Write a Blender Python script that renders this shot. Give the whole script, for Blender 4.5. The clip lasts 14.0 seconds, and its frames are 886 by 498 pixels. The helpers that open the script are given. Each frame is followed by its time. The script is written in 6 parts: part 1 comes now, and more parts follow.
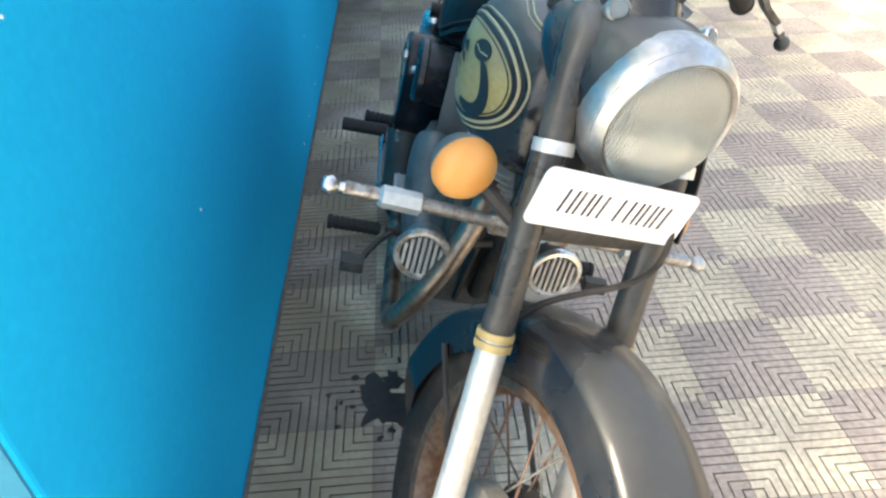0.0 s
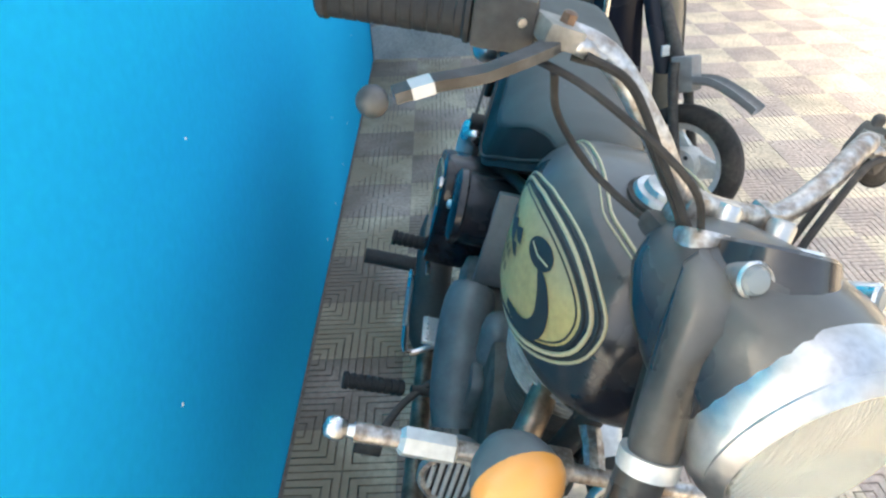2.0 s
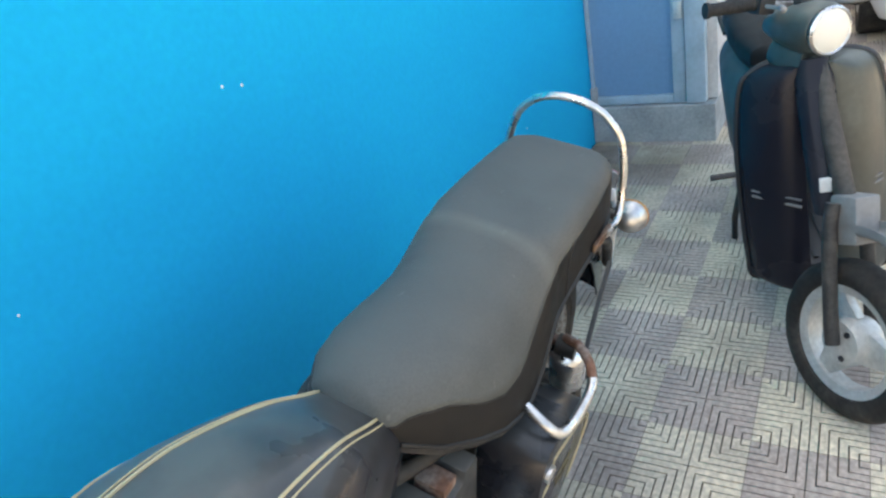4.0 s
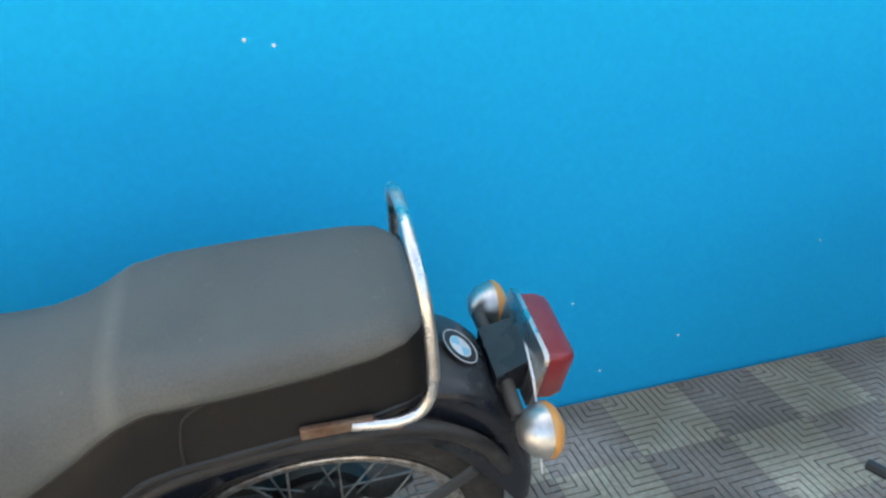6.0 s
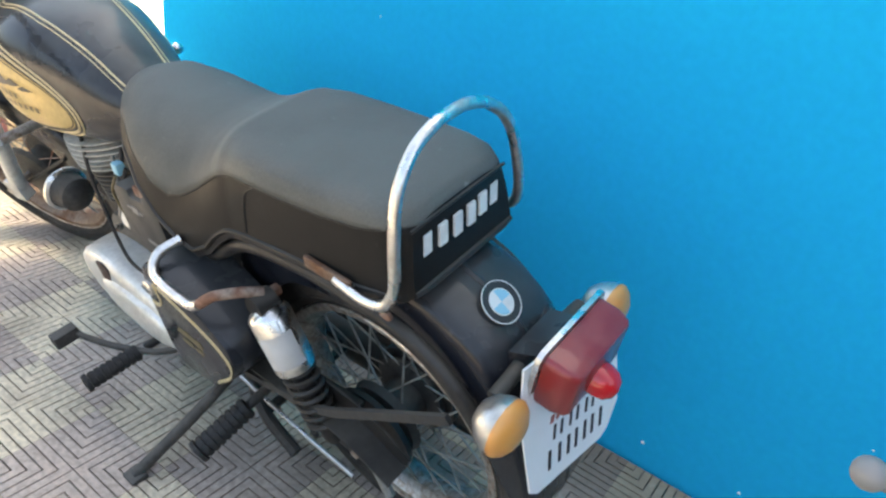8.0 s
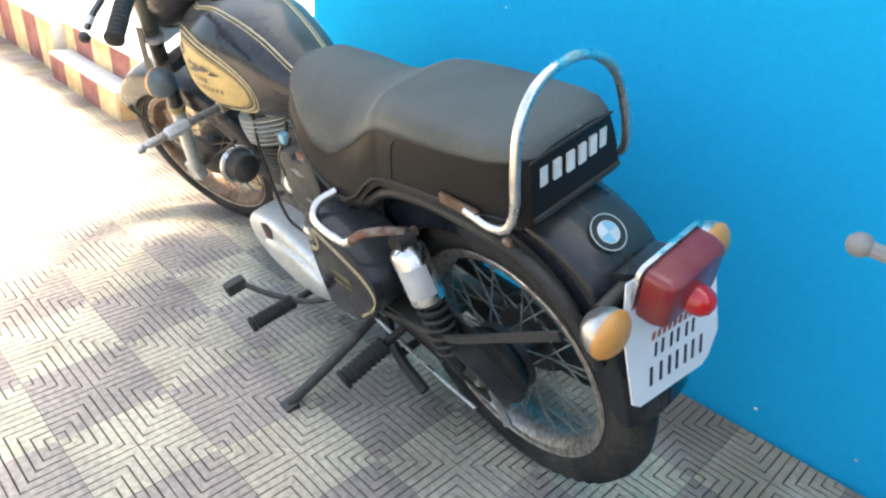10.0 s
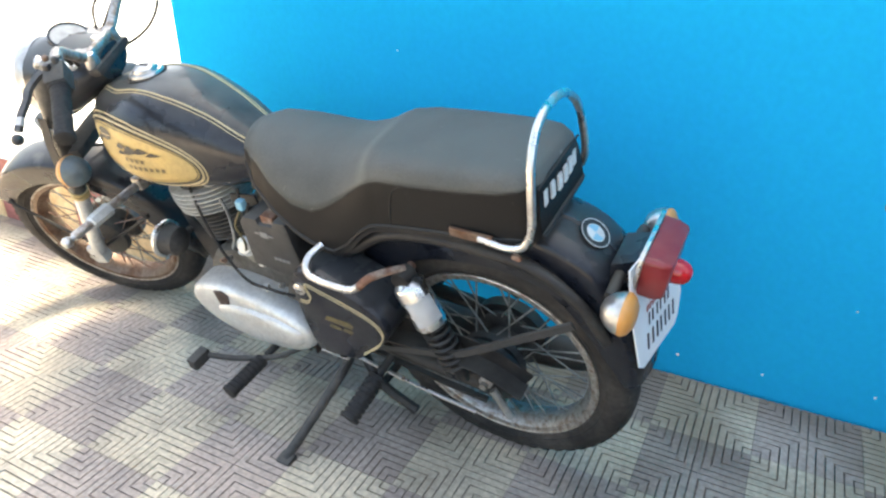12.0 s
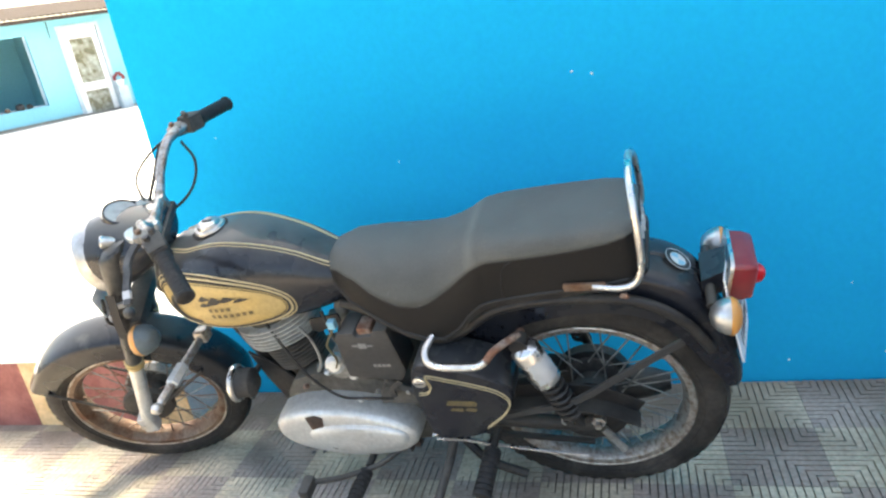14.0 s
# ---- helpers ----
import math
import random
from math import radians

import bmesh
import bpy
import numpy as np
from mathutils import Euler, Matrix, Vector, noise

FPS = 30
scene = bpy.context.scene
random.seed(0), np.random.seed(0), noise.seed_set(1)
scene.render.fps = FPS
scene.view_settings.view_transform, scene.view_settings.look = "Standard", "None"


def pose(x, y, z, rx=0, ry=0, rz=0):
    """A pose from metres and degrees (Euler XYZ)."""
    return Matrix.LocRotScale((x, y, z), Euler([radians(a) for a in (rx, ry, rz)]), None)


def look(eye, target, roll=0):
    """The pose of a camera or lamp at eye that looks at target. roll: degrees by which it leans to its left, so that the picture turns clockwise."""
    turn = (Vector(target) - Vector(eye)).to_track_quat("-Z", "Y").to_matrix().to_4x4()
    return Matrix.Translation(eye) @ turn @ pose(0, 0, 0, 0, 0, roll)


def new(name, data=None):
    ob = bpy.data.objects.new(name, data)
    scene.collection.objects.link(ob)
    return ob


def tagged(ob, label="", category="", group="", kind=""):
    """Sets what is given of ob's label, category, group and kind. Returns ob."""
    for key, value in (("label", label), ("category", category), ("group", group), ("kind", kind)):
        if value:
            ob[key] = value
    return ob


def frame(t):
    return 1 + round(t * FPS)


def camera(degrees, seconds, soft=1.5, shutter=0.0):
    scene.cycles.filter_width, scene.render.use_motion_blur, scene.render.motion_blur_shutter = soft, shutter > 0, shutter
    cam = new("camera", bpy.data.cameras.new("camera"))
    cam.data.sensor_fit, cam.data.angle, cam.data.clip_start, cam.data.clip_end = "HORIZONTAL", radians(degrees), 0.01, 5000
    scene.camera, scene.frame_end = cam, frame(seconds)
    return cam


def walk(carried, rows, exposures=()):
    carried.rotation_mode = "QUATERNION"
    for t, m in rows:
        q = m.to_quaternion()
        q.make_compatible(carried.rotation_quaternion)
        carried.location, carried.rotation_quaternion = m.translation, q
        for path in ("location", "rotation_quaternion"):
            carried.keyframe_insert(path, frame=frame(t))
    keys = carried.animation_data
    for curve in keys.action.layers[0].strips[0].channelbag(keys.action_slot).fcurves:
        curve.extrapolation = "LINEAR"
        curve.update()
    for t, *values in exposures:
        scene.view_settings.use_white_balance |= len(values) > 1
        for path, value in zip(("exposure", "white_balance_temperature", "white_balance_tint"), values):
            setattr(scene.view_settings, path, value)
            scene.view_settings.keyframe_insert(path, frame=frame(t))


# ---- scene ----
cam = camera(66.0, 14.0, soft=2.4)
PATH = [
    (0, (-0.76, -0.384, 1.217), (0.855, -0.454, 0.041), -2.4),
    (0.5, (-0.653, -0.363, 1.246), (1.001, -0.336, 0.121), -4.5),
    (1, (-0.526, -0.32, 1.267), (1.133, -0.316, 0.149), -3.4),
    (1.5, (-0.454, -0.332, 1.269), (1.203, -0.371, 0.149), -1.8),
    (2, (-0.399, -0.395, 1.295), (1.267, -0.378, 0.189), -2.6),
    (2.5, (-0.355, -0.587, 1.357), (1.367, -0.141, 0.443), -6.4),
    (2.7, (-0.331, -0.678, 1.379), (1.392, -0.157, 0.507), -7.3),
    (4.8, (0.564, -1.326, 1.282), (1.801, -0.052, 0.363), -7.5),
    (5, (0.675, -1.344, 1.273), (1.867, -0.024, 0.359), -4.2),
    (5.5, (0.916, -1.385, 1.283), (1.892, 0.124, 0.406), -4.5),
    (6, (1.176, -1.449, 1.252), (1.668, 0.299, 0.413), -1.6),
    (6.5, (1.357, -1.411, 1.237), (1.447, 0.381, 0.352), -1.1),
    (7, (1.472, -1.353, 1.278), (1.268, 0.414, 0.363), 6.3),
    (7.5, (1.684, -1.314, 1.228), (0.897, 0.276, 0.306), 9.5),
    (8, (1.745, -1.354, 1.202), (0.817, 0.132, 0.238), 9.1),
    (8.5, (1.781, -1.465, 1.187), (0.783, -0.046, 0.192), 10.7),
    (8.7, (1.799, -1.48, 1.185), (0.741, -0.103, 0.191), 10.5),
    (10.8, (1.883, -1.528, 1.176), (0.661, -0.271, 0.214), 3.4),
    (11, (1.86, -1.553, 1.181), (0.698, -0.243, 0.217), 3.3),
    (11.5, (1.734, -1.666, 1.203), (0.809, -0.17, 0.251), -2.1),
    (12, (1.681, -1.793, 1.255), (0.869, -0.204, 0.351), 0.4),
    (12.5, (1.625, -1.947, 1.279), (0.801, -0.339, 0.422), -4.4),
    (13, (1.507, -2.066, 1.304), (0.701, -0.424, 0.494), -8.6),
    (13.5, (1.361, -2.096, 1.305), (0.686, -0.369, 0.554), -11.1),
    (14, (1.337, -2.102, 1.304), (0.789, -0.293, 0.652), -10.2),
]
walk(cam, [(t, look(eye, target, roll)) for t, eye, target, roll in PATH], [(0.0, 2.58, 7500, 4), (0.5, 2.58, 7500, 4), (1.0, 2.67, 7500, 4), (2.0, 2.82, 7500, 4), (2.7, 2.80, 7500, 4), (5.0, 2.78, 7500, 4), (7.5, 2.74, 7500, 4), (8.5, 2.92, 7500, 4), (11.0, 2.98, 7500, 4), (12.5, 3.0, 7500, 4), (14.0, 2.82, 7500, 4)])

# ---- light ----
world = bpy.data.worlds.new("sky")
scene.world = world
world.use_nodes = True
sky = world.node_tree.nodes.new("ShaderNodeTexSky")
sky.sky_type = "NISHITA"
sky.sun_disc = False
SUN_FROM = Vector((0.04, 0.80, 0.95)).normalized()
sky.sun_elevation = math.asin(SUN_FROM.z)
sky.sun_rotation = math.atan2(SUN_FROM.x, SUN_FROM.y)
sky.dust_density = 6.0
sky.air_density = 0.8
sky.ozone_density = 0.3
world.node_tree.links.new(sky.outputs["Color"], world.node_tree.nodes["Background"].inputs["Color"])
world.node_tree.nodes["Background"].inputs["Strength"].default_value = 0.13
sun = new("sun", bpy.data.lights.new("sun", "SUN"))
sun.data.energy, sun.data.angle, sun.data.color = 2.5, radians(32.0), (1.0, 0.95, 0.88)
sun.matrix_world = look(SUN_FROM * 20, (0, 0, 0))


# ---- materials ----
def mat(name, colour, rough=0.5, metal=0.0, grain=None, mottle=None, bump=0.0, bump_scale=200.0, coat=0.0, per_object=0.0, dust=None, scuff=None, placed=False, spec=0.5, grime_shade=None, sheen=0.0, crease_light=None):
    """A node material: grain = (scale, amount) fine, mottle = (scale, colour, amount) coarse patches of another colour,
    dust = (colour, amount) settled on upward faces, scuff = (scale, colour, share) small scuffed marks,
    grime_shade = (colour, amount) of ragged dirt with painted shade, growing towards the wall,
    crease_light = (length, width, colour, amount) a painted highlight stripe across a seat."""
    m = bpy.data.materials.new(name)
    m.use_nodes = True
    nt = m.node_tree
    b = nt.nodes["Principled BSDF"]
    b.inputs["Roughness"].default_value, b.inputs["Metallic"].default_value = rough, metal
    b.inputs["Coat Weight"].default_value = coat
    b.inputs["Specular IOR Level"].default_value = spec
    b.inputs["Sheen Weight"].default_value, b.inputs["Sheen Roughness"].default_value = sheen, 0.45
    geometry = nt.nodes.new("ShaderNodeNewGeometry")
    co = geometry.outputs["Position"] if placed else nt.nodes.new("ShaderNodeTexCoord").outputs["Object"]
    base = nt.nodes.new("ShaderNodeRGB").outputs[0]
    base.default_value = (*colour, 1)
    last = base

    def noise_tex(scale, detail=4.0):
        n = nt.nodes.new("ShaderNodeTexNoise")
        n.inputs["Scale"].default_value, n.inputs["Detail"].default_value = scale, detail
        nt.links.new(co, n.inputs["Vector"])
        return n.outputs["Fac"]

    def mixed(fac, a, colour_b, mode="MIX"):
        x = nt.nodes.new("ShaderNodeMix")
        x.data_type, x.blend_type = "RGBA", mode
        nt.links.new(fac, x.inputs[0])
        nt.links.new(a, x.inputs[6])
        if isinstance(colour_b, tuple):
            x.inputs[7].default_value = (*colour_b, 1)
        else:
            nt.links.new(colour_b, x.inputs[7])
        return x.outputs[2]

    def ranged(fac, lo, hi, to_lo, to_hi):
        r = nt.nodes.new("ShaderNodeMapRange")
        nt.links.new(fac, r.inputs["Value"])
        for key, v in zip(("From Min", "From Max", "To Min", "To Max"), (lo, hi, to_lo, to_hi)):
            r.inputs[key].default_value = v
        return r.outputs["Result"]

    worn = None
    if mottle:
        fac = ranged(noise_tex(mottle[0], 6.0), 0.42, 0.66, 0.0, mottle[2])
        last = mixed(fac, last, mottle[1])
        worn = ranged(fac, 0, max(mottle[2], 1e-3), 0, 0.25)
    if grain:
        h = nt.nodes.new("ShaderNodeHueSaturation")
        nt.links.new(last, h.inputs["Color"])
        nt.links.new(ranged(noise_tex(grain[0], 3.0), 0.3, 0.7, 1 - grain[1], 1 + grain[1]), h.inputs["Value"])
        last = h.outputs["Color"]
    # Dirt with the shade beside the wall painted in, deepening with Y.
    if grime_shade:
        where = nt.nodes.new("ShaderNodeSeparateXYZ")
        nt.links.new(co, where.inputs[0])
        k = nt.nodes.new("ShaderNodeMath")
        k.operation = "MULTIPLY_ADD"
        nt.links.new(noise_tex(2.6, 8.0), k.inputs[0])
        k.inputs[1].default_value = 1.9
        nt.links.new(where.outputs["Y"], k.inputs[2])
        last = mixed(ranged(k.outputs[0], 0.22, 0.95, 0.0, grime_shade[1]), last, grime_shade[0])
    if scuff:
        last = mixed(ranged(noise_tex(scuff[0], 7.0), 0.70 - scuff[2], 0.80 - scuff[2], 0.0, 0.55), last, scuff[1])
    if dust:
        split = nt.nodes.new("ShaderNodeSeparateXYZ")
        nt.links.new(geometry.outputs["Normal"], split.inputs[0])
        k = nt.nodes.new("ShaderNodeMath")
        k.operation = "MULTIPLY"
        nt.links.new(ranged(split.outputs["Z"], dust[3] if len(dust) > 3 else 0.38, dust[4] if len(dust) > 3 else 0.97, 0.0, dust[1]), k.inputs[0])
        nt.links.new(ranged(noise_tex(6.0, 6.0), 0.32, 0.60, dust[2] if len(dust) > 2 else 0.30, 1.0), k.inputs[1])
        last = mixed(k.outputs[0], last, dust[0])
        lift = nt.nodes.new("ShaderNodeMath")
        lift.operation = "MULTIPLY_ADD"
        nt.links.new(k.outputs[0], lift.inputs[0])
        lift.inputs[1].default_value = 0.28
        if worn is None:
            lift.inputs[2].default_value = 0.0
        else:
            nt.links.new(worn, lift.inputs[2])
        worn = lift.outputs[0]
    # Painted highlight: a pale stripe where the seat's slope catches the light.
    if crease_light:
        along = nt.nodes.new("ShaderNodeSeparateXYZ")
        nt.links.new(co, along.inputs[0])
        away = nt.nodes.new("ShaderNodeMath")
        away.operation = "SUBTRACT"
        nt.links.new(along.outputs["X"], away.inputs[0])
        away.inputs[1].default_value = crease_light[0]
        size = nt.nodes.new("ShaderNodeMath")
        size.operation = "ABSOLUTE"
        nt.links.new(away.outputs[0], size.inputs[0])
        near_it = nt.nodes.new("ShaderNodeMath")
        near_it.operation = "MULTIPLY"
        nt.links.new(ranged(size.outputs[0], 0.0, crease_light[1], crease_light[3], 0.0), near_it.inputs[0])
        nt.links.new(ranged(noise_tex(9.0, 5.0), 0.25, 0.6, 0.45, 1.0), near_it.inputs[1])
        last = mixed(near_it.outputs[0], last, crease_light[2])
    if worn is not None:
        nt.links.new(ranged(worn, 0, 1 - rough, rough, 1.0), b.inputs["Roughness"])
    if per_object:
        h = nt.nodes.new("ShaderNodeHueSaturation")
        nt.links.new(last, h.inputs["Color"])
        nt.links.new(ranged(nt.nodes.new("ShaderNodeObjectInfo").outputs["Random"], 0, 1, 1 - per_object, 1 + per_object), h.inputs["Value"])
        last = h.outputs["Color"]
    nt.links.new(last, b.inputs["Base Color"])
    if bump:
        k = nt.nodes.new("ShaderNodeBump")
        k.inputs["Strength"].default_value, k.inputs["Distance"].default_value = bump, 0.002
        nt.links.new(noise_tex(bump_scale, 4.0), k.inputs["Height"])
        nt.links.new(k.outputs["Normal"], b.inputs["Normal"])
    return m


BLUE = mat("blue wall paint", (0.0, 0.435, 0.745), 0.8, spec=0.03, mottle=(1.3, (0.0, 0.455, 0.77), 0.7), grain=(60, 0.03), bump=0.12, bump_scale=35)
PALE_BLUE = mat("pale blue wall paint", (0.20, 0.53, 0.64), 0.7, mottle=(0.8, (0.24, 0.56, 0.66), 0.8), grain=(20, 0.04), bump=0.1)
# Wall blue darkened for the end face, to hold back its sunlight.
END_BLUE = mat("blue wall paint darkened against sunlight", (0.03, 0.19, 0.30), 0.8, spec=0.1, mottle=(1.3, (0.04, 0.21, 0.32), 0.7), grain=(60, 0.05), bump=0.1)
CREAM = mat("cream cement tile", (0.66, 0.57, 0.425), 0.8, spec=0.3, placed=True, grime_shade=((0.232, 0.187, 0.126), 0.90), mottle=(5, (0.44, 0.38, 0.30), 0.8), scuff=(3.0, (0.20, 0.16, 0.13), 0.05), grain=(70, 0.22), bump=0.4, bump_scale=160, per_object=0.10)
MAUVE = mat("grey mauve cement tile", (0.468, 0.386, 0.325), 0.8, spec=0.3, placed=True, grime_shade=((0.166, 0.131, 0.096), 0.90), mottle=(5, (0.35, 0.295, 0.26), 0.8), scuff=(3.0, (0.18, 0.145, 0.12), 0.05), grain=(70, 0.22), bump=0.4, bump_scale=160, per_object=0.10)
GROOVE = mat("dirt in the tile grooves", (0.165, 0.140, 0.112), 0.9, placed=True, grain=(70, 0.3), bump=0.4)
CONCRETE = mat("old concrete", (0.42, 0.42, 0.40), 0.85, mottle=(6, (0.28, 0.29, 0.28), 0.8), grain=(80, 0.15), bump=0.5, bump_scale=60)
PLASTER = mat("sunlit plaster", (0.62, 0.60, 0.57), 0.85, mottle=(2, (0.5, 0.48, 0.45), 0.6), grain=(50, 0.1), bump=0.3)
YELLOW = mat("yellow kerb paint", (0.80, 0.58, 0.32), 0.7, mottle=(9, (0.45, 0.26, 0.10), 0.6), grain=(60, 0.12), bump=0.3)
MAROON = mat("maroon kerb paint", (0.35, 0.13, 0.11), 0.7, mottle=(9, (0.17, 0.06, 0.05), 0.6), grain=(60, 0.12), bump=0.3)
BLACK = mat("glossy black paint", (0.009, 0.011, 0.017), 0.16, mottle=(7, (0.030, 0.031, 0.032), 0.5), grain=(60, 0.2), coat=0.2, spec=0.25, dust=((0.14, 0.145, 0.138), 0.30))
DUSTY_BLACK = mat("black paint under dust", (0.010, 0.012, 0.018), 0.20, mottle=(7, (0.038, 0.038, 0.036), 0.55), scuff=(9, (0.16, 0.155, 0.13), 0.04), grain=(60, 0.2), coat=0.25, spec=0.35, dust=((0.175, 0.176, 0.156), 0.58, 0.06))
GUARD_BLACK = mat("dulled black mudguard paint", (0.010, 0.011, 0.015), 0.16, mottle=(6, (0.030, 0.030, 0.030), 0.6), scuff=(9, (0.16, 0.155, 0.13), 0.04), grain=(60, 0.2), coat=0.25, spec=0.35, dust=((0.13, 0.128, 0.114), 0.38, 0.10, 0.55, 0.99))
FRAME_BLACK = mat("dusty black frame paint", (0.016, 0.016, 0.017), 0.4, mottle=(14, (0.045, 0.042, 0.038), 0.8), grain=(90, 0.25), bump=0.1, spec=0.3, dust=((0.13, 0.12, 0.10), 0.45))
GREY_BLACK = mat("dust covered black metal", (0.035, 0.034, 0.033), 0.55, mottle=(20, (0.075, 0.07, 0.063), 0.9), grain=(90, 0.25), bump=0.2, spec=0.35, dust=((0.17, 0.16, 0.14), 0.45))
VINYL = mat("black seat side vinyl", (0.011, 0.0108, 0.0105), 0.42, spec=0.16, mottle=(5, (0.017, 0.016, 0.015), 0.8), scuff=(26, (0.05, 0.048, 0.044), 0.01), grain=(300, 0.12), bump=0.2, bump_scale=420, dust=((0.05, 0.049, 0.045), 0.5))
SEAT_TOP = mat("seat top vinyl grey with dust", (0.088, 0.093, 0.088), 0.52, spec=0.26, mottle=(5, (0.064, 0.070, 0.068), 0.8), scuff=(34, (0.27, 0.275, 0.255), 0.035), grain=(300, 0.10), bump=0.25, bump_scale=420, dust=((0.116, 0.122, 0.113), 0.7, 0.4), crease_light=(0.985, 0.018, (0.22, 0.225, 0.20), 0.28))
SIDE_VINYL = mat("dark vinyl piping", (0.020, 0.020, 0.020), 0.5, spec=0.2, grain=(300, 0.1), dust=((0.12, 0.12, 0.11), 0.6))
RUBBER = mat("tyre rubber", (0.022, 0.021, 0.020), 0.75, spec=0.3, mottle=(9, (0.075, 0.066, 0.058), 0.8), grain=(70, 0.25), bump=0.3)
GRIP_RUBBER = mat("grip rubber", (0.018, 0.018, 0.018), 0.6, spec=0.35, mottle=(30, (0.045, 0.042, 0.04), 0.6), grain=(120, 0.2), bump=0.3)
CHROME = mat("chrome", (0.70, 0.70, 0.69), 0.24, 1.0, mottle=(25, (0.42, 0.40, 0.36), 0.5), grain=(120, 0.12))
OLD_CHROME = mat("pitted chrome with rust", (0.50, 0.48, 0.45), 0.38, 0.9, mottle=(55, (0.26, 0.19, 0.14), 0.8), grain=(160, 0.25), bump=0.3, bump_scale=260)
SUMP = mat("oily brown iron", (0.075, 0.045, 0.034), 0.55, 0.2, mottle=(20, (0.04, 0.03, 0.025), 0.7), grain=(90, 0.25), bump=0.3)
RUST = mat("rusty metal", (0.19, 0.095, 0.06), 0.7, 0.3, mottle=(30, (0.33, 0.29, 0.25), 0.7), grain=(120, 0.25), bump=0.4, bump_scale=220)
ALLOY = mat("dull cast alloy", (0.66, 0.67, 0.65), 0.40, 0.6, mottle=(9, (0.46, 0.45, 0.42), 0.6), grain=(90, 0.10), bump=0.1)
DIRTY_ALLOY = mat("grimy cast alloy", (0.27, 0.265, 0.245), 0.6, 0.3, mottle=(18, (0.10, 0.09, 0.075), 0.75), grain=(90, 0.2), bump=0.3, dust=((0.36, 0.345, 0.30), 0.5))
RUSTY_RIM = mat("rust browned steel", (0.19, 0.135, 0.098), 0.45, 0.5, mottle=(22, (0.13, 0.062, 0.034), 0.85), grain=(120, 0.25), bump=0.3, bump_scale=240)
BAND_WHITE = mat("worn white band", (0.50, 0.51, 0.51), 0.35, mottle=(20, (0.36, 0.36, 0.35), 0.6))
DULL_CHROME = mat("dull chrome", (0.55, 0.55, 0.54), 0.30, 0.95, mottle=(30, (0.36, 0.34, 0.31), 0.5), grain=(120, 0.15))
LEVER = mat("black lever paint worn to metal", (0.020, 0.021, 0.022), 0.35, 0.2, mottle=(16, (0.16, 0.16, 0.155), 0.6), grain=(100, 0.2), bump=0.1)
ENGINE = mat("oily engine casting", (0.085, 0.082, 0.074), 0.55, 0.2, mottle=(18, (0.05, 0.046, 0.04), 0.75), grain=(90, 0.2), bump=0.3, dust=((0.17, 0.16, 0.135), 0.4, 0.1))
HEAD_ALLOY = mat("chalky cylinder head alloy", (0.42, 0.42, 0.39), 0.6, 0.15, mottle=(22, (0.24, 0.23, 0.20), 0.7), grain=(90, 0.15), bump=0.2)
BATTERY = mat("grey black battery case", (0.028, 0.029, 0.030), 0.5, mottle=(16, (0.05, 0.05, 0.048), 0.7), grain=(80, 0.15), dust=((0.16, 0.15, 0.13), 0.5))
TIMING = mat("blue grey painted engine cover", (0.115, 0.145, 0.155), 0.35, 0.2, mottle=(12, (0.07, 0.085, 0.088), 0.7), grain=(60, 0.12), bump=0.1, dust=((0.16, 0.16, 0.145), 0.3))
GOLD = mat("gold paint", (0.50, 0.365, 0.14), 0.38, 0.2, mottle=(10, (0.37, 0.29, 0.14), 0.6), grain=(120, 0.1), dust=((0.33, 0.32, 0.25), 0.75, 0.4))
GOLD_LINE = mat("gold pinstripe", (0.53, 0.44, 0.26), 0.4, 0.1)
FADED_INK = mat("faded decal ink", (0.14, 0.10, 0.045), 0.5, grain=(200, 0.4))
FADED_GOLD = mat("faded gold print", (0.10, 0.08, 0.035), 0.5, grain=(200, 0.4))
DARK_LINE = mat("black decal ink", (0.02, 0.02, 0.02), 0.5)
RED = mat("red tail lamp plastic", (0.22, 0.018, 0.024), 0.30, mottle=(20, (0.30, 0.07, 0.06), 0.5), coat=0.3)
RED_LENS = mat("bright red lens", (0.55, 0.012, 0.02), 0.12, coat=0.5)
AMBER = mat("amber indicator plastic", (0.62, 0.27, 0.06), 0.35, mottle=(25, (0.50, 0.30, 0.12), 0.6), coat=0.2)
WHITE = mat("white plate paint", (0.80, 0.81, 0.82), 0.4, mottle=(9, (0.70, 0.71, 0.71), 0.5))
INK = mat("black marker ink", (0.03, 0.025, 0.03), 0.6)
RED_INK = mat("faded red marker ink", (0.40, 0.12, 0.10), 0.6)
LETTER_WHITE = mat("white seat print", (0.62, 0.63, 0.62), 0.5, mottle=(40, (0.45, 0.45, 0.44), 0.6))
ROUNDEL_BLUE = mat("blue enamel", (0.22, 0.46, 0.58), 0.4)
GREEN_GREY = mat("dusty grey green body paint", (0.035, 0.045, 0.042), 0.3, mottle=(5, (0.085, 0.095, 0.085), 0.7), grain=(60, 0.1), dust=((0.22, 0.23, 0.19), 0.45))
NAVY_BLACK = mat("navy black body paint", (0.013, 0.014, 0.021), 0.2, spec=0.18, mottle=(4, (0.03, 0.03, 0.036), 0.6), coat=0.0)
DOOR_BLUE = mat("grey blue door sheet", (0.19, 0.335, 0.49), 0.55, spec=0.25, mottle=(2, (0.19, 0.31, 0.43), 0.6), grain=(50, 0.04))
DOOR_FRAME = mat("pale steel frame paint", (0.42, 0.52, 0.58), 0.5, mottle=(8, (0.32, 0.40, 0.44), 0.5), grain=(50, 0.06))
CAR_WHITE = mat("white car paint", (0.80, 0.82, 0.83), 0.18, coat=0.8)
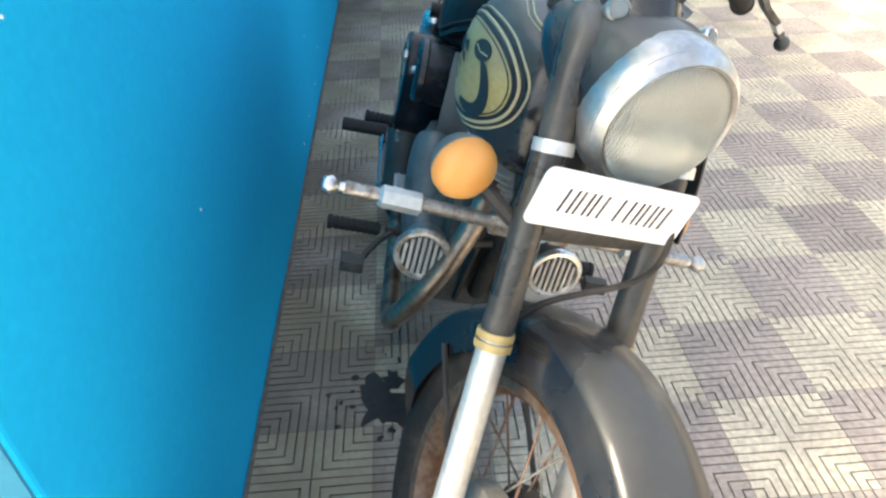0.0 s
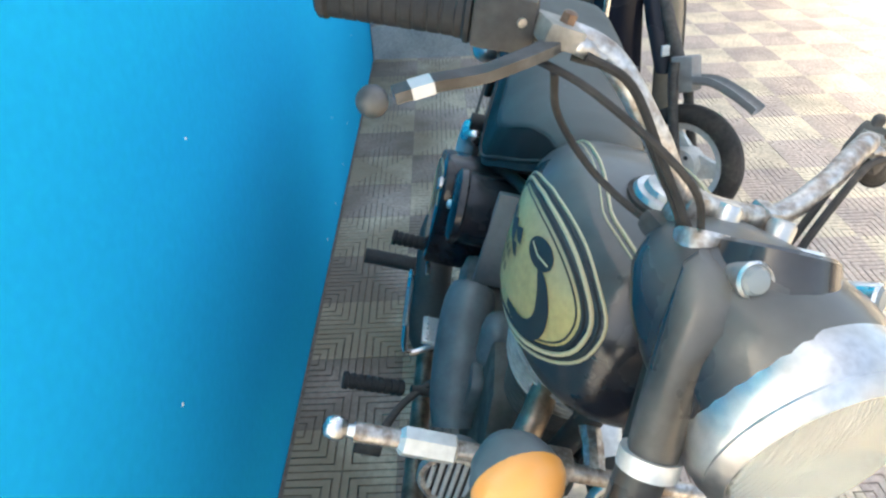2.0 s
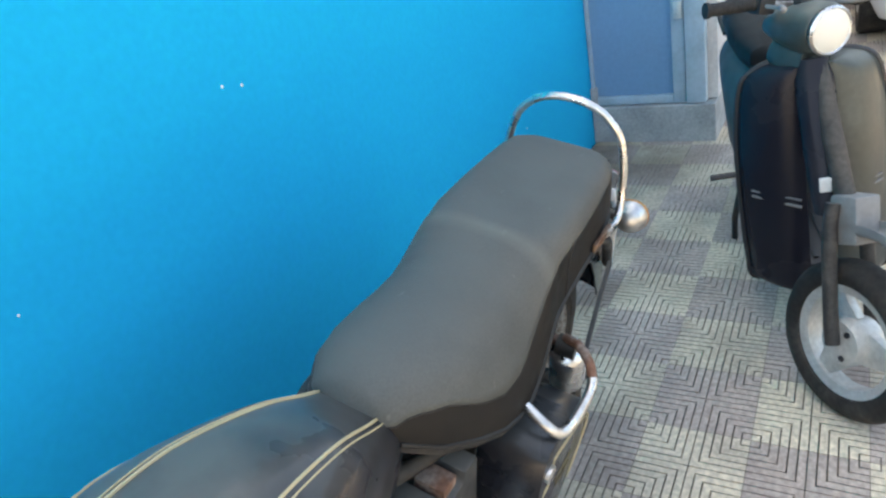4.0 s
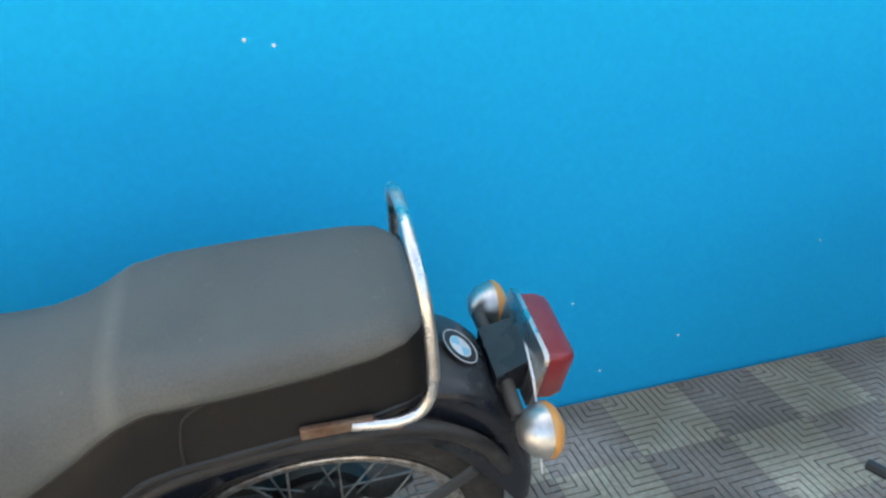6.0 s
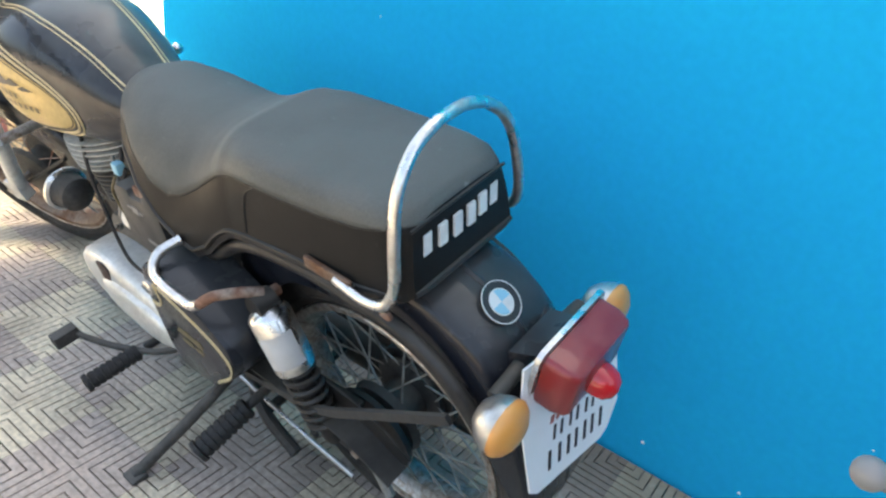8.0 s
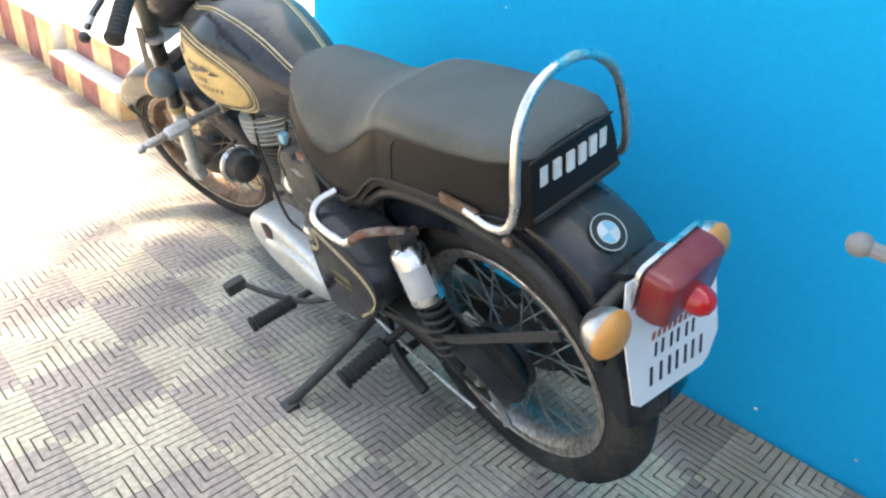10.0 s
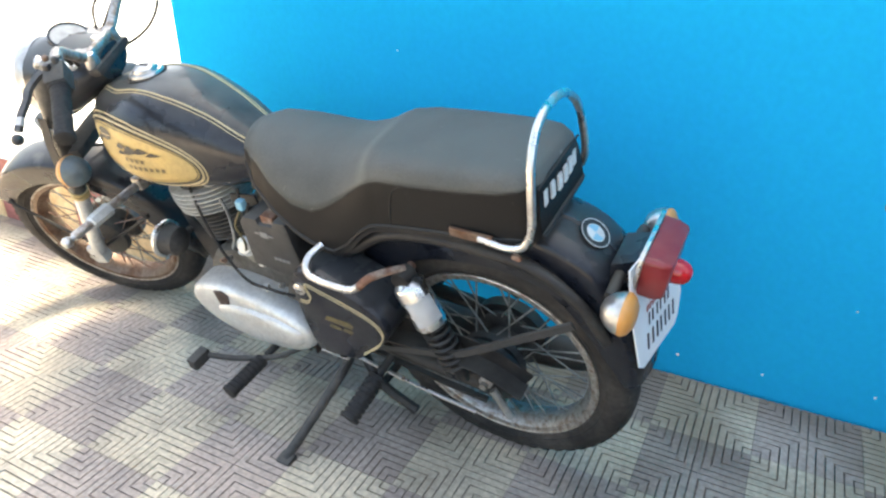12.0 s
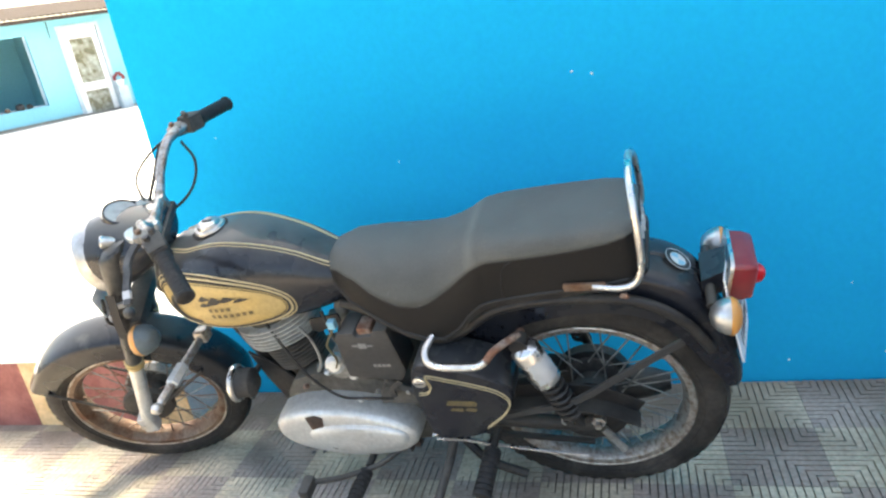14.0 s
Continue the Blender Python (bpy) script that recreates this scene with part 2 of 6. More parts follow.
DARK_PLASTIC = mat("dark plastic", (0.02, 0.02, 0.022), 0.45, grain=(80, 0.1))
ROOF_SHEET = mat("corrugated roof sheet", (0.055, 0.042, 0.036), 0.85, spec=0.15, mottle=(4, (0.08, 0.065, 0.055), 0.6), grain=(30, 0.15))
OIL = mat("oil stain on the tiles", (0.022, 0.014, 0.011), 0.45, grain=(60, 0.3))


def glass(name, colour=(1, 1, 1), rough=0.02, clear=1.0):
    m = bpy.data.materials.new(name)
    m.use_nodes = True
    b = m.node_tree.nodes["Principled BSDF"]
    b.inputs["Base Color"].default_value = (*colour, 1)
    b.inputs["Roughness"].default_value, b.inputs["Transmission Weight"].default_value, b.inputs["IOR"].default_value = rough, clear, 1.45
    return m


LENS_GLASS = glass("headlamp glass", (0.80, 0.83, 0.80), 0.06, 0.82)
REFLECTOR = mat("silvered reflector", (0.86, 0.87, 0.86), 0.16, 1.0, mottle=(30, (0.70, 0.70, 0.66), 0.6), bump=0.3, bump_scale=60)
WHITE_GLASS = mat("cream lit lamp glass", (0.70, 0.69, 0.62), 0.15, coat=0.5)
FROSTED = mat("milky glass", (0.17, 0.20, 0.21), 0.25)
DIAL = mat("dusty dial face", (0.42, 0.42, 0.40), 0.3, mottle=(40, (0.25, 0.25, 0.24), 0.6), coat=0.6)
PLASTIC_GREY = mat("weathered grey plastic", (0.17, 0.175, 0.18), 0.5, mottle=(8, (0.24, 0.24, 0.23), 0.6), grain=(60, 0.08))
PANE_DIM = mat("curtained door glass", (0.17, 0.165, 0.11), 0.25, mottle=(6, (0.36, 0.40, 0.37), 0.8), grain=(12, 0.2))
SHROUD = mat("dusty glossy black tube", (0.026, 0.026, 0.025), 0.25, mottle=(11, (0.075, 0.072, 0.065), 0.8), grain=(80, 0.2), coat=0.2, spec=0.35, dust=((0.20, 0.19, 0.165), 0.6))
BROWN_CHROME = mat("heat browned chrome", (0.30, 0.25, 0.20), 0.35, 0.9, mottle=(16, (0.13, 0.09, 0.06), 0.8), grain=(90, 0.2), bump=0.1)
FAR_WALL = mat("weathered yard wall", (0.26, 0.24, 0.21), 0.85, mottle=(1.5, (0.18, 0.165, 0.145), 0.8), grain=(20, 0.15), bump=0.3)


# ---- shapes ----
def raw(verts, faces):
    bm = bmesh.new()
    vs = [bm.verts.new(v) for v in verts]
    for f in faces:
        bm.faces.new([vs[i] for i in f])
    return bm


def joined(*bms):
    out = bmesh.new()
    for bm in bms:
        me = bpy.data.meshes.new("temp")
        bm.to_mesh(me)
        out.from_mesh(me)
        bpy.data.meshes.remove(me)
        bm.free()
    return out


def moved(bm, m):
    bm.transform(m)
    return bm


def box(a, b, bevel=0.0, segs=2):
    """A box between two corners, with rounded edges."""
    a, b = Vector(a), Vector(b)
    bm = bmesh.new()
    bmesh.ops.create_cube(bm, size=1)
    size = b - a
    bm.transform(Matrix.Translation((a + b) / 2) @ Matrix.Diagonal((*[abs(s) for s in size], 1)))
    if bevel:
        bmesh.ops.bevel(bm, geom=bm.edges[:], offset=bevel, segments=segs, profile=0.6, affect="EDGES")
    return bm


def frame_of(direction):
    d = Vector(direction).normalized()
    side = d.cross(Vector((0, 0, 1)) if abs(d.z) < 0.95 else Vector((1, 0, 0))).normalized()
    return side, d.cross(side).normalized() * -1, d


def lathe(profile, at, direction, segs=24, squash=1.0, caps=True):
    """A turned body: profile of (distance along, radius) from at."""
    side, up, d = frame_of(direction)
    at = Vector(at)
    verts, faces = [], []
    for s, r in profile:
        for k in range(segs):
            a = 2 * math.pi * k / segs
            verts.append(at + d * s + side * (r * math.cos(a)) + up * (r * math.sin(a) * squash))
    for i in range(len(profile) - 1):
        for k in range(segs):
            l = (k + 1) % segs
            faces.append((i * segs + k, i * segs + l, (i + 1) * segs + l, (i + 1) * segs + k))
    if caps and profile[0][1] > 1e-4:
        faces.append(tuple(range(segs))[::-1])
    if caps and profile[-1][1] > 1e-4:
        faces.append(tuple((len(profile) - 1) * segs + k for k in range(segs)))
    bm = raw(verts, faces)
    bmesh.ops.remove_doubles(bm, verts=bm.verts, dist=1e-5)
    bmesh.ops.recalc_face_normals(bm, faces=bm.faces)
    return bm


def smooth_path(points, steps=6, closed=False):
    """A Catmull-Rom curve through the points."""
    pts = [Vector(p) for p in points]
    n = len(pts)
    out = []
    for i in range(n if closed else n - 1):
        p0 = pts[i - 1] if closed or i else pts[0] * 2 - pts[1]
        p1, p2 = pts[i], pts[(i + 1) % n]
        p3 = pts[(i + 2) % n] if closed or i + 2 < n else p2 * 2 - p1
        for k in range(steps):
            t = k / steps
            out.append(0.5 * (2 * p1 + (p2 - p0) * t + (2 * p0 - 5 * p1 + 4 * p2 - p3) * t * t + (3 * p1 - p0 - 3 * p2 + p3) * t ** 3))
    if not closed:
        out.append(pts[-1])
    return out


def sweep(path, section, closed=False, up=None, scale=None):
    """Carries a closed section of (side, up) points along a path."""
    n, k = len(path), len(section)
    verts, faces = [], []
    last_side = None
    for i, p in enumerate(path):
        a = path[i - 1] if closed or i else path[0]
        b = path[(i + 1) % n] if closed or i + 1 < n else path[-1]
        d = (b - a).normalized()
        if up is not None:
            side = d.cross(Vector(up)).normalized()
        elif last_side is None:
            side = frame_of(d)[0]
        else:
            side = (last_side - d * last_side.dot(d)).normalized()
        last_side = side
        v = side.cross(d).normalized()
        s = scale(i / (n - 1)) if scale else 1.0
        for x, y in section:
            verts.append(p + side * x * s + v * y * s)
    for i in range(n if closed else n - 1):
        j = (i + 1) % n
        for m in range(k):
            l = (m + 1) % k
            faces.append((i * k + m, j * k + m, j * k + l, i * k + l))
    if not closed:
        faces.append(tuple(range(k)))
        faces.append(tuple((n - 1) * k + m for m in range(k))[::-1])
    bm = raw(verts, faces)
    bmesh.ops.recalc_face_normals(bm, faces=bm.faces)
    return bm


def circle(r, segs=10):
    return [(r * math.cos(2 * math.pi * i / segs), r * math.sin(2 * math.pi * i / segs)) for i in range(segs)]


def tube(points, r, segs=10, steps=6, closed=False, scale=None):
    return sweep(smooth_path(points, steps, closed), circle(r, segs), closed, scale=scale)


def rod(a, b, r, segs=8):
    return sweep([Vector(a), Vector(b)], circle(r, segs))


def strap(points, wide, thick, up=(0, 1, 0), steps=6):
    w, t = wide / 2, thick / 2
    return sweep(smooth_path(points, steps), [(-w, -t), (w, -t), (w, t), (-w, t)], up=up)


def loft(rings, cap=True):
    """Skins closed rings of equal length."""
    k = len(rings[0])
    verts = [Vector(p) for r in rings for p in r]
    faces = []
    for i in range(len(rings) - 1):
        for m in range(k):
            l = (m + 1) % k
            faces.append((i * k + m, i * k + l, (i + 1) * k + l, (i + 1) * k + m))
    if cap:
        faces.append(tuple(range(k))[::-1])
        faces.append(tuple((len(rings) - 1) * k + m for m in range(k)))
    bm = raw(verts, faces)
    bmesh.ops.recalc_face_normals(bm, faces=bm.faces)
    return bm


def ball(at, r, squash=(1, 1, 1), segs=20):
    bm = bmesh.new()
    bmesh.ops.create_uvsphere(bm, u_segments=segs, v_segments=segs // 2, radius=r)
    bm.transform(Matrix.Translation(at) @ Matrix.Diagonal((*squash, 1)))
    return bm


def prism(outline, axis_a, axis_b, normal, at, thick, bevel=0.0):
    """A plate: an outline in two axes, made thick along the normal."""
    at, a, b, n = Vector(at), Vector(axis_a), Vector(axis_b), Vector(normal).normalized()
    k = len(outline)
    verts = [at + a * x + b * y for x, y in outline] + [at + a * x + b * y + n * thick for x, y in outline]
    faces = [tuple(range(k))[::-1], tuple(range(k, 2 * k))] + [(i, (i + 1) % k, (i + 1) % k + k, i + k) for i in range(k)]
    bm = raw(verts, faces)
    bmesh.ops.recalc_face_normals(bm, faces=bm.faces)
    if bevel:
        edges = [e for e in bm.edges if len(e.link_faces) == 2 and e.calc_face_angle(0) > 0.6]
        bmesh.ops.bevel(bm, geom=edges, offset=bevel, segments=2, profile=0.6, affect="EDGES")
    return bm


def rounded(w, h, r, n=5):
    """Outline of a rounded rectangle about the origin."""
    out = []
    for cx, cy, a0 in ((w / 2 - r, h / 2 - r, 0), (-w / 2 + r, h / 2 - r, 90), (-w / 2 + r, -h / 2 + r, 180), (w / 2 - r, -h / 2 + r, 270)):
        for i in range(n + 1):
            a = radians(a0 + 90 * i / n)
            out.append((cx + r * math.cos(a), cy + r * math.sin(a)))
    return out


def part(name, bm, material, parent=None, label="", smooth=True):
    me = bpy.data.meshes.new(name)
    if smooth:
        for f in bm.faces:
            f.smooth = True
        for e in bm.edges:
            if len(e.link_faces) == 2 and e.calc_face_angle(0) > 0.7:
                e.smooth = False
    bm.to_mesh(me)
    bm.free()
    me.materials.append(material)
    ob = new(name, me)
    if parent is not None:
        ob.parent = parent
    if label:
        tagged(ob, label)
    return ob


def thing(name, label, category, group="", kind="", at=None):
    ob = new(name)
    if at is not None:
        ob.matrix_world = at
    return tagged(ob, label, category, group, kind)


def structure(name, bm, material, label, category, smooth=False):
    return tagged(part(name, bm, material, smooth=smooth), label, category, kind="structure")


# ---- the large structure ----
TILE = 0.255
WALL_Y, WALL_END, DOOR_X = 0.013, -0.322, 3.64
wall_north = structure("wall_north", box((WALL_END, WALL_Y, -0.1), (DOOR_X + 0.3, 0.33, 4.3), 0.006), BLUE, "plain bright blue painted wall behind the motorcycle", "wall")
part("end_face", box((WALL_END - 0.004, WALL_Y + 0.006, -0.1), (WALL_END + 0.0005, 0.329, 4.296)), END_BLUE, wall_north, "blue end of the wall, darkened to offset the sun", smooth=False)
structure("wall_west", box((WALL_END + 0.003, 0.335, -0.1), (WALL_END + 0.25, 6.0, 4.3)), PALE_BLUE, "pale blue painted side wall of the building", "wall")
structure("ground", box((-40, -40, -0.30), (40, 40, -0.012)), GROOVE, "dirt-darkened tile bedding across the yard", "ground")
# small chips in the paint
for i, (x, z, r) in enumerate(((1.188, 1.070, 0.0042), (1.245, 1.056, 0.0045), (0.60, 0.86, 0.003), (2.05, 0.09, 0.004), (2.3, 0.16, 0.004), (1.544, 0.063, 0.005), (1.776, 0.070, 0.004), (1.95, 0.33, 0.003), (2.75, 0.4, 0.004), (-0.05, 1.02, 0.003), (0.33, 0.55, 0.004))):
    tagged(part("paint_chip", lathe([(0, r), (0.0015, r * 0.6)], (x, WALL_Y, z), (0, -1, 0), 7), WHITE, bpy.data.objects["wall_north"]), "small white chip in the blue paint")


# ---- the motorcycle ----
LEAN, YAW, STEER, SIZE = 14.9, -2.65, 20.0, 1.0165
bike = thing("motorcycle", "dusty black and gold classic motorcycle leaning on its side stand", "motorcycle",
             at=Matrix.Translation((1.206, -0.459, 0)) @ pose(0, 0, 0, 0, 0, YAW) @ pose(0, 0, 0, LEAN) @ Matrix.Scale(SIZE, 4) @ Matrix.Translation((-1.185, 0, 0)))
RAKE = Vector((0.405, 0, 0.914)).normalized()
HEAD = Vector((-0.095, 0, 0.33))
STEERED = Matrix.Translation(HEAD) @ Matrix.Rotation(radians(STEER), 4, RAKE) @ Matrix.Translation(-HEAD)
REAR_AXLE, FRONT_AXLE = Vector((1.180, 0, 0.3265)), Vector((-0.212, 0, 0.300))
# the fork's legs and wheel hang slightly towards the wall
HUNG = Matrix.Translation(HEAD) @ Matrix.Rotation(radians(-2.0), 4, RAKE) @ Matrix.Translation(-HEAD) @ Matrix.Translation((0, 0, 0.80)) @ Matrix.Rotation(radians(3.0), 4, "X") @ Matrix.Translation((0, 0, -0.80))


def on_bike(name, bm, material, parent=None, label=""):
    return part(name, bm, material, parent or bike, label)


def on_fork(name, bm, material, parent=None, label=""):
    return part(name, moved(bm, STEERED), material, parent or bike, label)


def on_leg(name, bm, material, parent=None, label=""):
    return part(name, moved(bm, STEERED @ HUNG), material, parent or bike, label)


def wheel(name, c, put, rim_material, rusty, size=1.0):
    """A spoked wheel in the bike's plane."""
    c = Vector(c)
    w = new(name)
    w.parent = bike
    tread = [(-0.034, -0.022), (-0.043, -0.004), (-0.046, 0.012), (-0.041, 0.031), (-0.030, 0.045), (-0.012, 0.0525), (0.012, 0.0525), (0.030, 0.045), (0.041, 0.031), (0.046, 0.012), (0.043, -0.004), (0.034, -0.022), (0.024, -0.030), (-0.024, -0.030)]
    put("tyre", turned_ring(c, 0.272 * size, tread), RUBBER, w, "worn dusty black rubber tyre")
    put("sidewall_rib", turned_ring(c, 0.272 * size, [(-0.0405, -0.008), (-0.0445, -0.006), (-0.0440, -0.002), (-0.0400, -0.003)]), RUBBER, w)
    # blocks along both shoulders of the tread
    n = 52
    blocks = []
    for i in range(n):
        for s in (-1, 1):
            a = 2 * math.pi * (i + 0.25 * s) / n
            b = box((-0.010, 0.010 if s > 0 else -0.036, 0), (0.010, 0.036 if s > 0 else -0.010, 0.006))
            b.transform(Matrix.Translation(c) @ Matrix.Rotation(a, 4, "Y") @ Matrix.Translation((0, 0, 0.272 * size + 0.0485)) @ Matrix.Rotation(radians(-20 * s), 4, "X"))
            blocks.append(b)
    put("tread", joined(*blocks), RUBBER, w)
    prof = [(-0.036, 0.012), (-0.030, 0.014), (-0.026, 0.002), (-0.012, -0.010), (0.012, -0.010), (0.026, 0.002), (0.030, 0.014), (0.036, 0.012), (0.034, -0.002), (0.014, -0.016), (-0.014, -0.016), (-0.034, -0.002)]
    put("rim", turned_ring(c, 0.234 * size, prof), rim_material, w, "rust-spotted steel rim" if rusty else "grimy steel rim")
    put("rim_edge", turned_ring(c, 0.247 * size, [(-0.039, 0.000), (-0.037, 0.003), (-0.034, 0.002), (-0.034, -0.002), (-0.037, -0.003)]), OLD_CHROME, w, "worn bright rim edge")
    spokes = []
    for i in range(36):
        a = 2 * math.pi * i / 36
        side = 0.032 if i % 2 else -0.032
        b = a + (0.9 if (i // 2) % 2 else -0.9) * 0.55
        p = c + Vector((0.066 * math.cos(b), side, 0.066 * math.sin(b)))
        q = c + Vector((0.221 * size * math.cos(a), side * 0.15, 0.221 * size * math.sin(a)))
        put("spoke", rod(p, q, 0.0021, 5), RUST if rusty and i % 3 else DIRTY_ALLOY, w)
    put("hub", lathe([(-0.050, 0.03), (-0.045, 0.075), (-0.030, 0.080), (-0.026, 0.045), (0.026, 0.045), (0.030, 0.080), (0.045, 0.075), (0.050, 0.03)], c, (0, 1, 0), 28), GREY_BLACK, w)
    return w


def turned_ring(c, radius, section, n=72):
    verts, faces, k = [], [], len(section)
    for i in range(n):
        a = 2 * math.pi * i / n
        for y, r in section:
            verts.append(Vector(c) + Vector(((radius + r) * math.cos(a), y, (radius + r) * math.sin(a))))
    for i in range(n):
        j = (i + 1) % n
        for m in range(k):
            l = (m + 1) % k
            faces.append((i * k + m, i * k + l, j * k + l, j * k + m))
    bm = raw(verts, faces)
    bmesh.ops.recalc_face_normals(bm, faces=bm.faces)
    return bm


rear_wheel = wheel("rear_wheel", REAR_AXLE, on_bike, OLD_CHROME, False)
front_wheel = wheel("front_wheel", FRONT_AXLE, on_leg, RUSTY_RIM, True, 0.950)


def shell(path, section, up=(0, 1, 0), scale=None):
    return sweep(smooth_path(path, 8), section, up=up, scale=scale)


def guard_section(half, drop, bulge, thick=0.004):
    """An arched mudguard section, open below."""
    outer = []
    for i in range(15):
        a = math.pi * i / 14
        outer.append((-half * math.cos(a), bulge * math.sin(a) ** 0.8))
    outer = [(-half, -drop)] + outer + [(half, -drop)]
    inner = [((x / half) * (half - thick), y - thick if abs(x) < half * 0.98 else y) for x, y in outer[::-1]]
    return [(y, x) for x, y in outer + inner]


# mudguards
REAR_GUARD = [(0.90, 0, 0.53), (0.935, 0, 0.63), (1.01, 0, 0.70), (1.12, 0, 0.735), (1.25, 0, 0.745), (1.36, 0, 0.722), (1.425, 0, 0.675), (1.470, 0, 0.59), (1.498, 0, 0.50), (1.504, 0, 0.435)]
guard_line = smooth_path(REAR_GUARD, 8)
guard_rings = []
for i, p in enumerate(guard_line):
    t = (guard_line[min(i + 1, len(guard_line) - 1)] - guard_line[max(i - 1, 0)]).normalized()
    k = max(0.0, i / (len(guard_line) - 1) - 0.66) / 0.34
    guard_rings.append([p + Vector((-t.z, 0, t.x)) * o + Vector((0, a, 0)) for o, a in guard_section(0.083, 0.088 * (1 - 0.86 * k ** 1.3), 0.026)])
rear_guard = on_bike("rear_mudguard", loft(guard_rings), BLACK, label="dusty black curved rear mudguard")
on_bike("mudguard_rib", tube([Vector(p) + Vector((0, 0, 0.0)) + (Vector(p) - Vector((1.2, 0, 0.33))).normalized() * 0.022 for p in REAR_GUARD], 0.007, 8), BLACK, rear_guard)


def arc(c, r, a0, a1, n):
    return [Vector(c) + Vector((r * math.cos(radians(a0 + (a1 - a0) * i / (n - 1))), 0, r * math.sin(radians(a0 + (a1 - a0) * i / (n - 1))))) for i in range(n)]


front_guard = on_leg("front_mudguard", shell(arc(FRONT_AXLE, 0.319, 141, -22, 13), guard_section(0.066, 0.054, 0.024), scale=lambda k: 1 - 0.72 * max(0.0, (k - 0.84) / 0.16) ** 1.3), GUARD_BLACK, label="dusty black deep front mudguard")
for s in (-1, 1):
    for a in (28, 138):
        on_leg("mudguard_stay", rod(FRONT_AXLE + Vector((0, 0.075 * s, -0.015)), FRONT_AXLE + Vector((0.285 * math.cos(radians(a)), 0.071 * s, 0.285 * math.sin(radians(a)))), 0.005, 6), FRAME_BLACK)

# petrol tank
def tank_ring(u, top, bottom, half, n=28):
    out = []
    mid = bottom + (top - bottom) * 0.46
    for i in range(n):
        a = 2 * math.pi * i / n
        c, s = math.cos(a), math.sin(a)
        y = half * math.copysign(abs(c) ** 0.78, c)
        z = mid + (top - mid) * abs(s) ** 0.82 if s > 0 else mid - (mid - bottom) * abs(s) ** 0.62
        out.append((u, y, z))
    return out


TANK = [(0.124, 0.795, 0.735, 0.026), (0.131, 0.828, 0.706, 0.060), (0.150, 0.856, 0.684, 0.086), (0.180, 0.878, 0.670, 0.108), (0.225, 0.889, 0.661, 0.129), (0.285, 0.900, 0.657, 0.144), (0.350, 0.908, 0.656, 0.149),
        (0.415, 0.904, 0.658, 0.139), (0.480, 0.887, 0.666, 0.123), (0.545, 0.860, 0.676, 0.107), (0.600, 0.826, 0.690, 0.088), (0.645, 0.803, 0.706, 0.066), (0.668, 0.785, 0.725, 0.040)]
TANK_FINE = [smooth_path([(t[0], t[k], 0) for t in TANK], 6) for k in (1, 2, 3)]


def tank_at(u):
    return [float(np.interp(u, [p.x for p in line], [p.y for p in line])) for line in TANK_FINE]


def on_tank(u, z, off=0.002, side=-1):
    """A point of the tank's flank at a length and height."""
    top, bottom, half = tank_at(u)
    mid = bottom + (top - bottom) * 0.46
    z += 0.014 if side > 0 else 0.0
    s = min(1.0, max(0.0, (z - mid) / (top - mid))) ** (1 / 0.82) if z > mid else min(1.0, max(0.0, (mid - z) / (mid - bottom))) ** (1 / 0.62)
    return Vector((u, side * (half * math.sqrt(max(0.0, 1 - s * s)) ** 0.78 + off), z))


tank = on_bike("petrol_tank", loft([tank_ring(p.x, *tank_at(p.x)) for p in TANK_FINE[0]]), DUSTY_BLACK, label="dusty black teardrop petrol tank with gold panels")


def badge_outline(n=56, grow=0.0):
    """The teardrop panel on the tank's flank, as (u, z)."""
    out = []
    for i in range(n):
        a = 2 * math.pi * i / n
        c, s = math.cos(a), math.sin(a)
        u = 0.345 + (0.190 * (0.885 if c > 0 else 0.97) + grow) * c
        w = (0.072 + grow) * (1 - 0.22 * max(0.0, c)) * (1.0 if s > 0 else 0.95)
        out.append((u, 0.762 - 0.020 * (u - 0.345) / 0.2 + w * math.copysign(abs(s) ** 0.85, s)))
    return out


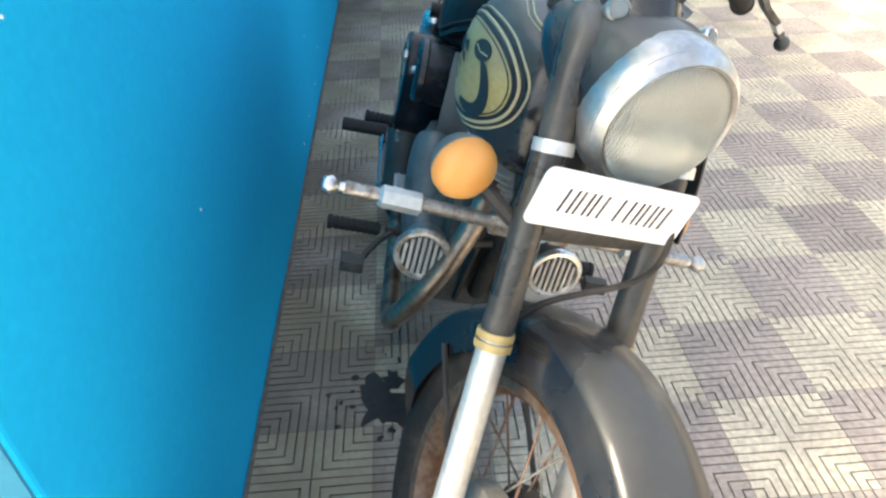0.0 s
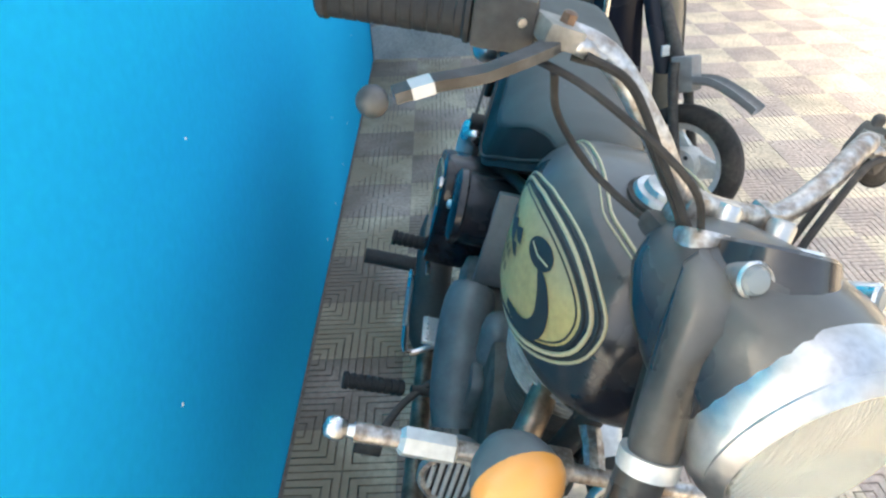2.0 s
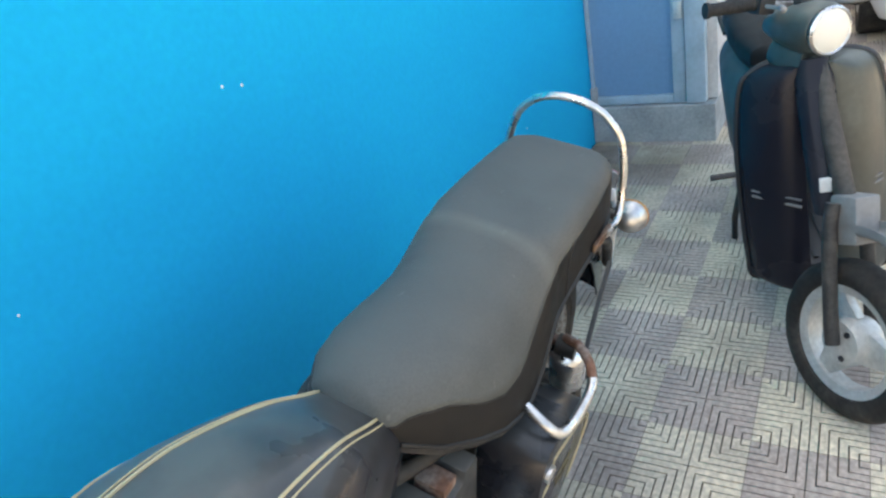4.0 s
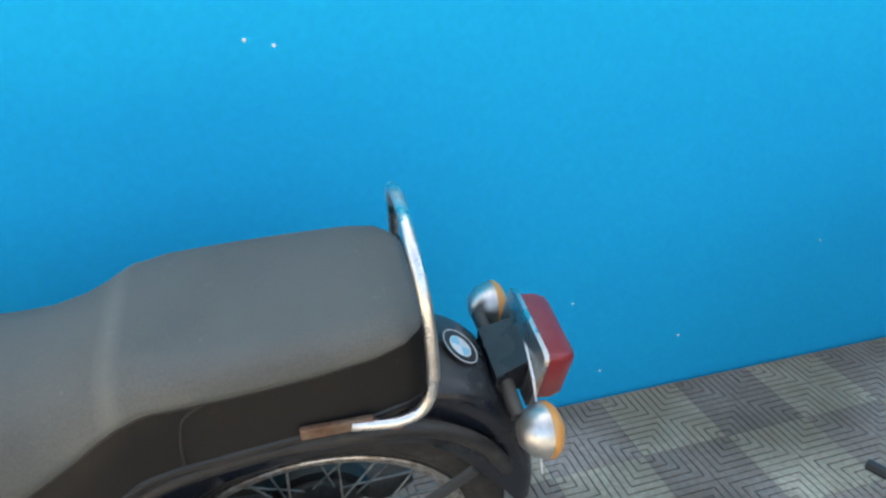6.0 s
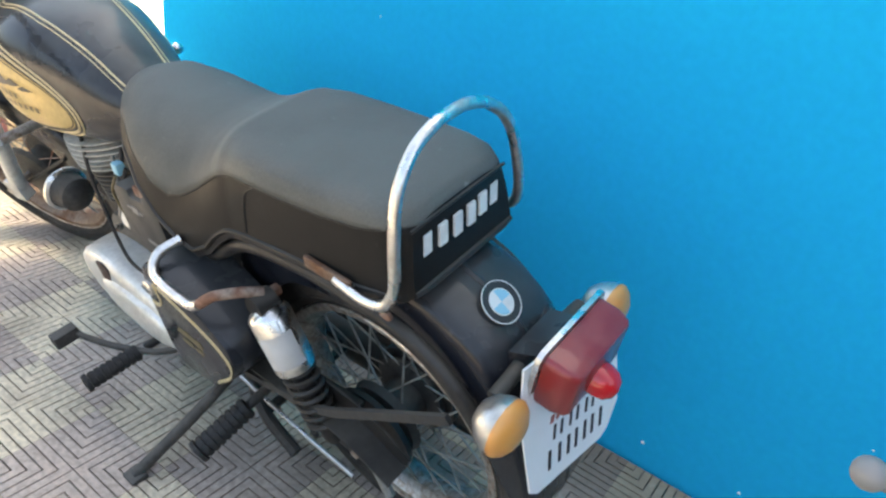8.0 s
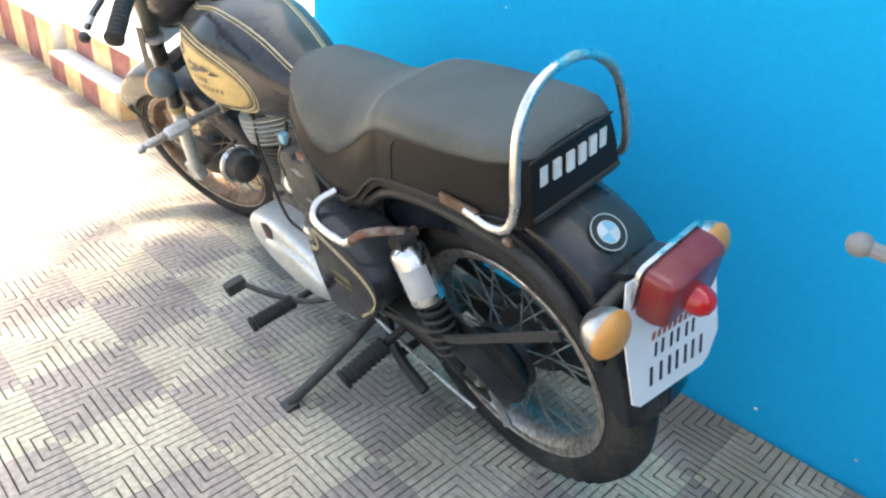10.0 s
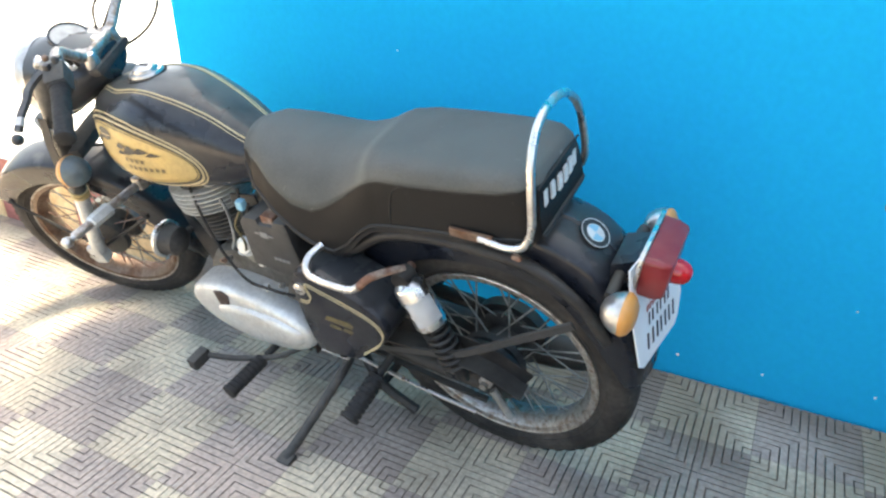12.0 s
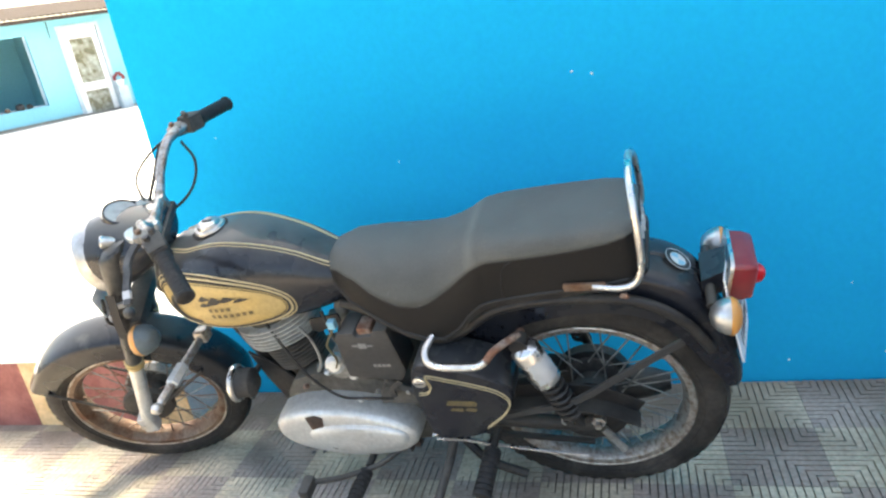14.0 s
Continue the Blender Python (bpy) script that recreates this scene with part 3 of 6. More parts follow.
for s in (-1, 1):
    rings = []
    for k, g in enumerate((0.0, 0.35, 0.6, 0.8, 0.93, 1.0)):
        rings.append([on_tank(0.345 + (u - 0.345) * g, 0.768 + (z - 0.768) * g, 0.0022 if k < 5 else 0.0005, s) for u, z in badge_outline()])
    badge = on_bike("badge", loft(rings, cap=False), GOLD, tank, "gold teardrop side panel")
    for grow, r, m in ((-0.004, 0.0014, DARK_LINE), (0.003, 0.0020, DARK_LINE), (0.0095, 0.0028, GOLD_LINE), (0.0145, 0.0018, DARK_LINE), (0.0190, 0.0020, GOLD_LINE)):
        on_bike("pinstripe", sweep([on_tank(u, z, 0.0008, s) for u, z in badge_outline(grow=grow)], circle(r, 6), True), m, tank)
    # the maker's mark in plain shapes: a hooked sweep, a disc, a winged blot and rows of bars
    def flat(points, off=0.0035):
        return raw([on_tank(u, z, off, s) for u, z in points], [tuple(range(len(points)))])

    hook = [(p.x, p.z) for p in smooth_path([(0.243, 0, 0.803), (0.219, 0, 0.790), (0.203, 0, 0.768), (0.205, 0, 0.744), (0.228, 0, 0.727), (0.278, 0, 0.722)], 5)]
    band = []
    for i, (u, z) in enumerate(hook):
        k = i / (len(hook) - 1)
        q = hook[min(i + 1, len(hook) - 1)], hook[max(i - 1, 0)]
        du, dz = q[0][0] - q[1][0], q[0][1] - q[1][1]
        l = math.hypot(du, dz)
        w = 0.0128 * math.sin(math.pi * min(1.0, 0.03 + 0.87 * k)) ** 0.8
        band.append(((u - dz / l * w, z + du / l * w), (u + dz / l * w, z - du / l * w)))
    strip = []
    for i in range(len(band) - 1):
        strip.append(flat([band[i][0], band[i][1], band[i + 1][1], band[i + 1][0]]))
    on_bike("mark", joined(*strip), DARK_LINE, badge)
    on_bike("mark", flat([(0.256 + 0.0300 * math.cos(a), 0.8125 + 0.0145 * math.sin(a)) for a in [2 * math.pi * i / 18 for i in range(18)]]), DARK_LINE, badge)
    on_bike("mark", flat([(0.232, 0.8115), (0.256, 0.8085), (0.280, 0.8120), (0.280, 0.8140), (0.256, 0.8105), (0.232, 0.8135)], 0.0042), GOLD_LINE, badge)
    for u0, u1, z0, z1 in ((0.300, 0.338, 0.788, 0.806), (0.322, 0.374, 0.776, 0.803), (0.356, 0.404, 0.782, 0.800), (0.390, 0.436, 0.778, 0.790), (0.296, 0.334, 0.772, 0.786)):
        on_bike("mark", flat([(u0 + (u1 - u0) * a, z0 + (z1 - z0) * b) for a, b in ((0, 0.2), (0.3, 0.05), (0.62, 0.2), (1, 0.45), (0.72, 0.7), (0.42, 1), (0.2, 0.65))]), DARK_LINE, badge)
    for z, n in ((0.757, 4), (0.737, 7)):
        for i in range(n):
            u = 0.318 + 0.0165 * i
            on_bike("lettering_bar", flat([(u, z), (u + 0.010, z), (u + 0.011, z + 0.011), (u + 0.001, z + 0.011)]), FADED_INK, badge)


def tank_top(u, y):
    top, bottom, half = tank_at(u)
    mid = bottom + (top - bottom) * 0.46
    c = min(1.0, abs(y) / half) ** (1 / 0.78)
    return Vector((u, y, mid + (top - mid) * math.sqrt(max(0.0, 1 - c * c)) ** 0.82 + 0.0005))


for s in (-1, 1):
    for k, dy in enumerate((0.0, 0.008)):
        on_bike("pinstripe", sweep([tank_top(0.20 + 0.44 * i / 24, s * (float(np.interp(i / 24, (0, 0.15, 0.5, 1), (0.045, 0.068, 0.066, 0.042))) + dy)) for i in range(25)], circle(0.0022 if k == 0 else 0.0012, 6)), GOLD_LINE, tank)
cap_at = tank_top(0.305, 0.0)
tank_cap = on_bike("fuel_cap", lathe([(-0.006, 0.040), (0.004, 0.041), (0.009, 0.038), (0.010, 0.030), (0.017, 0.028), (0.021, 0.022), (0.022, 0.0)], cap_at, (-0.06, 0, 1), 32), DULL_CHROME, tank, "round chrome fuel cap")
# Dark ring drawn for the shadow in the gap round the cap.
on_bike("cap_gasket", lathe([(-0.008, 0.045), (0.001, 0.0465), (0.003, 0.040)], cap_at, (-0.06, 0, 1), 32), RUBBER, tank_cap, "dark ring for the shaded gap under the cap")
on_bike("cap_slot", box((0.292, -0.004, cap_at.z + 0.0195), (0.318, 0.004, cap_at.z + 0.0240), 0.0015), DARK_PLASTIC, tank_cap)

# seat
SEAT = [  # length, top, bottom, half width, squareness of the section, narrowing towards the top
    (0.612, 0.815, 0.775, 0.045, 2.2, 0.0), (0.630, 0.836, 0.765, 0.072, 2.3, 0.0), (0.675, 0.850, 0.735, 0.108, 2.3, 0.0), (0.740, 0.849, 0.702, 0.134, 2.3, 0.0), (0.800, 0.846, 0.670, 0.146, 2.4, 0.02),
    (0.850, 0.846, 0.650, 0.148, 2.5, 0.04), (0.895, 0.849, 0.646, 0.148, 2.6, 0.05), (0.935, 0.858, 0.672, 0.145, 2.8, 0.06), (0.963, 0.868, 0.704, 0.141, 3.1, 0.07), (0.983, 0.8775, 0.721, 0.138, 3.6, 0.08), (0.996, 0.8815, 0.730, 0.136, 4.2, 0.09),
    (1.010, 0.8815, 0.734, 0.134, 4.8, 0.10), (1.040, 0.8815, 0.740, 0.132, 6.4, 0.08), (1.120, 0.885, 0.750, 0.130, 7.5, 0.08), (1.200, 0.889, 0.757, 0.127, 8.0, 0.08), (1.265, 0.893, 0.763, 0.122, 8.0, 0.08), (1.300, 0.893, 0.768, 0.116, 7.5, 0.08), (1.322, 0.889, 0.772, 0.108, 5.5, 0.10), (1.331, 0.880, 0.778, 0.100, 5.0, 0.10)]


def seat_at(u):
    return [float(np.interp(u, [r[0] for r in SEAT], [r[j] for r in SEAT])) for j in range(1, 6)]


def seat_ring(u, n=13):
    top, bottom, half, square, narrow = seat_at(u)
    right = []
    for i in range(n):
        a = math.pi / 2 * i / n
        f = math.sin(a) ** (2 / square)
        right.append((half * math.cos(a) ** (2 / square) * (1 - narrow * f), bottom + (top - bottom) * f))
    lean = 0.010 if u > 1.29 else 0.0
    return [(u + lean * (1 - (z - bottom) / (top - bottom)), y, z) for y, z in right + [(0.0, top)] + [(-y, z) for y, z in right[::-1]]]


def on_seat(u, z, side, off=0.0):
    """A point of the seat's flank at a length and height."""
    top, bottom, half, square, narrow = seat_at(u)
    f = min(0.999, max(0.0, (z - bottom) / (top - bottom)))
    return Vector((u, side * (half * math.sqrt(1 - f ** square) ** (2 / square) * (1 - narrow * f) + off), z))


def panel_edge(u):
    """Height of the seam between the seat's grey top panel and its dark flanks."""
    return float(np.interp(u, (0.612, 0.650, 0.690, 0.760, 0.805, 0.850, 0.885, 0.935, 0.965, 0.990, 1.025, 1.100, 1.200, 1.270, 1.318, 1.331), (0.795, 0.806, 0.800, 0.760, 0.741, 0.737, 0.749, 0.782, 0.806, 0.824, 0.838, 0.843, 0.852, 0.861, 0.872, 0.872)))


def panel_row(u, n=12, proud=0.0016):
    """The top panel's section: it turns in at both seams and lies just proud of the seat."""
    top, bottom, half, square, narrow = seat_at(u)
    f0 = min(0.97, max(0.02, (panel_edge(u) - bottom) / (top - bottom)))
    a0 = math.asin(f0 ** (square / 2))
    right = []
    for i in range(n):
        a = a0 + (math.pi / 2 - a0) * (max(0, i - 1) / (n - 1))
        f = math.sin(a) ** (2 / square)
        out = -proud if i == 0 else proud
        right.append((half * math.cos(a) ** (2 / square) * (1 - narrow * f) + out * math.cos(a), bottom + (top - bottom) * f + out * math.sin(a)))
    lean = 0.010 if u > 1.29 else 0.0
    return [(u + lean * (1 - (z - bottom) / (top - bottom)), y, z) for y, z in right + [(0.0, top + proud)] + [(-y, z) for y, z in right[::-1]]]


SEAT_U = [SEAT[i][0] + (SEAT[i + 1][0] - SEAT[i][0]) * k / 3 for i in range(len(SEAT) - 1) for k in range(3)] + [SEAT[-1][0]]
seat = on_bike("seat", loft([seat_ring(u) for u in SEAT_U]), VINYL, label="long two-level black vinyl seat grey with dust")
rows = [panel_row(u) for u in SEAT_U]
rows = [[(x - 0.002, y * 0.97, z - 0.004) for x, y, z in rows[0]]] + rows + [[(x + 0.001, y, z - 0.004) for x, y, z in rows[-1]]]
k = len(rows[0])
on_bike("top_panel", raw([p for r in rows for p in r], [(i * k + m, i * k + m + 1, i * k + k + m + 1, i * k + k + m) for i in range(len(rows) - 1) for m in range(k - 1)]), SEAT_TOP, seat, "grey dusty top panel with a highlight painted on its crease")
for s in (-1, 1):
    on_bike("piping", sweep([on_seat(u, seat_at(u)[1] + 0.006, s, 0.001) for u in SEAT_U[3:]], circle(0.0038, 6)), SIDE_VINYL, seat)
    seam = smooth_path([(1.045, 0, 0.752), (1.049, 0, 0.795), (1.058, 0, 0.825), (1.080, 0, 0.841)], 5)
    on_bike("seam", sweep([on_seat(p.x, p.z, s, 0.0002) for p in seam], circle(0.0018, 6)), SIDE_VINYL, seat)
    on_bike("seam", sweep([on_seat(u, panel_edge(u), s, 0.0008) for u in SEAT_U[2:-2]], circle(0.0017, 6)), SIDE_VINYL, seat)
on_bike("rear_welt", sweep([Vector((1.3335 - 0.9 * max(0.0, abs(y) - 0.075) ** 1.5, y, 0.872 - 8.0 * max(0.0, abs(y) - 0.072) ** 2)) for y in [-0.090 + 0.009 * i for i in range(21)]], circle(0.0024, 6)), SIDE_VINYL, seat)
on_bike("rear_lip", sweep([Vector((1.3425 - 0.9 * max(0.0, abs(y) - 0.075) ** 1.5, y, 0.780)) for y in [-0.098 + 0.0098 * i for i in range(21)]], circle(0.005, 6)), SIDE_VINYL, seat)
# the white print across the seat's rear: plain slanted bars, one a letter
for i in range(6):
    y0 = -0.076 + 0.0262 * i
    bar = prism([(0, 0), (0.0150, 0), (0.0190, 0.028), (0.004, 0.028)], (0, 1, 0), (-0.10, 0, 1), (1, 0, 0), (1.3395 - 0.35 * abs(y0 + 0.01) ** 1.5, y0, 0.826), 0.004)
    on_bike("print_bar", bar, LETTER_WHITE, seat)
seat_base = on_bike("seat_base", loft([[(u, y * (half - 0.004), z) for y, z in ((1, bottom + 0.004), (1, bottom - 0.012), (-1, bottom - 0.012), (-1, bottom + 0.004))] for u, top, bottom, half, *_ in SEAT[1:]]), FRAME_BLACK)

# grab rail
RAIL = [(1.235, -0.133, 0.774), (1.262, -0.134, 0.770), (1.292, -0.134, 0.768), (1.320, -0.131, 0.778), (1.333, -0.126, 0.812), (1.332, -0.119, 0.870), (1.327, -0.103, 0.926), (1.322, -0.070, 0.962), (1.320, -0.032, 0.978), (1.320, 0.0, 0.981)]
rail = on_bike("grab_rail", tube(RAIL + [(u, -y, z) for u, y, z in RAIL[-2::-1]], 0.0076, 12), CHROME, label="arched chrome grab rail")
for s in (-1, 1):
    on_bike("rail_bracket", box((1.176, s * 0.132 - 0.004, 0.764), (1.262, s * 0.132 + 0.004, 0.783), 0.003), RUSTY_RIM, rail, "rusted flat bracket")
    on_bike("bolt", lathe([(0, 0.011), (0.006, 0.011), (0.008, 0.006)], (1.292, s * 0.104, 0.722), (0, s, 0), 6), RUST, rear_guard)

# rear frame loops and struts
for s in (-1, 1):
    on_bike("frame_tube", tube([(0.62, s * 0.06, 0.70), (0.80, s * 0.10, 0.655), (0.885, s * 0.118, 0.628), (0.945, s * 0.122, 0.66), (1.01, s * 0.120, 0.705), (1.10, s * 0.114, 0.722), (1.22, s * 0.108, 0.722), (1.33, s * 0.103, 0.70), (1.41, s * 0.100, 0.64), (1.46, s * 0.096, 0.56)], 0.012, 10), FRAME_BLACK)
    on_bike("mudguard_strut", strap([(0.945, s * 0.152, 0.388), (1.06, s * 0.155, 0.425), (1.158, s * 0.153, 0.455), (1.278, s * 0.134, 0.525), (1.402, s * 0.116, 0.602)], 0.016, 0.008), BATTERY)
    on_bike("swing_arm", tube([(0.84, s * 0.095, 0.36), (0.98, s * 0.105, 0.335), (1.19, s * 0.105, 0.325)], 0.019, 10), FRAME_BLACK)
    # shock absorber
    a, b = Vector((1.066, s * 0.146, 0.628)), Vector((1.162, s * 0.140, 0.370))
    d = (b - a).normalized()
    shock = on_bike("shock_absorber", lathe([(-0.004, 0.012), (0.008, 0.030), (0.014, 0.034), (0.115, 0.034), (0.118, 0.030)], a, d, 24), CHROME, label="shock absorber with a chrome sleeve")
    across, _, _ = frame_of(d)
    out = across if across.y * s > 0 else -across
    turn = d.cross(out)
    arcs = [[a + d * w + (out * math.cos(g) + turn * math.sin(g)) * 0.0347 for g in [radians(-95 + 13 * k) for k in range(9)]] for w in (0.038, 0.100)]
    # White arc over one side of the chrome sleeve.
    on_bike("band", raw(arcs[0] + arcs[1], [(k, k + 1, k + 10, k + 9) for k in range(8)]), BAND_WHITE, shock, "white patch on one side of the sleeve")
    turns = [a + d * (0.118 + 0.13 * i / 84) + frame_of(d)[0] * 0.026 * math.cos(2 * math.pi * i / 12) + frame_of(d)[1] * 0.026 * math.sin(2 * math.pi * i / 12) for i in range(85)]
    on_bike("spring", sweep(turns, circle(0.0052, 6)), FRAME_BLACK, shock)
    on_bike("damper", lathe([(0.11, 0.016), (0.27, 0.016), (0.285, 0.010)], a, d, 14), FRAME_BLACK, shock)
    on_bike("top_nut", lathe([(-0.02, 0.010), (0.02, 0.010), (0.022, 0.007)], (1.062, s * 0.134, 0.640), (0, s, 0), 8), RUST, shock)
    on_bike("eye", lathe([(-0.018, 0.020), (0.018, 0.020)], a + Vector((-0.004, 0, 0.006)), (0, 1, 0), 16), FRAME_BLACK, shock)

# tail lamp, plate, indicators
on_bike("tail_bracket", loft([[(1.445, y * 0.048, 0.690 + z * 0.018) for y, z in ((1, 1), (1, -1), (-1, -1), (-1, 1))], [(1.500, y * 0.042, 0.700 + z * 0.030) for y, z in ((1, 1), (1, -1), (-1, -1), (-1, 1))]]), BLACK, rear_guard)
TAIL = Matrix.Translation((1.497, 0, 0.712)) @ Matrix.Rotation(radians(8), 4, "Y")
lamp = on_bike("tail_lamp", moved(joined(loft([[(x, y * k, z * k) for y, z in rounded(0.135, 0.088, 0.010, 3)] for x, k in ((0.004, 1.0), (0.030, 1.0), (0.046, 0.93), (0.050, 0.86))])), TAIL), RED, label="faded red box tail lamp")
on_bike("lens", moved(lathe([(0, 0.024), (0.014, 0.0235), (0.026, 0.020), (0.034, 0.012), (0.037, 0)], (0.045, 0.005, -0.022), (1, 0, 0), 24), TAIL), RED_LENS, lamp, "round bright red lens")
on_bike("trim", moved(prism(rounded(0.150, 0.104, 0.014, 3), (0, 1, 0), (0, 0, 1), (1, 0, 0), (-0.004, 0, 0), 0.007), TAIL), CHROME, lamp)
plate_shape = [(-0.080, 0.06), (0.080, 0.06), (0.094, -0.02), (0.094, -0.118), (0.070, -0.158), (0.055, -0.168), (-0.078, -0.168), (-0.092, -0.155), (-0.094, -0.02)]
rear_plate = on_bike("rear_number_plate", moved(prism(plate_shape, (0, 1, 0), (0, 0, 1), (1, 0, 0), (-0.010, 0, -0.03), 0.003), Matrix.Translation((1.512, 0, 0.702)) @ Matrix.Rotation(radians(-9), 4, "Z") @ Matrix.Rotation(radians(-10), 4, "Y")), WHITE, label="white steel number plate with black bars")
PLATE = Matrix.Translation((1.512, 0, 0.702)) @ Matrix.Rotation(radians(-9), 4, "Z") @ Matrix.Rotation(radians(-10), 4, "Y") @ Matrix.Translation((-0.0065, 0, -0.03))
strokes = [(-0.045 + 0.011 * i, 0.006, -0.058, 0.012, RED_INK) for i in range(8)]
strokes += [(y, 0.0042, -0.090, 0.024, INK) for y in (-0.042, -0.028, -0.010, 0.004, 0.022, 0.036)] + [(y, 0.005, -0.140, 0.034, INK) for y in (-0.056, -0.036, -0.018, -0.002, 0.016, 0.032, 0.050)]
for y, w, z, h, m in strokes:
    on_bike("plate_bar", moved(prism([(y, z), (y + w, z), (y + w + 0.004, z + h), (y + 0.004, z + h)], (0, 1, 0), (0, 0, 1), (1, 0, 0), (0, 0, 0), 0.001), PLATE), m, rear_plate)
for s in (-1, 1):
    c = Vector((1.490, s * (0.128 if s > 0 else 0.121), 0.674))
    ind = on_bike("rear_indicator", lathe([(-0.036, 0.004), (-0.032, 0.018), (-0.021, 0.030), (-0.007, 0.037), (0.003, 0.038)], c, (1, 0, -0.05), 24), DULL_CHROME, label="grey bodied rear turn indicator")
    on_bike("lens", lathe([(0.003, 0.039), (0.009, 0.039), (0.017, 0.033), (0.024, 0.021), (0.027, 0.0)], c, (1, 0, -0.05), 24), AMBER, ind, "amber domed lens")
    on_bike("stem", rod((1.462, s * 0.04, 0.690), (1.462, s * 0.10, 0.682), 0.011, 10), FRAME_BLACK, ind)
# roundel sticker on the mudguard: plain ring and quarters
RND = Matrix.Translation((1.402, -0.005, 0.7350)) @ Matrix.Rotation(radians(36), 4, "Y") @ Matrix.Scale(0.88, 4)
roundel = on_bike("roundel_sticker", moved(lathe([(0, 0.036), (0.0012, 0.0355)], (0, 0, 0), (0, 0, 1), 32), RND), DARK_LINE, rear_guard, "round sticker with blue and white quarters")
for r in (0.0345, 0.0215):
    on_bike("ring", moved(lathe([(0.0012, r), (0.0020, r - 0.0003), (0.0020, r - 0.0016), (0.0012, r - 0.0018)], (0, 0, 0), (0, 0, 1), 40, caps=False), RND), LETTER_WHITE, roundel)
for q in range(4):
    pts = [(0, 0)] + [(0.0197 * math.cos(radians(90 * q + 90 * i / 6)), 0.0197 * math.sin(radians(90 * q + 90 * i / 6))) for i in range(7)]
    on_bike("quarter", moved(prism(pts, (1, 0, 0), (0, 1, 0), (0, 0, 1), (0, 0, 0.0012), 0.0008), RND), ROUNDEL_BLUE if q % 2 else LETTER_WHITE, roundel)

# toolbox
BOX_SHAPE = [(0.810, 0.585), (0.838, 0.632), (0.93, 0.612), (1.018, 0.572), (1.038, 0.530), (1.022, 0.482), (0.965, 0.420), (0.925, 0.395), (0.838, 0.385), (0.818, 0.420), (0.806, 0.520)]
LOOP = [(0.822, 0.546), (0.842, 0.548), (0.856, 0.566), (0.850, 0.600), (0.90, 0.590), (0.96, 0.573), (1.003, 0.556), (1.026, 0.535), (1.029, 0.510), (1.010, 0.478), (0.965, 0.435)]
for s in (-1, 1):
    pts = [(p.x, p.z) for p in smooth_path([(u, 0, z) for u, z in BOX_SHAPE], 4, True)]
    tool_box = on_bike("tool_box", prism(pts, (1, 0, 0), (0, 0, 1), (0, s, 0), (0, s * 0.095, 0), 0.118, 0.012), BLACK, label="black side box with gold pinstripes")
    for du, dz, r in ((0.0, 0.0, 0.0016), (-0.003, -0.0075, 0.0011)):
        on_bike("pinstripe", sweep([Vector((p.x + du, s * 0.2135, p.z + dz)) for p in smooth_path([(u, 0, z) for u, z in LOOP], 5)], circle(r, 6)), GOLD_LINE, tool_box)
    screw = on_bike("screw", lathe([(0, 0.015), (0.006, 0.015), (0.009, 0.010), (0.009, 0.0)], (0.833, s * 0.212, 0.582), (0, s, 0), 20), CHROME, tool_box, "chrome slotted screw")
    on_bike("slot", box((0.821, s * 0.2205, 0.5805), (0.845, s * 0.2215, 0.5835)), DARK_PLASTIC, screw)
    for u, w, z, h in ((0.878, 0.070, 0.516, 0.014), (0.884, 0.030, 0.498, 0.008), (0.920, 0.024, 0.498, 0.008)):
        on_bike("emblem", prism([(0, 0), (w, -0.003), (w + 0.006, h * 0.4), (w, h), (0.006, h)], (1, 0, 0), (0, 0, 1), (0, s, 0), (u, s * 0.2125, z - 0.010), 0.0015), FADED_GOLD, tool_box)
    on_bike("lower_strip", box((0.815, s * 0.190, 0.362), (0.893, s * 0.200, 0.369), 0.003), CHROME, tool_box, "bright strip along the bottom")
on_bike("side_handle", tube([(0.868, -0.150, 0.664), (0.858, -0.188, 0.654), (0.868, -0.210, 0.637), (0.905, -0.218, 0.632), (0.975, -0.219, 0.634), (1.000, -0.214, 0.645)], 0.0085, 10), CHROME, label="bent chrome lifting handle")
on_bike("handle_end", tube([(1.000, -0.214, 0.645), (1.018, -0.198, 0.660), (1.045, -0.168, 0.662), (1.062, -0.140, 0.652)], 0.0085, 10), RUST, label="rusty end of the lifting handle")

# engine
crankcase = [(0.345, 0.30), (0.36, 0.40), (0.40, 0.455), (0.47, 0.475), (0.56, 0.475), (0.66, 0.45), (0.76, 0.445), (0.80, 0.40), (0.80, 0.28), (0.74, 0.225), (0.55, 0.205), (0.40, 0.215), (0.36, 0.25)]
engine = on_bike("engine", prism(crankcase, (1, 0, 0), (0, 0, 1), (0, 1, 0), (0, -0.085, 0), 0.17, 0.012), ENGINE, label="grimy single-cylinder alloy engine")
UP = Vector((-0.20, 0, 1)).normalized()


def squashed(bm, at, k):
    """Widens a turned body along the bike about a point."""
    return moved(bm, Matrix.Translation(at) @ Matrix.Diagonal((k, 1, 1, 1)) @ Matrix.Translation(-Vector(at)))


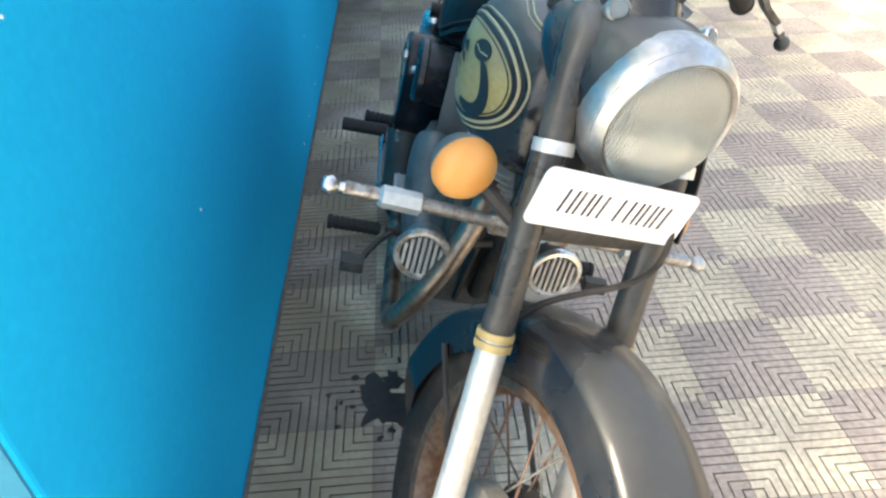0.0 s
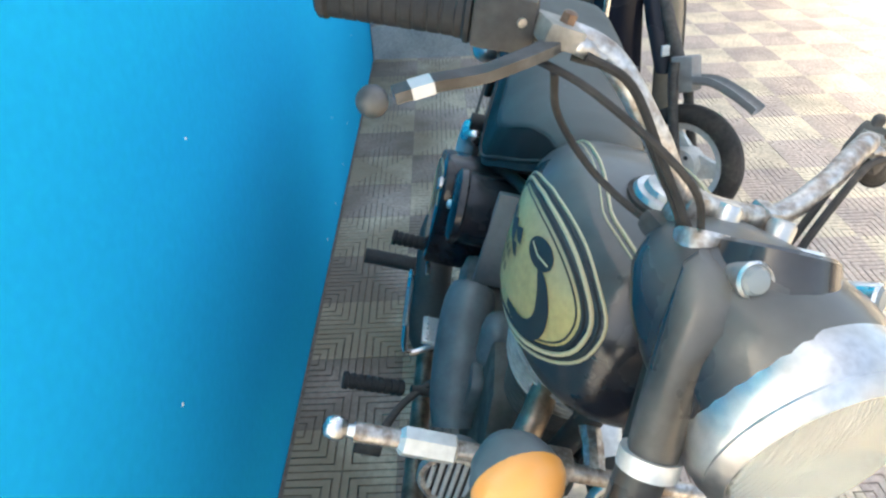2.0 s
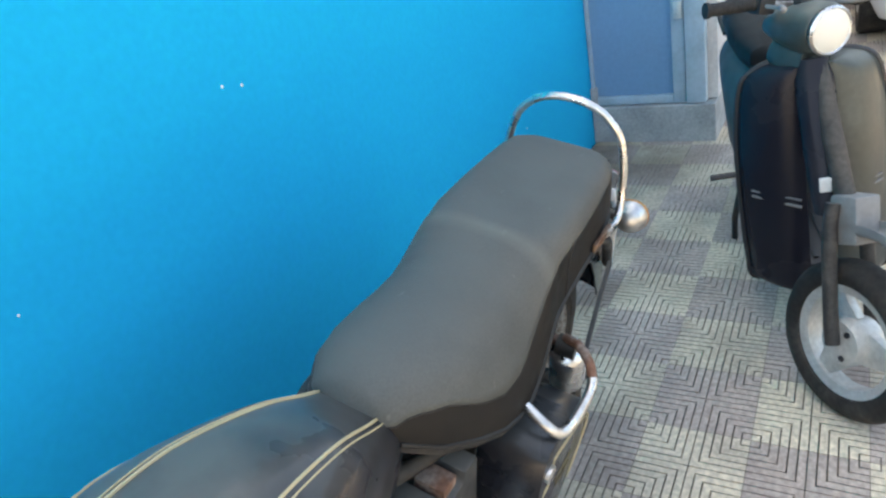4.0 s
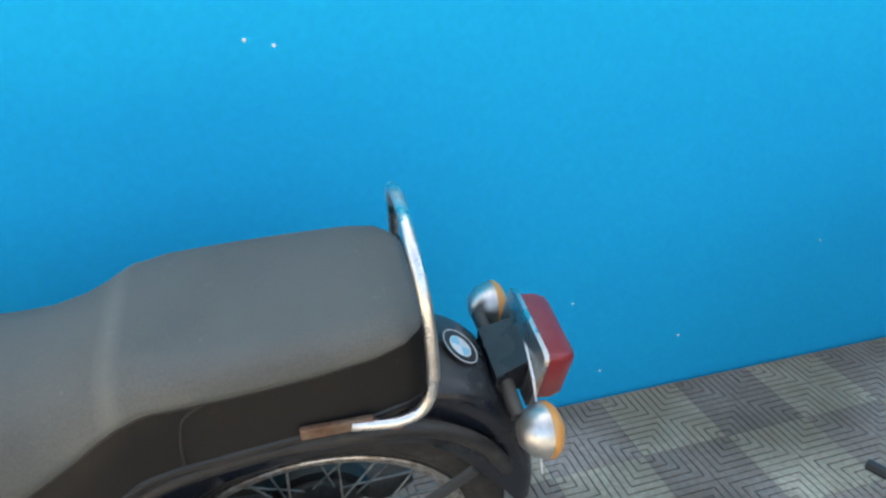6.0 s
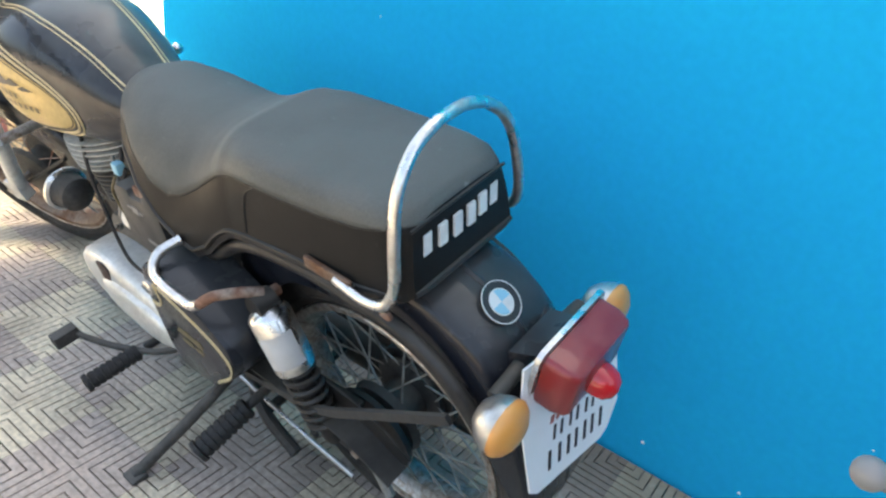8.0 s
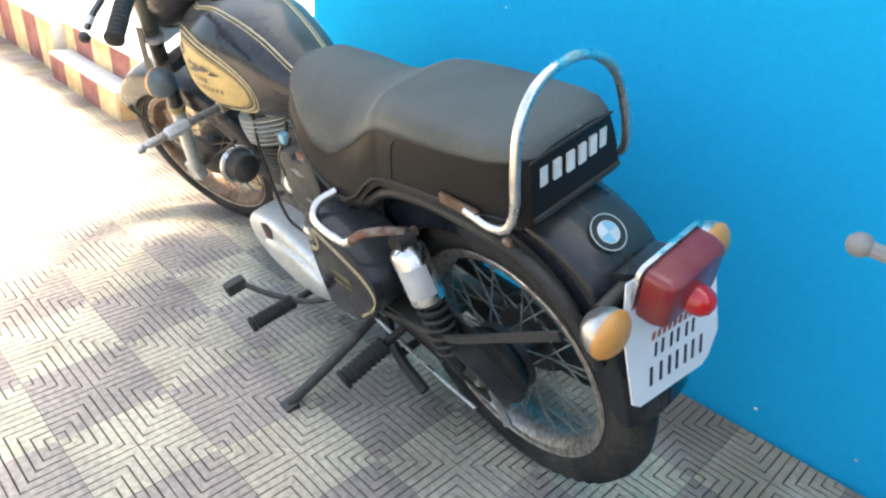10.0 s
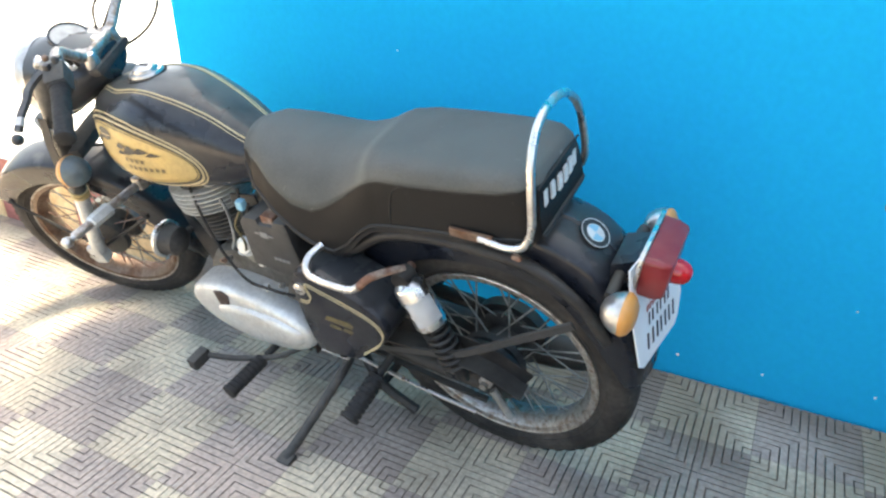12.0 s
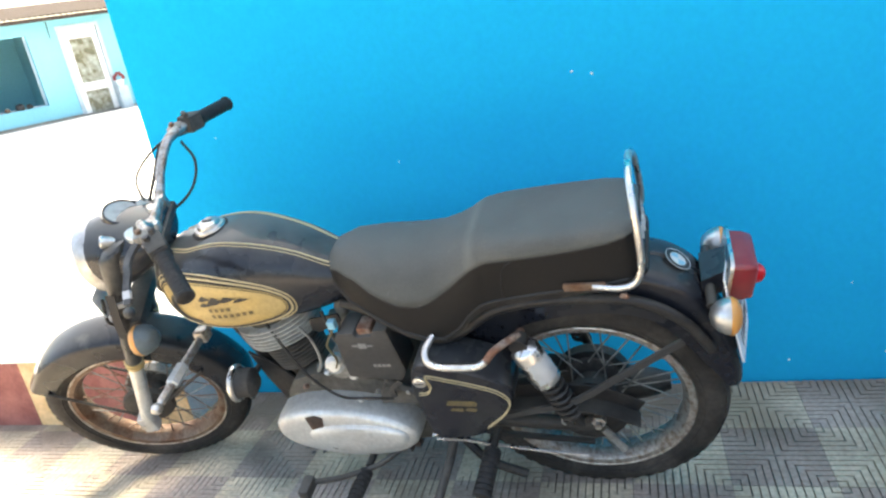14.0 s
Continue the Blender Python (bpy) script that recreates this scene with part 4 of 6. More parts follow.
for i in range(14):
    c = Vector((0.405, 0, 0.478)) + UP * 0.0118 * i
    r = 0.072 + 0.0012 * i if i < 8 else 0.095 + 0.004 * math.sin(math.pi * (i - 8) / 6)
    on_bike("fin", squashed(lathe([(0, r - 0.004), (0.0014, r), (0.0042, r), (0.0056, r - 0.004)], c, UP, 40), c, 1.18 if i >= 8 else 1.04), GREY_BLACK if i < 8 else HEAD_ALLOY, engine)
on_bike("barrel", lathe([(0, 0.062), (0.088, 0.064), (0.092, 0.082), (0.160, 0.082), (0.175, 0.06)], (0.405, 0, 0.472), UP, 24), ENGINE, engine)
on_bike("rocker_cover", prism(rounded(0.13, 0.11, 0.025, 4), (1, 0, 0), (0, 1, 0), (0, 0, 1), (0.388, 0, 0.640), 0.020, 0.006), ALLOY, engine)


def primary_ring(off, k):
    out = []
    for i in range(40):
        a = 2 * math.pi * i / 40
        c, s = math.cos(a), math.sin(a)
        out.append((0.540 + 0.207 * k * c, off, 0.328 - 0.008 * c + (0.086 - 0.004 * c) * k * math.copysign(abs(s) ** 0.9, s)))
    return out


primary = on_bike("primary_cover", loft([primary_ring(-0.080, 1.0), primary_ring(-0.125, 1.0), primary_ring(-0.150, 0.985), primary_ring(-0.161, 0.94), primary_ring(-0.166, 0.86), primary_ring(-0.168, 0.6), primary_ring(-0.169, 0.3)]), ALLOY, label="long oval polished alloy primary chain cover")
bulge = []
for off, k in ((-0.162, 1.0), (-0.172, 0.96), (-0.178, 0.86), (-0.180, 0.6), (-0.181, 0.2)):
    bulge.append([(0.590 + (0.135 + (0.02 if math.cos(a) < 0 else 0.0)) * k * math.cos(a), off, 0.326 + 0.050 * k * math.copysign(abs(math.sin(a)) ** 0.8, math.sin(a))) for a in [2 * math.pi * i / 36 for i in range(36)]])
on_bike("cover_bulge", loft(bulge), ALLOY, primary, "raised oval on the cover")
on_bike("cover_recess", prism([(0, 0.022), (0.03, 0.030), (0.05, 0.020), (0.042, -0.022), (0.018, -0.040), (0.006, -0.02)], (1, 0, 0), (0, 0, 1), (0, -1, 0), (0.448, -0.1665, 0.376), 0.004, 0.001), SUMP, primary, "oil-browned hollow")
on_bike("cover_screw", lathe([(0, 0.011), (0.006, 0.011), (0.007, 0.007)], (0.500, -0.164, 0.288), (0, -1, 0), 16), DARK_PLASTIC, primary)
timing = on_bike("timing_cover", tube([(0.470, 0.110, 0.285), (0.515, 0.118, 0.330), (0.575, 0.122, 0.395), (0.628, 0.122, 0.448), (0.655, 0.118, 0.470)], 0.052, 18, scale=lambda k: 0.55 + 0.45 * math.sin(math.pi * min(1.0, max(0.0, 0.12 + 0.76 * k))) ** 0.6), TIMING, engine, "smooth blue-grey timing cover")
for dv in (-0.012, 0.014):
    on_bike("oil_hole", lathe([(0, 0.008), (0.003, 0.008)], (0.592, 0.126 + dv, 0.466), (-0.6, 0, 0.8), 12), DARK_PLASTIC, timing)
on_bike("tappet_dome", lathe([(0, 0.030), (0.085, 0.032), (0.108, 0.028), (0.120, 0.016), (0.124, 0)], (0.535, 0.070, 0.385), (0.05, 0.05, 1), 20), TIMING, engine, "domed blue-grey cap")
on_bike("tappet_cover", prism(rounded(0.07, 0.11, 0.02, 4), (1, 0, 0), (0, 0, 1), (0, 1, 0), (0.495, 0.085, 0.355), 0.022, 0.005), TIMING, engine)
on_bike("studded_strip", joined(box((0.640, 0.150, 0.318), (0.720, 0.190, 0.328), 0.003), *[lathe([(0, 0.004), (0.005, 0.003)], (0.648 + 0.016 * i, 0.180, 0.328), (0, 0, 1), 8) for i in range(5)]), ALLOY, engine, "studded alloy strip")
on_bike("gearbox_cover", joined(box((0.62, 0.08, 0.26), (0.80, 0.135, 0.46), 0.03), lathe([(0, 0.05), (0.02, 0.045)], (0.70, 0.13, 0.36), (0, 1, 0), 24)), DIRTY_ALLOY, engine)
for x, y, z in ((0.610, -0.128, 0.428), (0.52, -0.09, 0.487)):
    on_bike("nut", lathe([(0, 0.010), (0.012, 0.010), (0.014, 0.006)], (x, y, z), (0, -0.4, 1), 6), ALLOY, engine)
dynamo = on_bike("dynamo", lathe([(0, 0.030), (0.01, 0.037), (0.12, 0.037), (0.13, 0.030)], (0.56, 0.03, 0.505), (0, -1, 0), 20), DIRTY_ALLOY, engine)
for x, z, r in ((0.548, 0.516, 0.026), (0.590, 0.478, 0.013)):
    on_bike("fuel_filter", lathe([(0, r * 0.5), (0.01, r), (0.035, r), (0.045, r * 0.6)], (x, -0.070, z), (0.25, -1, 0.35), 18), ALLOY, engine, "small corroded round filter")
# carburettor and hoses
on_bike("carburettor", joined(lathe([(0, 0.022), (0.075, 0.024)], (0.535, 0.0, 0.60), (1, 0, 0), 16), lathe([(-0.03, 0.018), (0.05, 0.020), (0.07, 0.012)], (0.575, 0, 0.59), (0, 0, 1), 16)), DIRTY_ALLOY)
on_bike("hose", tube([(0.56, -0.07, 0.68), (0.585, -0.10, 0.63), (0.60, -0.105, 0.58), (0.60, -0.10, 0.52)], 0.0045, 8), RUBBER)
# battery box beside the air filter
batt = on_bike("battery_box", prism([(0.622, 0.650), (0.640, 0.664), (0.678, 0.666), (0.682, 0.652), (0.722, 0.655), (0.728, 0.672), (0.765, 0.672), (0.780, 0.540), (0.762, 0.505), (0.620, 0.518)], (1, 0, 0), (0, 0, 1), (0, -1, 0), (-0.018, -0.045, -0.008), 0.085, 0.008), BATTERY, label="black battery box with a faded mark")
on_bike("box_clamp", box((0.666, -0.120, 0.642), (0.702, -0.070, 0.664), 0.004), RUST, batt, "rusty clamp in the top notch")
on_bike("connector", box((0.588, -0.112, 0.654), (0.608, -0.094, 0.678), 0.003), ROUNDEL_BLUE, batt, "small blue connector")
for u, z, w, h in ((0.680, 0.618, 0.022, 0.016), (0.664, 0.624, 0.014, 0.005), (0.704, 0.624, 0.014, 0.005), (0.700, 0.556, 0.009, 0.008), (0.712, 0.556, 0.009, 0.008), (0.724, 0.556, 0.009, 0.008), (0.736, 0.556, 0.009, 0.008)):
    on_bike("mark_bar", box((u - 0.018, -0.1315, z - 0.008), (u + w - 0.018, -0.1295, z + h - 0.008)), PLASTIC_GREY, batt)
air_filter = on_bike("air_filter", lathe([(0, 0.062), (0.008, 0.074), (0.020, 0.076), (0.024, 0.072), (0.10, 0.072), (0.13, 0.06)], (0.765, 0.192, 0.578), (0, -1, 0), 28), BLACK, label="glossy black drum air filter")
on_bike("filter_screw", lathe([(0, 0.010), (0.006, 0.008), (0.008, 0)], (0.765, 0.192, 0.578), (0, 1, 0), 12), CHROME, air_filter)
on_bike("side_panel", box((0.690, 0.045, 0.455), (0.705, 0.118, 0.662), 0.004), PLASTIC_GREY, label="grey front panel of the electrical box")
# frame
for s in (-1, 1):
    on_bike("frame_tube", tube([(0.80, s * 0.07, 0.24), (0.83, s * 0.09, 0.36), (0.86, s * 0.105, 0.50), (0.875, s * 0.115, 0.63)], 0.014, 10), FRAME_BLACK)
on_bike("down_tube", tube([(0.170, 0, 0.83), (0.235, 0, 0.60), (0.300, 0, 0.42), (0.345, 0, 0.30)], 0.019, 12), FRAME_BLACK)
on_bike("top_tube", tube([(0.15, 0, 0.86), (0.40, 0, 0.68), (0.64, 0, 0.70)], 0.02, 12), FRAME_BLACK)
on_bike("head_gusset", prism([(0.135, 0.86), (0.33, 0.715), (0.30, 0.655), (0.232, 0.60)], (1, 0, 0), (0, 0, 1), (0, 1, 0), (0, -0.022, 0), 0.044, 0.004), FRAME_BLACK, label="black frame gusset under the tank")
for s in (-1, 1):
    on_bike("engine_plate", prism([(0.262, 0.52), (0.330, 0.47), (0.385, 0.40), (0.372, 0.26), (0.335, 0.27), (0.285, 0.42)], (1, 0, 0), (0, 0, 1), (0, 1, 0), (0, s * 0.040 - 0.004, 0), 0.008, 0.002), FRAME_BLACK)
on_bike("steering_head", rod(HEAD + RAKE * 0.44, HEAD + RAKE * 0.62, 0.030, 20), FRAME_BLACK)
for s in (-1, 1):
    # slotted round horns
    h = Vector((0.232, -0.100, 0.458)) if s < 0 else Vector((0.215, 0.148, 0.462))
    d = Vector((-1, s * 0.12, 0.05)).normalized()
    horn = on_bike("horn", lathe([(-0.060, 0.020), (-0.050, 0.034), (-0.046, 0.040), (-0.012, 0.042), (-0.006, 0.046)], h, d, 28), GREY_BLACK if s < 0 else TIMING, label="round horn with a slotted grille")
    on_bike("horn_rim", lathe([(-0.008, 0.046), (-0.004, 0.052), (0.003, 0.0525), (0.008, 0.049), (0.009, 0.043), (0.004, 0.039)], h, d, 32, caps=False), OLD_CHROME if s > 0 else CHROME, horn, "old chrome horn rim")
    on_bike("horn_mesh", lathe([(0.0005, 0.046), (0.001, 0.0)], h, d, 24), DARK_PLASTIC, horn)
    side, up, d2 = frame_of(d)
    for i in range(7):
        x = (i - 3) * 0.0105
        l = math.sqrt(0.038 ** 2 - x * x)
        on_bike("grille_slat", rod(h + d * 0.005 + side * x - up * l, h + d * 0.005 + side * x + up * l, 0.0034, 6), ALLOY, horn)
    on_bike("horn_bracket", rod(h - d * 0.03, (0.285, 0, 0.47), 0.009, 8), FRAME_BLACK, horn)
# crash bar, slightly bent, with sleeves and ball ends
CW, CR = Vector((0.132, 0.300, 0.620)), Vector((0.160, -0.281, 0.580))
guard = on_bike("crash_bar", tube([CW, (0.142, 0.16, 0.608), (0.150, 0.0, 0.594), (0.157, -0.16, 0.588), CR], 0.0115, 12), OLD_CHROME, label="straight crash bar of pitted chrome")
for s, e in ((1, CW), (-1, CR)):
    d = (e - Vector((0.150, 0, 0.594))).normalized()
    on_bike("sleeve", lathe([(-0.122, 0.012), (-0.118, 0.018), (-0.058, 0.018), (-0.052, 0.012)], e, d, 6), ALLOY, guard, "hexagonal alloy sleeve")
    on_bike("end_knob", lathe([(-0.005, 0.010), (0.008, 0.007), (0.012, 0.012), (0.022, 0.015), (0.032, 0.011), (0.036, 0)], e, d, 14), CHROME, guard)
    on_bike("clamp", box((0.138, s * 0.05 - 0.018, 0.578), (0.172, s * 0.05 + 0.018, 0.614), 0.006), OLD_CHROME, guard, "old chrome clamp")
on_bike("guard_stay", tube([(0.155, 0.0, 0.595), (0.195, 0.0, 0.605), (0.235, 0.0, 0.60)], 0.014, 8), OLD_CHROME, guard)
# exhaust, on the wall side
exhaust = on_bike("exhaust_pipe", tube([(0.36, 0.035, 0.60), (0.30, 0.045, 0.585), (0.240, 0.070, 0.525), (0.205, 0.115, 0.425), (0.225, 0.158, 0.315), (0.33, 0.165, 0.205), (0.50, 0.160, 0.175), (0.78, 0.155, 0.165)], 0.0205, 14), BROWN_CHROME, label="heat-browned chrome exhaust pipe")
on_bike("silencer", lathe([(0, 0.021), (0.06, 0.045), (0.12, 0.050), (0.48, 0.050), (0.55, 0.038), (0.59, 0.022)], (0.78, 0.155, 0.165), (1, 0, 0.06), 24), FRAME_BLACK, exhaust, "long grimy silencer")
# finned sump under the primary cover
sump = on_bike("sump", box((0.575, -0.085, 0.185), (0.70, 0.03, 0.250), 0.008), SUMP, engine, "brown grimy sump")
for i in range(5):
    on_bike("sump_fin", box((0.582 + 0.024 * i, -0.108, 0.196), (0.588 + 0.024 * i, 0.02, 0.246), 0.001), SUMP, engine)
on_bike("distributor", lathe([(0, 0.024), (0.03, 0.026), (0.036, 0.030), (0.058, 0.030), (0.064, 0.022), (0.070, 0.010), (0.071, 0)], (0.640, -0.030, 0.452), (0.1, -0.35, 1), 20), ENGINE, engine, "stubby ignition housing")
on_bike("breather_hose", tube([(0.66, -0.05, 0.52), (0.68, -0.09, 0.47), (0.74, -0.115, 0.455), (0.80, -0.12, 0.44)], 0.011, 10), GREY_BLACK, engine, "dusty breather hose")
on_bike("cable", tube([(0.62, -0.10, 0.672), (0.607, -0.118, 0.62), (0.60, -0.112, 0.56)], 0.0035, 7), RUBBER)
on_bike("oil_pipe", tube([(0.470, -0.050, 0.482), (0.498, -0.098, 0.500), (0.520, -0.100, 0.540), (0.505, -0.080, 0.590), (0.470, -0.060, 0.620)], 0.0042, 8), DIRTY_ALLOY, engine, "thin steel oil pipe")
on_bike("clutch_cable", tube([(0.700, -0.128, 0.432), (0.640, -0.146, 0.452), (0.560, -0.140, 0.452), (0.480, -0.118, 0.500), (0.430, -0.100, 0.590), (0.370, -0.060, 0.680)], 0.0038, 8), RUBBER, engine, "black control cable")
on_bike("earth_lead", tube([(0.600, -0.115, 0.655), (0.572, -0.120, 0.610), (0.580, -0.118, 0.560), (0.548, -0.105, 0.500)], 0.003, 6), FADED_GOLD, engine)
on_bike("engine_steady", prism([(0.505, 0.640), (0.590, 0.655), (0.592, 0.630), (0.520, 0.596), (0.500, 0.604)], (1, 0, 0), (0, 0, 1), (0, -1, 0), (0, -0.048, 0), 0.006, 0.001), FRAME_BLACK, engine, "pressed steel bracket")
on_bike("gearbox_top", loft([[(u, y, z) for y, z in ((0.06, 0.40), (0.06, zt), (-0.03, zt), (-0.105, zt - 0.03), (-0.115, 0.40))] for u, zt in ((0.655, 0.452), (0.675, 0.478), (0.735, 0.482), (0.775, 0.466), (0.790, 0.440))]), ENGINE, engine, "oily gearbox top")
on_bike("lever_arm", strap([(0.700, -0.120, 0.432), (0.708, -0.128, 0.470), (0.735, -0.126, 0.492)], 0.014, 0.005), GREY_BLACK, engine)
for x, y, z in ((0.440, -0.095, 0.440), (0.475, -0.098, 0.462), (0.660, -0.118, 0.446), (0.745, -0.118, 0.448)):
    on_bike("nut", lathe([(0, 0.008), (0.008, 0.008), (0.009, 0.005), (0.015, 0.005), (0.016, 0)], (x, y, z), (0, -0.8, 0.6), 6), RUST if x < 0.47 else DIRTY_ALLOY, engine)
# pedals, pegs, stands
for a, b, r in (((0.60, -0.08, 0.240), (0.580, -0.330, 0.236), 0.019), ((0.95, -0.10, 0.318), (0.925, -0.285, 0.262), 0.0225), ((0.59, 0.08, 0.245), (0.560, 0.330, 0.262), 0.016), ((0.95, 0.10, 0.352), (0.965, 0.285, 0.345), 0.017)):
    a, b = Vector(a), Vector(b)
    peg = on_bike("foot_peg", rod(a, a.lerp(b, 0.45), 0.010, 10), FRAME_BLACK, label="ribbed rubber foot peg")
    d = (b - a).normalized()
    on_bike("rubber", lathe([(0, r * 0.8), (0.004, r)] + [(0.004 + 0.0135 * i + k, r * (1.0 if k < 0.009 else 0.86)) for i in range(8) for k in (0.0, 0.0088, 0.0092, 0.0130)] + [(0.113, r * 1.12), (0.122, r * 1.05), (0.124, 0)], b - d * 0.124, d, 16), GRIP_RUBBER, peg)
gear = on_bike("gear_lever", tube([(0.70, -0.120, 0.262), (0.63, -0.185, 0.245), (0.55, -0.235, 0.252), (0.495, -0.265, 0.268), (0.470, -0.275, 0.276)], 0.0075, 8), GREY_BLACK, label="worn gear lever with a toe pad")
on_bike("toe_pad", box((0.450, -0.322, 0.262), (0.478, -0.268, 0.294), 0.004), GREY_BLACK, gear)
foot = Vector((0.745, -0.358, 0.101))
stand = on_bike("side_stand", tube([(0.815, -0.10, 0.262), (0.815, -0.15, 0.245), (0.797, -0.20, 0.205), (0.768, -0.29, 0.145), foot], 0.0125, 10), GREY_BLACK, label="extended steel side stand on the tiles")
on_bike("stand_foot", box(foot + Vector((-0.018, -0.020, -0.010)), foot + Vector((0.022, 0.016, 0.006)), 0.004), GREY_BLACK, stand)
on_bike("stand_spring", tube([(0.84, -0.11, 0.30), (0.81, -0.17, 0.24)], 0.006, 8), GREY_BLACK, stand)
on_bike("centre_stand", joined(tube([(0.83, -0.09, 0.25), (0.90, -0.12, 0.19), (1.00, -0.13, 0.15)], 0.013, 8), tube([(0.83, 0.09, 0.25), (0.90, 0.12, 0.19), (1.00, 0.13, 0.15)], 0.013, 8), rod((0.90, -0.12, 0.19), (0.90, 0.12, 0.19), 0.011)), FRAME_BLACK, label="folded centre stand")
kick = on_bike("kick_starter", tube([(0.72, 0.13, 0.27), (0.695, 0.205, 0.240), (0.715, 0.222, 0.29), (0.765, 0.230, 0.37), (0.790, 0.232, 0.396)], 0.007, 8), CHROME, label="chrome kick starter with a rubber end")
on_bike("kick_rubber", rod((0.795, 0.226, 0.398), (0.802, 0.335, 0.392), 0.016, 12), GRIP_RUBBER, kick)
brake_pedal = on_bike("brake_pedal", tube([(0.62, 0.13, 0.27), (0.55, 0.20, 0.245), (0.47, 0.235, 0.250), (0.435, 0.245, 0.258)], 0.008, 8), GREY_BLACK)
on_bike("toe_pad", box((0.405, 0.235, 0.245), (0.445, 0.285, 0.272), 0.004), GREY_BLACK, brake_pedal)
# chain, sprocket, drum
sprocket = on_bike("sprocket", lathe([(0, 0.088), (0.012, 0.090), (0.016, 0.075), (0.030, 0.060), (0.034, 0.03), (0.050, 0.028), (0.055, 0.015)], REAR_AXLE + Vector((0, -0.062, 0)), (0, -1, 0), 30), FRAME_BLACK)
on_bike("axle_nut", lathe([(0, 0.017), (0.016, 0.017), (0.018, 0.010), (0.030, 0.009), (0.032, 0.0)], REAR_AXLE + Vector((0.022, -0.105, 0.0185)), (0, -1, 0), 6), OLD_CHROME, sprocket)
on_bike("brake_drum", lathe([(0, 0.095), (0.03, 0.093), (0.036, 0.04), (0.05, 0.03)], REAR_AXLE + Vector((0, 0.045, 0)), (0, 1, 0), 28), FRAME_BLACK)
on_bike("chain", joined(strap([(0.79, -0.088, 0.290), (0.98, -0.086, 0.255), (1.18, -0.084, 0.232)], 0.010, 0.013), strap([(0.79, -0.088, 0.385), (0.98, -0.086, 0.395), (1.18, -0.084, 0.412)], 0.010, 0.013)), FRAME_BLACK)
guard_c = on_bike("chain_guard", joined(strap([(0.80, -0.115, 0.430), (0.95, -0.115, 0.440), (1.12, -0.112, 0.445), (1.22, -0.110, 0.430), (1.30, -0.108, 0.385)], 0.05, 0.004), strap([(0.80, -0.136, 0.415), (0.95, -0.136, 0.425), (1.12, -0.134, 0.428), (1.22, -0.132, 0.412), (1.30, -0.130, 0.372)], 0.004, 0.045)), FRAME_BLACK, label="black chain guard")
on_bike("chain_case_edge", tube([(0.765, -0.118, 0.283), (0.90, -0.122, 0.262), (1.05, -0.122, 0.238), (1.165, -0.120, 0.222)], 0.0045, 8), CHROME, guard_c, "bright worn lower edge")
on_bike("brake_arm", rod(REAR_AXLE + Vector((0.03, -0.105, -0.02)), REAR_AXLE + Vector((0.075, -0.112, -0.085)), 0.010, 8), DIRTY_ALLOY)
on_bike("chain_adjuster", rod(REAR_AXLE + Vector((-0.06, -0.11, 0.01)), REAR_AXLE + Vector((-0.04, -0.11, 0.05)), 0.013, 8), DIRTY_ALLOY)

# ---- fork, headlamp, handlebar: built straight, then turned with the steering ----
def fork_u(z):
    return -0.187 + (z - 0.325) * 0.404


